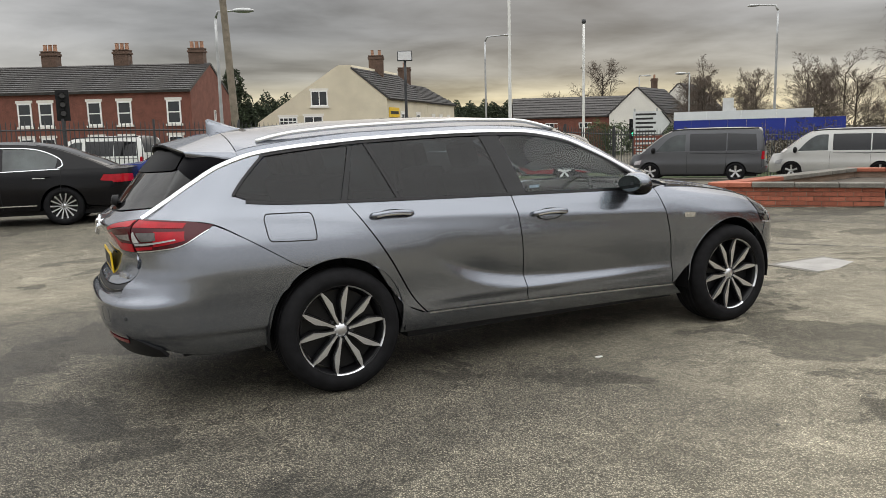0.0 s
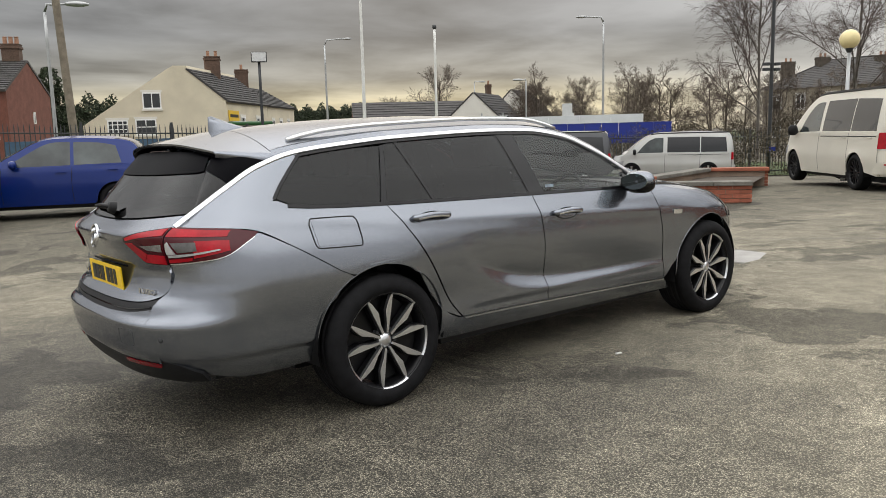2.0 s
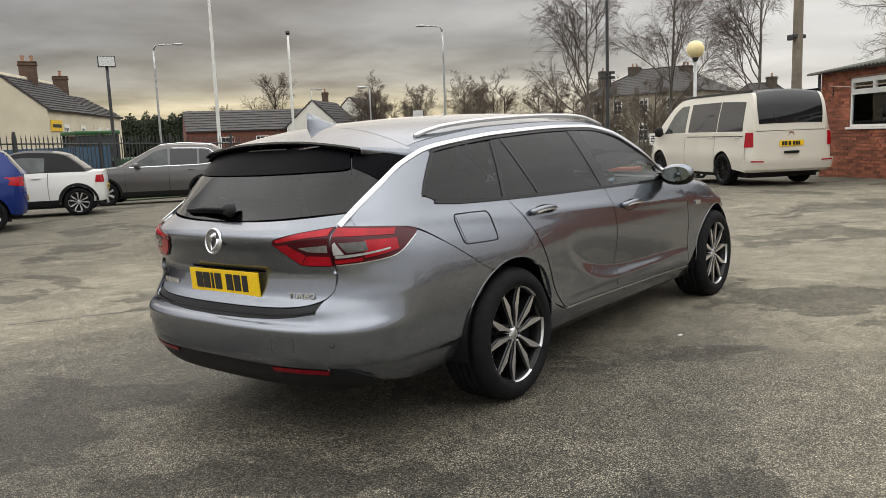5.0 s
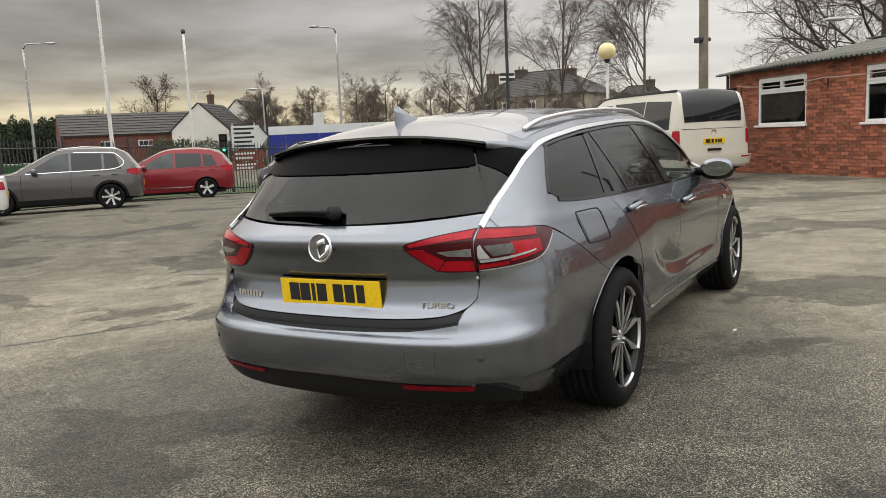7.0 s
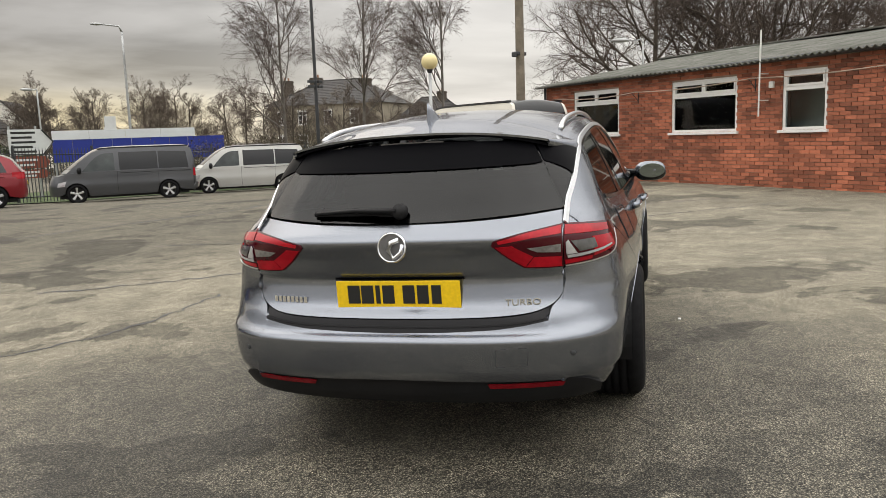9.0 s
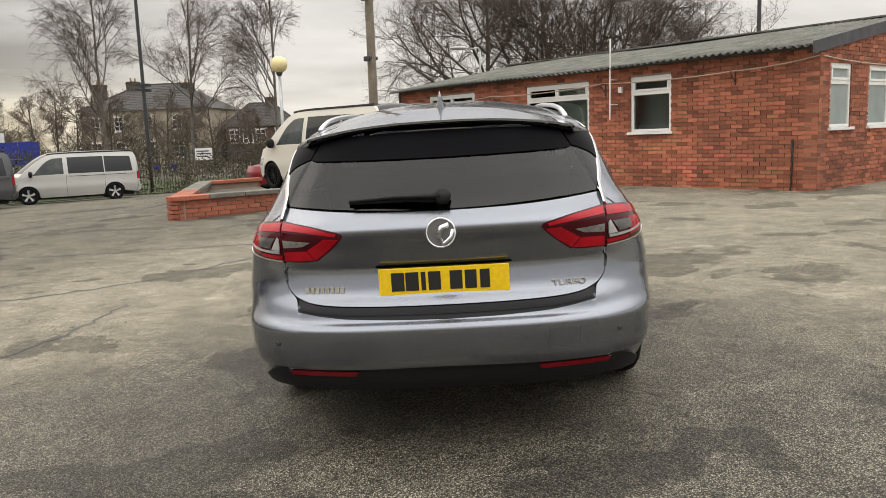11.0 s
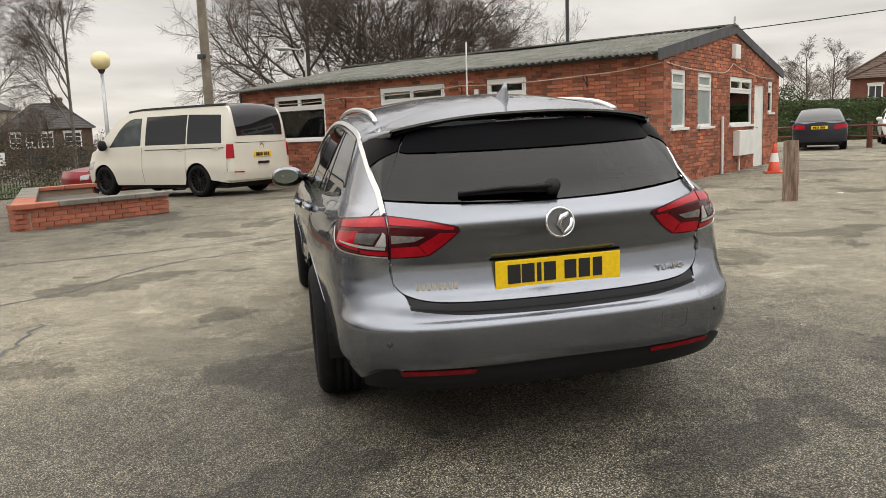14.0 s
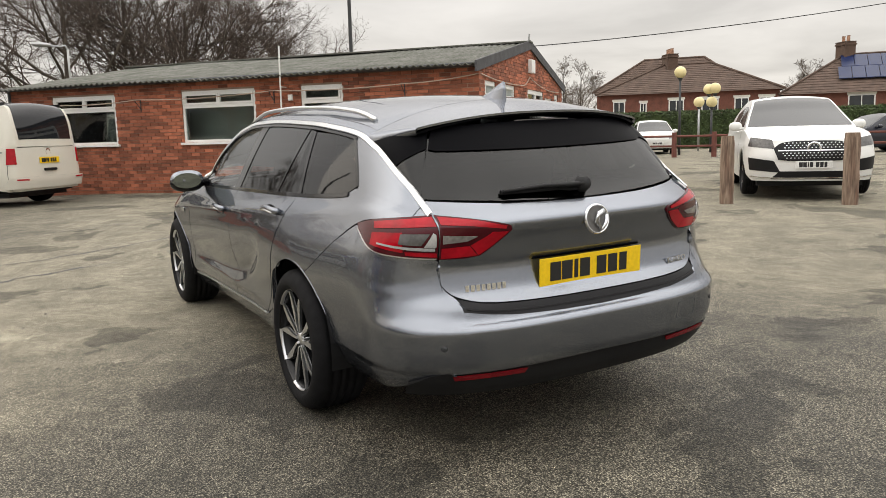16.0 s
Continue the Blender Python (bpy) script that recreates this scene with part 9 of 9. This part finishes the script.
chimney(t, a + u * 5.0 - n * 4.5 + Vector((0, 0, 5.6)), 1.5, 0.8, 1.3, pots=3)
t, a, u, n, L = hipped("house", "red brick house with solar panels on its tile roof", (50.9, -22.1), (45.6, -33.3), 9.0, 3.3, 6.2, 4.2, "housebrick", "tile_br", BZ)
for k, w_ in ((5.0, 1.7), (8.5, 1.2)):
    wall_window(t, a, u, n, k, 1.9, w_, 1.2, 0.08, (1, 0))
for i in range(4):
    for j in range(2):
        bm = bmesh.new()
        c = [(3.6 + i * 0.88 + j * 0.25, 1.0 + j * 1.55), (4.44 + i * 0.88 + j * 0.25, 1.0 + j * 1.55), (4.44 + i * 0.88 + j * 0.25, 2.5 + j * 1.55), (3.6 + i * 0.88 + j * 0.25, 2.5 + j * 1.55)]
        sl = (6.2 - 3.3) / 4.85
        vs = [bm.verts.new(u * x - n * y + Vector((0, 0, 3.3 + 0.16 + (y + 0.35) * sl + dz))) for dz in (0, 0.05) for x, y in c]
        for f in ((0, 1, 2, 3), (7, 6, 5, 4), (0, 4, 5, 1), (1, 5, 6, 2), (2, 6, 7, 3), (3, 7, 4, 0)):
            bm.faces.new([vs[q] for q in f])
        part("solar_panel", bm, M["solar"], t)
chimney(t, a + u * 4.2 - n * 4.5 + Vector((0, 0, 5.8)), 1.3, 0.8, 1.3, pots=2)
t, a, u, n, L = hipped("house", "distant two-storey red brick house", (63.8, -11.7), (58.8, -22.9), 8.0, 4.3, 7.2, 3.6, "housebrick", "tile_br", BZ)
wall_window(t, a, u, n, 2.2, 2.9, 1.1, 1.2, 0.08, (1, 0))


# red timber rails of the far car park
rf = thing("timber_rail_fence", Matrix.Identity(4), "low red-brown timber rail fence", "fence")
pp = [(29.0, 3.0), (28.9, 0.6), (28.4, -1.8), (26.4, -3.6), (24.7, -4.9), (24.3, -6.3), (23.9, -8.2), (23.0, -10.2), (21.6, -12.6)]
for i, (x, y) in enumerate(pp):
    bm = bmesh.new()
    z = ground_z(x, y)
    tube(bm, [(x, y, z - 0.1), (x, y, z + 0.95)], 0.10, 0.09, n=8)
    part("fence_post", bm, M["redwood"], rf)
    if i:
        for h in (0.42, 0.80):
            bm = bmesh.new()
            tube(bm, [(pp[i - 1][0], pp[i - 1][1], ground_z(*pp[i - 1]) + h), (x, y, z + h)], 0.045, n=6)
            part("fence_rail", bm, M["redwood"], rf)


# ---------- trees, hedges, woods ----------
def grow(seed, height, spread=0.5, droop=0.0, fork=0.18, kids=(10, 7, 6, 5), reach=0.42, tip=0.006, r=0.16, trunk=0.86, wild=0.16):
    """Tapered trunk, limbs and twigs; returns two vertex/face lists: wood and twigs."""
    rng = random.Random(seed)
    wood, thin = ([], []), ([], [])

    def seg(store, pts, r0, r1, n):
        vs, fs = store
        base = len(vs)
        m = len(pts)
        for i, p in enumerate(pts):
            d = (pts[min(i + 1, m - 1)] - pts[max(i - 1, 0)]).normalized()
            a = d.cross(Vector((0.3, 0.9, 0.2))).normalized()
            b = d.cross(a)
            rr = r0 + (r1 - r0) * i / (m - 1)
            for k in range(n):
                q = 2 * math.pi * k / n
                vs.append(p + (a * math.cos(q) + b * math.sin(q)) * rr)
        for i in range(m - 1):
            for k in range(n):
                fs.append((base + i * n + k, base + i * n + (k + 1) % n, base + (i + 1) * n + (k + 1) % n, base + (i + 1) * n + k))

    def branch(p, d, length, rad, level):
        n = 5 if level < 2 else 4 if level < 3 else 2
        pts = [p.copy()]
        q = p.copy()
        dd = d.copy()
        for i in range(n):
            j = wild * (1.0 if level < 3 else 1.4) if level else 0.05
            dd = (dd + Vector((rng.uniform(-j, j), rng.uniform(-j, j), rng.uniform(-j, j) + (0.05 if level and level < 3 else 0) - droop * (0.35 if level > 2 else 0.10 if level == 2 else 0.0)))).normalized()
            q = q + dd * length / n
            pts.append(q.copy())
        seg(wood if level < 2 else thin, pts, rad, rad * (0.45 if level else 0.35), 6 if level == 0 else 5 if level == 1 else 3)
        if level >= len(kids):
            return
        nk = kids[level]
        for k in range(nk):
            f = (fork + (1 - fork) * (k + rng.random()) / nk) if level == 0 else 0.22 + 0.78 * (k + rng.random()) / nk
            i = min(int(f * n), n - 1)
            o = pts[i].lerp(pts[i + 1], f * n - i)
            ax = (pts[i + 1] - pts[i]).normalized()
            side = ax.cross(Vector((rng.uniform(-1, 1), rng.uniform(-1, 1), rng.uniform(-1, 1)))).normalized()
            ang = spread * rng.uniform(0.65, 1.35) * (1.2 if level == 0 else 1.05)
            nd = (ax * math.cos(ang) + side * math.sin(ang)).normalized()
            if level == 0:
                nl = height * reach * (1.05 - 0.62 * (f - fork) / (1 - fork)) * rng.uniform(0.8, 1.15)
            else:
                nl = length * rng.uniform(0.40, 0.66) * (1.1 - 0.4 * f)
            branch(o, nd, nl, max(rad * (0.5 if level == 0 else 0.55) * (1 - 0.45 * f), tip), level + 1)
    branch(Vector((0, 0, -0.2)), Vector((0, 0, 1)), height * trunk, r, 0)
    return wood, thin


def bare_tree(name, label, x, y, seed, height, bark, twig, base=None, group="bare trees", **k):
    z = ground_z(x, y) if base is None else base
    t = thing(name, pose(x, y, z, 0, 0, seed * 67 % 360), label, "tree", group)
    wood, thin = grow(seed, height, **k)
    mesh_ob("trunk", wood[0], wood[1], M[bark], t, smooth=True)
    mesh_ob("crown", thin[0], thin[1], M[twig], t)
    return t


birches = []
for i, (x, y, h, sd) in enumerate(((33.9, 51.6, 16.0, 11), (38.5, 47.7, 17.0, 12), (42.7, 43.2, 16.5, 14))):
    birches.append(bare_tree("birch_tree", "tall leafless birch with drooping twigs", x, y, sd, h, "birch", "twig_birch", spread=0.50, droop=0.75, kids=(14, 10, 10, 8), reach=0.37, fork=0.22, r=0.14, tip=0.0055, base=GZ, group="birch trees", wild=0.20))
bigs = []
for i, (x, y, h, sd) in enumerate(((36.0, 22.5, 14.0, 22), (43.0, 21.5, 14.5, 21), (41.0, 17.5, 13.0, 23))):
    bigs.append(bare_tree("bare_tree", "broad leafless tree behind the office", x, y, sd, h, "bark", "twig", spread=0.78, fork=0.16, kids=(12, 10, 9, 8), reach=0.60, r=0.22, tip=0.006, group="bare trees behind the office", trunk=0.72, wild=0.26))
for i, (x, y, a, k_) in enumerate(((44.5, 12.8, 40, 0.72), (45.5, 16.0, 110, 0.85), (39.0, 20.0, 250, 0.9))):
    c = copy_thing(bigs[i % 3], at_ground(x, y, a))
    c.scale = (k_, k_, k_)
smalls = []
for i, sd in enumerate((31, 32, 33)):
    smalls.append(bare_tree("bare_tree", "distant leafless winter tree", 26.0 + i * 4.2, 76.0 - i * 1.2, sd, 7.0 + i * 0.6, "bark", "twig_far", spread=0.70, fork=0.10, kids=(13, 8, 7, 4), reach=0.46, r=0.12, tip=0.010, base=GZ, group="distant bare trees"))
rng = random.Random(77)
for k in range(24):
    f = k / 23
    x = 25 + 36 * f + rng.uniform(-1.5, 1.5)
    y = 78 - 20 * f + rng.uniform(-4, 8)
    c = copy_thing(smalls[k % 3], pose(x, y, GZ, 0, 0, rng.uniform(0, 360)))
    k_ = rng.uniform(0.75, 1.08)
    c.scale = (k_, k_, k_)
for x, y, k_ in ((19.4, 92.0, 1.35), (16.3, 112.0, 1.0), (27.5, 88.0, 0.9), (50.5, -6.0, 0.70), (52.5, -3.0, 0.70), (75.0, -24.0, 1.0), (66.0, -32.0, 1.0), (80.0, -14.0, 1.0)):
    c = copy_thing(smalls[int(x) % 3], pose(x, y, GZ if y > 20 else 0.1, 0, 0, x * 31 % 360))
    c.scale = (k_, k_, k_)


def leaf_mass(name, label, blobs, per, size, material, category, seed=1):
    """Foliage as many small leaves spread through soft-edged lumps; blobs: (x, y, z, rx, ry, rz)."""
    rg = np.random.RandomState(seed)
    V, F = [], []
    for b in blobs:
        n = int(per * (b[3] * b[4] + b[3] * b[5] + b[4] * b[5]) / 3)
        d = rg.normal(size=(n, 3))
        d /= np.linalg.norm(d, axis=1)[:, None]
        r = rg.uniform(0.72, 1.06, n)[:, None] * (1 + 0.16 * np.sin(d[:, :1] * 9 + b[0]) * np.cos(d[:, 2:] * 8 + b[1]))
        p = d * r * np.array(b[3:]) + np.array(b[:3])
        p = p[p[:, 2] > b[2] - b[5] * 0.98]
        n = len(p)
        u = rg.normal(size=(n, 3)); u /= np.linalg.norm(u, axis=1)[:, None]
        w = np.cross(u, rg.normal(size=(n, 3))); w /= np.linalg.norm(w, axis=1)[:, None] + 1e-9
        s = size * rg.uniform(0.6, 1.4, n)[:, None]
        k = len(V)
        q = np.stack([p - u * s, p + w * s * 0.5, p + u * s, p - w * s * 0.5], 1).reshape(-1, 3)
        V += q.tolist()
        F += [(k + 4 * i, k + 4 * i + 1, k + 4 * i + 2, k + 4 * i + 3) for i in range(n)]
    o = mesh_ob(name, V, F, material)
    return tagged(o, label, category, kind="stuff")


rg = np.random.RandomState(9)
leaf_mass("dark_woodland", "dark evergreen woodland beyond the houses", [(x, 74 + rg.uniform(-3, 5) - 0.25 * (x + 15), GZ + 2.6 + rg.uniform(-0.5, 0.8), 2.8, 2.6, 3.6 + rg.uniform(-0.8, 0.6) - 0.10 * (x + 19)) for x in np.arange(-20.5, -8.0, 1.9)], 1000, 0.14, M["conifer"], "woodland", 2)
leaf_mass("conifer_tree", "tall dark conifer beside the terrace", [(-19.0, 73.0, GZ + 2.5, 2.2, 2.2, 3.2), (-18.6, 73.0, GZ + 5.0, 1.7, 1.7, 2.4), (-18.4, 73.0, GZ + 7.0, 0.9, 0.9, 1.6)], 700, 0.15, M["conifer"], "tree", 12)
leaf_mass("conifer_belt", "distant belt of dark conifers on the horizon", [(x, 110 + rg.uniform(-2, 2) - 0.06 * x, GZ + 2.2, 2.6, 2.2, 3.7 + rg.uniform(-0.25, 0.35)) for x in np.arange(-4, 31, 1.5)], 1300, 0.14, M["conifer"], "woodland", 3)
leaf_mass("shrub_bank", "tangled winter shrubs behind the railings", [(x, y, GZ + 0.9, 1.9, 1.7, 1.9 + rg.uniform(-0.4, 0.9)) for x, y in [(21 + 3.2 * k + rg.uniform(-0.6, 0.6), 60 - 1.6 * k) for k in range(12)]], 1500, 0.06, M["thicket"], "shrubs", 4)
leaf_mass("undergrowth", "brown leafless undergrowth beneath the birches", [(15.5 + 2.0 * k, 38.5 - 1.9 * k, GZ + 0.5, 1.8, 1.5, 1.5 + rg.uniform(-0.4, 0.7)) for k in range(10)], 1800, 0.045, M["thicket"], "shrubs", 5)
leaf_mass("clipped_hedge", "rounded green hedge by the white cottage", [(15.0 + 1.9 * k, 73.5, GZ + 1.3, 1.5, 1.3, 1.7 - 0.1 * k) for k in range(3)], 900, 0.09, M["hedge"], "hedge", 6)
leaf_mass("hedge", "square clipped hedge by the white cottage", [(20.8 + 1.2 * k, 72.5, GZ + 1.2, 1.0, 0.9, 1.35) for k in range(3)], 900, 0.09, M["hedge"], "hedge", 7)


def box_hedge(name, label, a, b, w, h, base, n, size):
    rg = np.random.RandomState(n)
    a, b = np.array((*a, base)), np.array((*b, base))
    d = b - a
    L = np.linalg.norm(d)
    d = d / L
    q = np.array((-d[1], d[0], 0))
    bm = bmesh.new()
    ang = math.atan2(d[1], d[0])
    box(bm, 0, -w / 2 + 0.1, 0, L, w / 2 - 0.1, h - 0.1, 0.1, Matrix.Translation(a) @ Matrix.Rotation(ang, 4, 'Z'))
    t = thing(name, Matrix.Identity(4), label, "hedge")
    part("hedge_core", bm, M["hedge"], t)
    t_ = rg.uniform(0, L, n)
    face = rg.randint(0, 3, n)
    x = np.where(face == 0, -w / 2, np.where(face == 1, w / 2, rg.uniform(-w / 2, w / 2, n))) + rg.normal(0, 0.05, n)
    z = np.where(face == 2, h, rg.uniform(0, h, n)) + rg.normal(0, 0.04, n)
    p = a + d * t_[:, None] + q * x[:, None]
    p[:, 2] += z
    u = rg.normal(size=(n, 3)); u /= np.linalg.norm(u, axis=1)[:, None]
    v = np.cross(u, rg.normal(size=(n, 3))); v /= np.linalg.norm(v, axis=1)[:, None]
    V = np.stack([p - u * size, p + v * size * 0.6, p + u * size, p - v * size * 0.6], 1).reshape(-1, 3)
    o = mesh_ob("leaves", V.tolist(), [(4 * i, 4 * i + 1, 4 * i + 2, 4 * i + 3) for i in range(n)], M["hedge"], t)


box_hedge("long_hedge", "long clipped green hedge before the houses", (41.0, 1.5), (32.5, -24.0), 1.4, 1.95, 0.1, 40000, 0.06)
leaf_mass("garden_bush", "loose green bush beyond the office", [(45.0, -2.2, 1.6, 1.9, 1.7, 1.9), (46.5, -4.0, 1.5, 1.8, 1.6, 1.7)], 900, 0.08, M["hedge"], "bush", 8)

# ---------- loose brick pieces, last ----------
bricks_on(OL, lholes, lambda s: OEAVE + 0.03, lplace, lambda s, z: s < 2.2, office)
bricks_on(OW, gholes, lambda s: gable_top(s) + 0.02, gplace, lambda s, z: s < 1.9, office)
